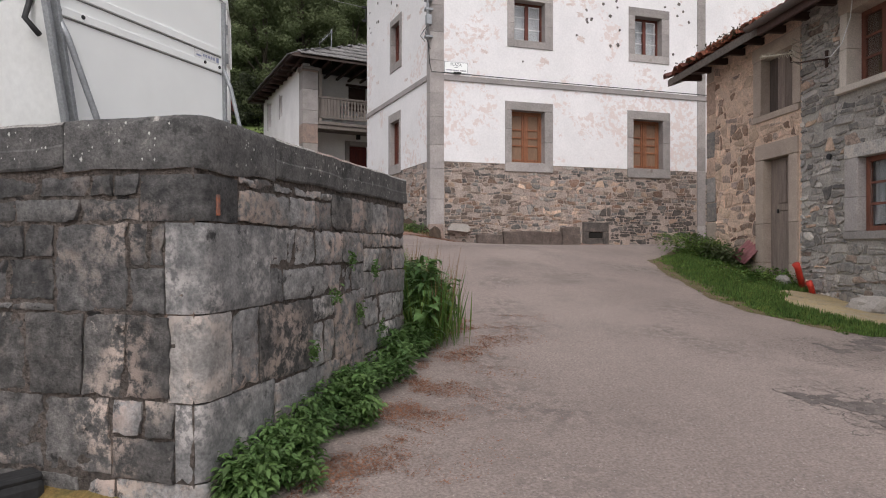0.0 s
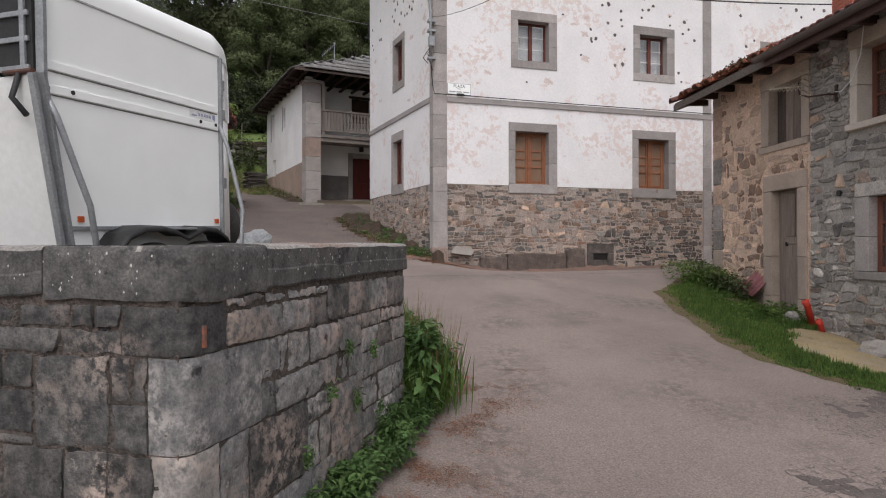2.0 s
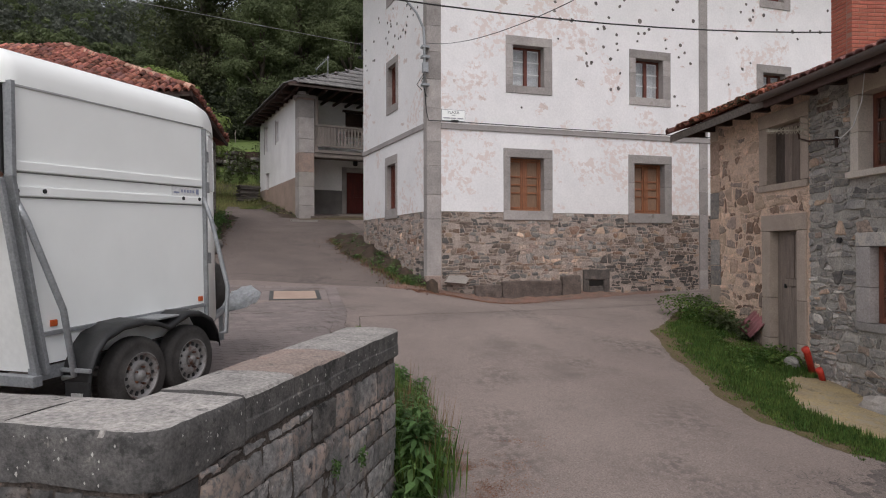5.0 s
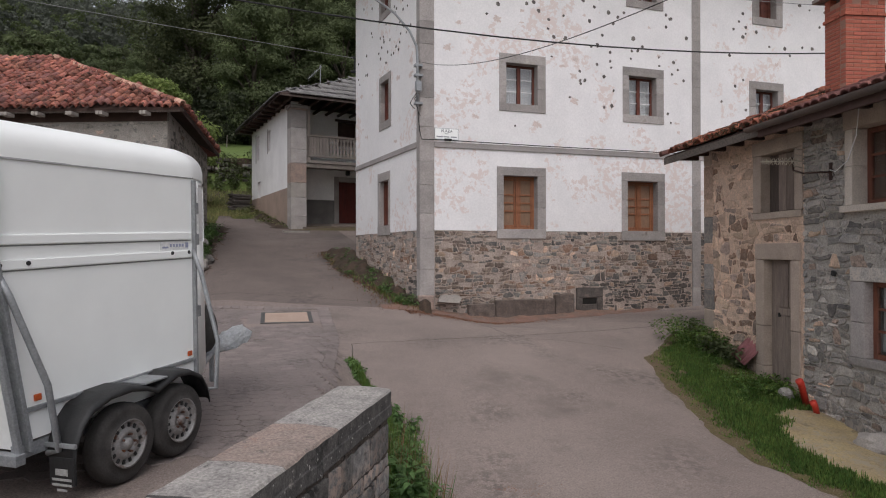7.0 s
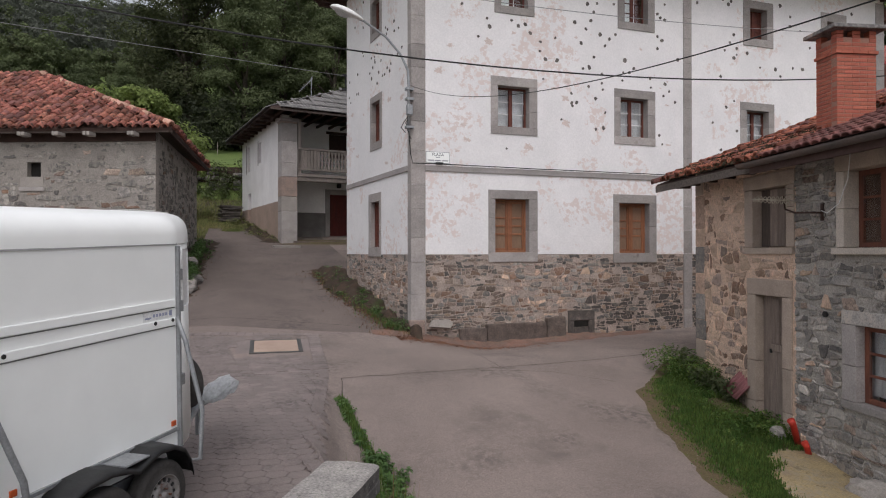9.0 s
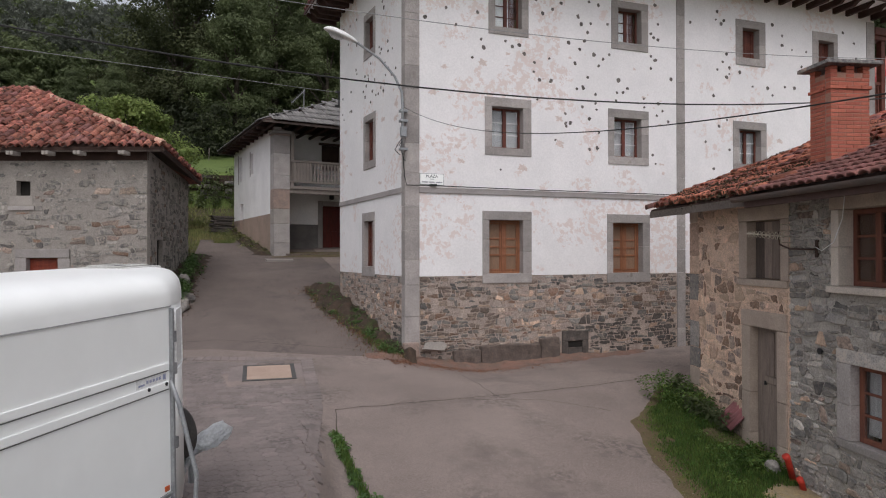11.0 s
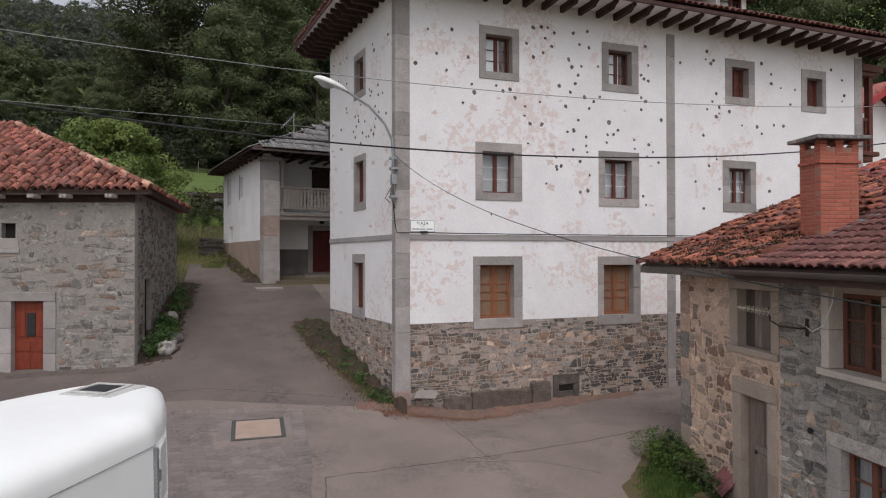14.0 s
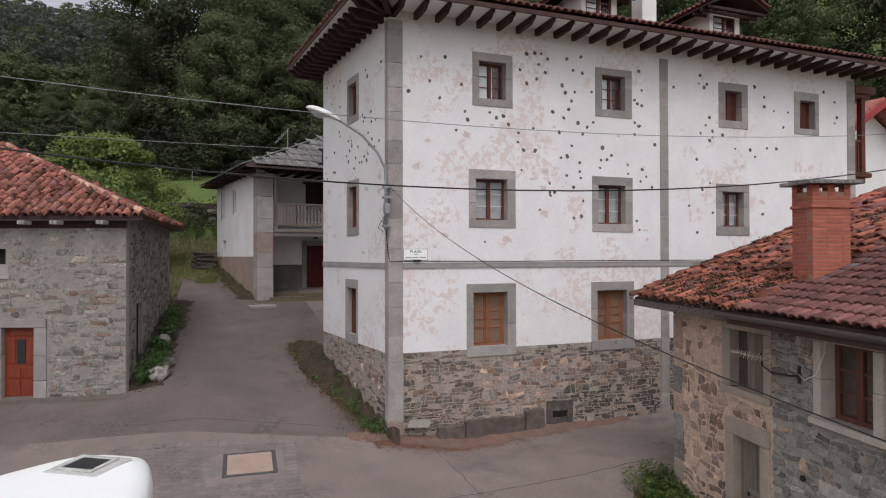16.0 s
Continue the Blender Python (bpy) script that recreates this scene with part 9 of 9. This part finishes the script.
# mossy earth washed against the foot of the wall's front face
wf = bmesh.new()
prev = None
for q in range(60):
    u = 1.9 + q * 0.041
    row = []
    for c in range(6):
        v = -0.15 * (1 - c / 5) * (1 + 0.25 * noise.noise(Vector((u * 3, 1, 2))))
        p = YF @ FM @ Vector((u, v, 0))
        row.append(wf.verts.new((p.x, p.y, ground(p.x, p.y) + 0.002 + 0.05 * smooth(0, 0.9, c / 5) + 0.012 * noise.noise(Vector((u * 6, c * 1.3, 4))) * (c / 5))))
    if prev:
        for c in range(5):
            wf.faces.new((prev[c], row[c], row[c + 1], prev[c + 1]))
    prev = row
tagged(new("wall_foot", finish(wf, "wall_foot", RUSTY_MOSS, True)), "mossy earth washed against the foot of the yard wall", "bank", kind="structure")
cp = Vector((-1.02, 3.28, 0))
# black case at the foot of the yard wall
case = thing("case", pose(cp.x, cp.y, ground(cp.x, cp.y) + 0.012, 0, 0, 35), "small black soft case on the ground by the wall", "case")
part("shell", boxed(-0.13, 0.13, -0.075, 0.075, -0.01, 0.1, bevel=0.035), BLACK, case)
part("lid", boxed(-0.122, 0.122, -0.068, 0.068, 0.09, 0.128, bevel=0.018), BLACK, case)

# ---- plants ----
def blades(name, label, n, place, h, w, mat, seed=1, cat="grass", lean=0.35):
    rng = np.random.default_rng(seed)
    c, u, v = [], [], []
    for _ in range(n):
        x, y, k = place(rng)
        z = ground(x, y)
        hh = rng.uniform(*h) * k
        a, b = rng.uniform(0, 6.28), rng.uniform(0, 6.28)
        d = np.array([math.cos(b) * lean * rng.uniform(0, 1), math.sin(b) * lean * rng.uniform(0, 1), 1.0])
        d = d / np.linalg.norm(d) * hh / 2
        c.append(np.array([x, y, z]) + d)
        v.append(d)
        ww = rng.uniform(*w)
        u.append((math.cos(a) * ww, math.sin(a) * ww, 0))
    return tagged(new(name, quads_mesh(name, c, u, v, mat)), label, cat, kind="stuff")


def leaves(name, label, clumps, per, spread, size, mat, seed=1, cat="weeds", rise=1.0, flat=0.5):
    """Leafy weeds: clumps given as (x, y, height), each with many leaves round leaning stems."""
    rng = np.random.default_rng(seed)
    c, u, v = [], [], []
    for x, y, hh in clumps:
        z = ground(x, y)
        for _ in range(per):
            t = rng.uniform(0.1, 1) ** 0.8
            a = rng.uniform(0, 6.28)
            r = spread * rng.uniform(0.2, 1) * (0.5 + 0.6 * t)
            s = rng.uniform(*size)
            c.append((x + math.cos(a) * r, y + math.sin(a) * r, z + hh * t * rise))
            out = np.array([math.cos(a), math.sin(a), rng.uniform(-0.7, 0.5)])
            out /= np.linalg.norm(out)
            sd = np.cross(out, [0, 0, 1.0]) + rng.normal(0, 0.25, 3)
            sd /= np.linalg.norm(sd)
            v.append(out * s), u.append(sd * s * flat)
    return tagged(new(name, leaf_mesh(name, c, u, v, mat)), label, cat, kind="stuff")


def verge(rng):
    while True:
        y = rng.uniform(5.3, 11.9)
        e = curve(((5.2, 6.5), (5.8, 6.4), (6.5, 6.25), (7.6, 6.45), (9, 6.85), (10.4, 7.5), (11.9, 9.25)), y)
        e += 0.14 * noise.noise(Vector((y * 1.9, 2, 3))) + 0.06 * noise.noise(Vector((y * 7, 5, 3)))
        wall_x = 9.36 + (y - 11.22) * 0.219 - 0.02
        inner = wall_x if y > 7.9 else min(wall_x, e + 0.55 + 0.75 * max(0, y - 6.9) + 0.3 * noise.noise(Vector((y * 3, 9, 1))) + abs(rng.normal(0, 0.12)))
        x = rng.uniform(e - 0.1, inner)
        if rng.random() > 0.06 + max(0.0, x - e) / 0.42 + 0.5 * noise.noise(Vector((x * 5, y * 5, 8))):
            continue
        k = min(1.0, 0.25 + max(0.0, x - e) / 0.7) * (0.4 if math.hypot(x - 8.65, y - 9.5) < 0.4 else 1.0)
        if noise.noise(Vector((x * 2.2, y * 2.2, 4))) > -0.6:
            return x, y, k


rg = random.Random(3)
blades("grass", "rough green grass on the verge beside the stone house", 42000, verge, (0.04, 0.14), (0.004, 0.010), GRASS, 2)
cl = []
for _ in range(120):
    y = rg.uniform(8.3, 11.8)
    wx = 9.36 + (y - 11.22) * 0.219
    x = wx - abs(rg.gauss(0.25, 0.35))
    if math.hypot(x - 8.7, y - 9.55) > 0.5:
        cl.append((x, y, rg.uniform(0.1, 0.3) + (0.2 if y > 10.2 else 0)))
for _ in range(45):
    y = rg.uniform(7.8, 11.2)
    x = rg.uniform(VERGE_E(y) + 0.9, 9.36 + (y - 11.22) * 0.219 - 0.1)
    if math.hypot(x - 8.7, y - 9.55) > 0.5:
        cl.append((x, y, rg.uniform(0.06, 0.15)))
leaves("weeds", "low broad-leaved weeds in the verge grass", cl, 45, 0.16, (0.02, 0.042), GRASS, 3)
cl = [(9.2 - abs(rg.gauss(0.1, 0.2)) + (y - 10.9) * 0.22, y, rg.uniform(0.2, 0.45)) for y in [rg.gauss(10.6, 0.55) for _ in range(22)]]
leaves("shrub", "dark leafy shrub at the corner of the stone house", cl, 90, 0.2, (0.03, 0.055), TREE_MID, 4, "shrub")
# nettles and docks along the yard wall
cl = []
for _ in range(150):
    u = rg.uniform(0.05, 3.0)
    x, y = -0.19 + 0.512 * u, 2.95 + 0.859 * u
    d = abs(rg.gauss(0.05, 0.10)) + 0.03
    cl.append((x + 0.859 * d, y - 0.512 * d, rg.uniform(0.12, 0.3)))
leaves("nettles", "dark green nettles along the foot of the yard wall", cl, 80, 0.1, (0.015, 0.036), LEAF, 5, flat=0.42)
cl = []
for _ in range(75):
    y = rg.uniform(5.45, 7.2)
    x = 1.42 + (y - 5.5) * 0.12 + abs(rg.gauss(0.02, 0.12))
    cl.append((x, y, rg.uniform(0.35, 0.75) * (1.1 - 0.25 * (y - 5.5))))
leaves("weeds", "tall docks and nettles growing past the wall end", cl, 60, 0.13, (0.03, 0.07), LEAF, 6, flat=0.42)
cl = [(1.55 + rg.gauss(0, 0.07), 5.4 + rg.gauss(0, 0.2), 0.3) for _ in range(10)]
leaves("dock_plant", "broad dock leaves hanging over the road edge", cl[:6], 15, 0.18, (0.06, 0.11), LEAF, 7, flat=0.42, rise=1.5)
strip_x = lambda y: curve(((6.8, 1.8), (7.9, 2.08), (8.6, 2.02), (9.5, 1.95), (10.8, 1.93)), y)
strip_w = lambda y: curve(((6.8, 0.13), (8.2, 0.10), (8.9, 0.035), (10.8, 0.03)), y)
cl = [(strip_x(y) + rg.gauss(0, strip_w(y)), y, rg.uniform(0.04, 0.1) + 0.12 * (y < 8.6)) for y in [6.8 + 4.0 * rg.random() ** 1.4 for _ in range(60)]]
leaves("weeds", "strip of low weeds between yard and road", cl, 40, 0.11, (0.02, 0.045), LEAF, 8)
blades("grass", "tall grass and seed stalks beyond the wall end", 3800, lambda r: (1.42 + abs(r.normal(0.1, 0.16)), r.uniform(5.4, 7.4), 1.0), (0.25, 0.75), (0.003, 0.008), GRASS, 9, lean=0.4)
blades("grass", "grass tufts along the yard edge", 3000, lambda r: ((lambda y: (strip_x(y) + r.normal(0, strip_w(y)), y, 1.0))(r.uniform(6.8, 10.8))), (0.05, 0.14), (0.003, 0.007), GRASS, 10)
DRY = material("seed_stalks", (0.22, 0.14, 0.07), (0.16, 0.10, 0.06), 5, 0.9, 0, 30, island=0.3)
blades("seed_stalks", "dry brown seed stalks among the weeds", 160, lambda r: (1.55 + abs(r.normal(0.1, 0.13)), r.uniform(5.5, 6.8), 1.0), (0.6, 0.98), (0.003, 0.006), DRY, 11, lean=0.45)
# small plants in wall joints
WALL_TUFTS = ((1.6, 1.13), (1.75, 0.75), (2.05, 1.05), (1.3, 0.9), (2.2, 0.6), (1.0, 0.6))
tufts_c, tufts_u, tufts_v = [], [], []
rt = np.random.default_rng(12)
for u, z in WALL_TUFTS:
    for _ in range(60):
        p = YF @ Vector((u + rt.normal(0, 0.03), -0.05 - abs(rt.normal(0, 0.02)), z + rt.normal(0, 0.03)))
        tufts_c.append(tuple(p))
        a = unit_rows(rt, 2)
        tufts_u.append(a[0] * 0.008), tufts_v.append(a[1] * 0.022)
tagged(new("wall_plants", quads_mesh("wall_plants", tufts_c, tufts_u, tufts_v, LEAF)), "small ferns and moss in the wall joints", "weeds", kind="stuff")
# bank under the white house, weeds by the old house, lane edges
cl = []
for _ in range(120):
    y = rg.uniform(15.6, 22.5)
    wx = 4.54 - (y - 15.76) * 0.121
    cl.append((wx - abs(rg.gauss(0.12, 0.25)), y, rg.uniform(0.05, 0.3)))
leaves("weeds", "weeds and ivy on the bank below the side wall", cl, 40, 0.16, (0.02, 0.05), LEAF, 13)
cl = []
for _ in range(130):
    y = rg.uniform(15.5, 22.6)
    e = curve(((15.0, 4.5), (15.6, 4.35), (16.4, 4.1), (18.3, 3.5), (20.5, 3.0), (22.8, 2.9)), y)
    cl.append((rg.uniform(e, 4.5 - (y - 15.76) * 0.121), y, rg.uniform(0.02, 0.14)))
leaves("weeds", "low straggling weeds over the littered bank", cl, 26, 0.12, (0.012, 0.03), OLIVE, 33)
LITTER = material("leaf_litter", (0.15, 0.07, 0.042), (0.085, 0.045, 0.03), 4, 0.9, 0, 30, island=0.5)
cl = []
for _ in range(150):
    y = rg.uniform(15.2, 22.4)
    e = curve(((15.0, 4.5), (15.6, 4.35), (16.4, 4.1), (18.3, 3.5), (20.5, 3.0), (22.8, 2.9)), y)
    cl.append((rg.uniform(e - 0.12, 4.5 - (y - 15.76) * 0.121), y, rg.uniform(0.01, 0.04)))
leaves("leaf_litter", "red-brown fallen leaves and litter on the bank", cl, 22, 0.2, (0.015, 0.035), LITTER, 35, "leaf litter")
blades("grass", "green grass along the foot of the side wall", 2400, lambda r: ((lambda y: (4.46 - (y - 15.76) * 0.121 - abs(r.normal(0, 0.28)), y, 1.0))(r.uniform(15.9, 20.5))), (0.05, 0.2), (0.004, 0.009), GRASS, 36)
blades("grass", "dry grass on the bank below the side wall", 1600, lambda r: ((lambda y: (4.5 - (y - 15.76) * 0.121 - abs(r.normal(0, 0.45)), y, 1.0))(r.uniform(15.3, 22.5))), (0.04, 0.16), (0.004, 0.008), DRY, 14)
cl = [(-1.45 + (y - 20) * 0.084 + abs(rg.gauss(0.1, 0.22)), y, rg.uniform(0.15, 0.6)) for y in [20.3 + 6.7 * rg.random() ** 1.3 for _ in range(75)]]
leaves("weeds", "bushy weeds along the side of the old stone house", cl, 60, 0.22, (0.03, 0.07), LEAF, 15)
cl = [(2.4 - (y - 29.7) * 0.175 - abs(rg.gauss(0.05, 0.25)), y, rg.uniform(0.05, 0.35)) for y in [rg.uniform(30.2, 39) for _ in range(80)]]
leaves("weeds", "weeds along the foot of the balcony house", cl, 34, 0.2, (0.02, 0.055), OLIVE, 16)
blades("grass", "grass growing on the bank above the lane", 26000, lambda r: ((lambda y: (r.uniform(-9, 3.2) if y > 41 else r.uniform(-8, -0.9 + 0.02 * (y - 27)), y, 1.0))(r.uniform(28, 48.2))), (0.08, 0.32), (0.010, 0.022), OLIVE, 17)

blades("grass", "short olive grass on the track beyond the lane", 9000, lambda r: ((lambda y: (r.uniform(-2.2, 2.2) if y > 34.7 else r.normal(0.35, 0.22), y, 1.0))(33.6 + 8.0 * r.random() ** 1.2)), (0.04, 0.16), (0.008, 0.018), OLIVE, 37)
cl = [(rg.gauss(0.2, 0.5), rg.gauss(35.2, 0.8), rg.uniform(0.1, 0.4)) for _ in range(22)]
leaves("weeds", "patch of grass and weeds where the lane narrows", cl, 40, 0.22, (0.02, 0.05), OLIVE, 26)
# terrace wall of loose stones below the meadow
tw = thing("terrace_wall", axes(-12, 47.6, 1, 0), "mossy dry-stone terrace wall below the meadow", "wall")
rk = random.Random(5)
rock_ms = stone_meshes("stone", [FOOT_STONE, STONE_DARK, FOOT_STONE], 8, 41)
hold = part("wall_core", boxed(0, 30, 0.1, 0.9, 6.0, 9.6), SOIL, tw)
stn = courses(0, 30, 7.3, 9.55, 0.25, 0.5, 0.3, 0.9, rk, 0.05, wander=0.2)
lay_stones(hold, [s for s in stn if rk.random() < 0.8], rock_ms, 0.2, rk, limit=120, near=lambda s: abs(s[0] - 12))
cl = [(rg.uniform(-12, 6), 47.3 + rg.gauss(0, 0.45), rg.uniform(0.4, 2.2)) for _ in range(150)]
leaves("brambles", "brambles hanging over the terrace wall", cl, 60, 0.5, (0.06, 0.14), TREE_MID, 18, "brambles")
# fence posts along the meadow
for k in range(7):
    x = -6 + k * 2.6
    y = 62 + 0.6 * k
    ob = tagged(new("fence_post", finish(piped([(0, 0, -0.2), (0.03, 0, 1.2)], 0.035, 6), "fence_post", WOOD_GREY)), "weathered wooden fence post in the meadow", "fence post", "meadow fence posts")
    ob.matrix_world = Matrix.Translation((x, y, ground(x, y)))


# ---- trees ----
def crown_arrays(rng, h, rad, base, n, leaf, lobes=26, shape=0.75):
    """Leaf sprays in uneven lobes round limb ends; gaps between lobes stay open."""
    cs, sizes = [], []
    for _ in range(lobes):
        t = rng.uniform(0, 1)
        zz = base + (h - base) * t
        prof = (math.sin(math.pi * min(1, max(0.03, t * 0.86 + 0.12))) ** shape)
        a = rng.uniform(0, 6.28)
        rr = rad * prof * rng.uniform(0.35, 0.95)
        cs.append((math.cos(a) * rr, math.sin(a) * rr, zz + rng.normal(0, 0.3)))
        sizes.append(rad * rng.uniform(0.17, 0.36))
    cs, sizes = np.array(cs), np.array(sizes)
    idx = rng.integers(0, lobes, n)
    d = unit_rows(rng, n) * (rng.uniform(0.2, 1, (n, 1)) ** 0.5)
    d[:, 2] *= 0.62
    c = cs[idx] + d * sizes[idx][:, None]
    nrm = unit_rows(rng, n) * 0.5 + d * 0.95 + np.array([0, 0, 0.35])
    nrm /= np.linalg.norm(nrm, axis=1, keepdims=True)
    u = np.cross(nrm, unit_rows(rng, n))
    u /= np.maximum(np.linalg.norm(u, axis=1, keepdims=True), 1e-6)
    v = np.cross(nrm, u)
    s = rng.uniform(0.5, 1.0, (n, 1)) * leaf
    return c, u * s * 0.62, v * s, cs


def tree_kind(name, label, h, rad, base, n, leaf, mat, seed, lobes=26, shape=0.75):
    rng = np.random.default_rng(seed)
    c, u, v, cs = crown_arrays(rng, h, rad, base, n, leaf, lobes, shape)
    ob = thing("tree", Matrix(), label, "tree", "trees at the foot of the wood")
    bm = bmesh.new()
    tube(bm, [(0, 0, -0.6), (0.05, 0, h * 0.25), (0.15, 0.1, h * 0.55), (0.1, 0.1, h * 0.9)], [h * 0.024, h * 0.019, h * 0.012, 0.03], 10)
    for q in cs[:16]:
        z0 = max(base * 0.6, q[2] * 0.62)
        k = z0 / h
        tube(bm, [(0.12 * k, 0.08 * k, z0), (q[0] * 0.5, q[1] * 0.5, z0 + (q[2] - z0) * 0.6), tuple(q)], [h * 0.009, h * 0.006, 0.02], 6)
    part("trunk", bm, BARK, ob, smooth=True)
    part("crown", quads_mesh("crown", c, u, v, mat), None, ob)
    return ob


kinds = [
    tree_kind("tree", "tall dark green tree with a dense ragged crown", 24, 6.4, 2.0, 46000, 0.2, TREE_DARK, 1, 150),
    tree_kind("tree", "tall green broadleaf tree with open limbs", 20, 5.4, 2.0, 40000, 0.185, TREE_MID, 2, 140),
    tree_kind("tree", "tall dark green tree with a pointed crown", 27, 5.8, 2.0, 44000, 0.2, TREE_DARK, 3, 150, 0.9),
    tree_kind("tree", "feathery mid-green tree at the wood edge", 17, 4.8, 1.2, 38000, 0.175, TREE_MID, 4, 130),
]
spots = [(0, -4.2, 77), (1, 6.2, 76), (2, 15, 88), (3, 11.5, 71), (1, 2.6, 92), (1, 10.5, 84), (3, 1.8, 70), (3, 26, 74), (0, 30, 84), (2, 41, 88), (3, 46, 76), (3, 17, 72), (2, 8, 98), (1, 52, 46), (3, 58, 52), (0, 64, 44), (1, 48, 58), (2, 60, 62), (1, 44, 66)]
for k, (i, x, y) in enumerate(spots):
    src = kinds[i]
    m = Matrix.Translation((x, y, ground(x, y))) @ Matrix.Rotation(rg.uniform(0, 6.28), 4, "Z") @ Matrix.Scale(rg.uniform(0.88, 1.15), 4)
    if k < 4:
        kinds[i].matrix_world = m
    else:
        copy_thing(src, m)
for x, y in ((-11, 74), (-15, 80), (-19, 76), (-23, 84), (-13, 88), (-28, 80), (-17, 92), (-9.5, 70), (-33, 86)):
    copy_thing(kinds[3 if x % 2 else 1], Matrix.Translation((x, y, ground(x, y) - 0.5)) @ Matrix.Rotation(rg.uniform(0, 6.28), 4, "Z") @ Matrix.Scale(rg.uniform(0.42, 0.6), 4))
# undergrowth along the foot of the wood, the shade under the trees in its colour
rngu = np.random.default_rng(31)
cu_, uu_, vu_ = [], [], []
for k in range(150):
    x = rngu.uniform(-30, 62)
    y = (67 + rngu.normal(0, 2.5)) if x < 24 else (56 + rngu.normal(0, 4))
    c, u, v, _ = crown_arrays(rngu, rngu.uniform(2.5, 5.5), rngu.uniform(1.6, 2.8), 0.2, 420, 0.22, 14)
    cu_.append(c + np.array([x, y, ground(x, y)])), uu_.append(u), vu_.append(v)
tagged(new("undergrowth", quads_mesh("undergrowth", np.concatenate(cu_), np.concatenate(uu_), np.concatenate(vu_), TREE_SHADE)), "dense bushes along the foot of the wood, coloured dark for shade", "bushes", kind="stuff")
# the bright young tree behind the old house
bt = tree_kind("tree", "bright yellow-green young tree behind the old house", 6.9, 3.3, 1.9, 24000, 0.125, TREE_BRIGHT, 9, 75)
bt.matrix_world = Matrix.Translation((-4.2, 37.0, ground(-4.2, 37.0) - 0.1))
tagged(bt, group="garden trees")
# far woods on the hills: masses of crowns; the hillside's haze is in its colour
rng = np.random.default_rng(77)
far = {0: ([], [], []), 1: ([], [], []), 2: ([], [], [])}
def far_tree(az, dist, n, leaf, which, hmin=8, hmax=14):
    x, y = dist * math.sin(az), dist * math.cos(az)
    if y < 60 or (abs(x) < 60 and y < 88):
        return
    h = rng.uniform(hmin, hmax)
    c, u, v, _ = crown_arrays(rng, h, h * 0.36, 0.5, n, leaf, 16)
    for store, arr in zip(far[which], (c + np.array([x, y, ground(x, y)]), u, v)):
        store.append(arr)
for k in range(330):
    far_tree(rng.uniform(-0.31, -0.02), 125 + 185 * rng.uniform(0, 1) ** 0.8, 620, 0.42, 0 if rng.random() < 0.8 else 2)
for k in range(60):
    far_tree(rng.uniform(-0.32, -0.08), rng.uniform(90, 125), 800, 0.3, 2 if rng.random() < 0.75 else 1, 6, 10)
for k in range(150):
    far_tree(rng.uniform(0.45, 0.72), 95 + 110 * rng.uniform(0, 1), 600, 0.45, 1 if rng.random() < 0.7 else 2)
for k in range(260):
    far_tree(rng.choice((rng.uniform(-1.35, -0.33), rng.uniform(0.0, 0.45), rng.uniform(0.7, 1.5))), 100 + 260 * rng.uniform(0, 1), 130, 1.2, 0 if rng.random() < 0.6 else 2, 9, 16)
for k, mat, label in ((0, TREE_FAR, "dense woods covering the far hillside, haze put into their grey-green"), (1, TREE_DARK, "dark green woods on the slope behind the houses"), (2, TREE_MID, "mid-green trees mixed through the hillside woods")):
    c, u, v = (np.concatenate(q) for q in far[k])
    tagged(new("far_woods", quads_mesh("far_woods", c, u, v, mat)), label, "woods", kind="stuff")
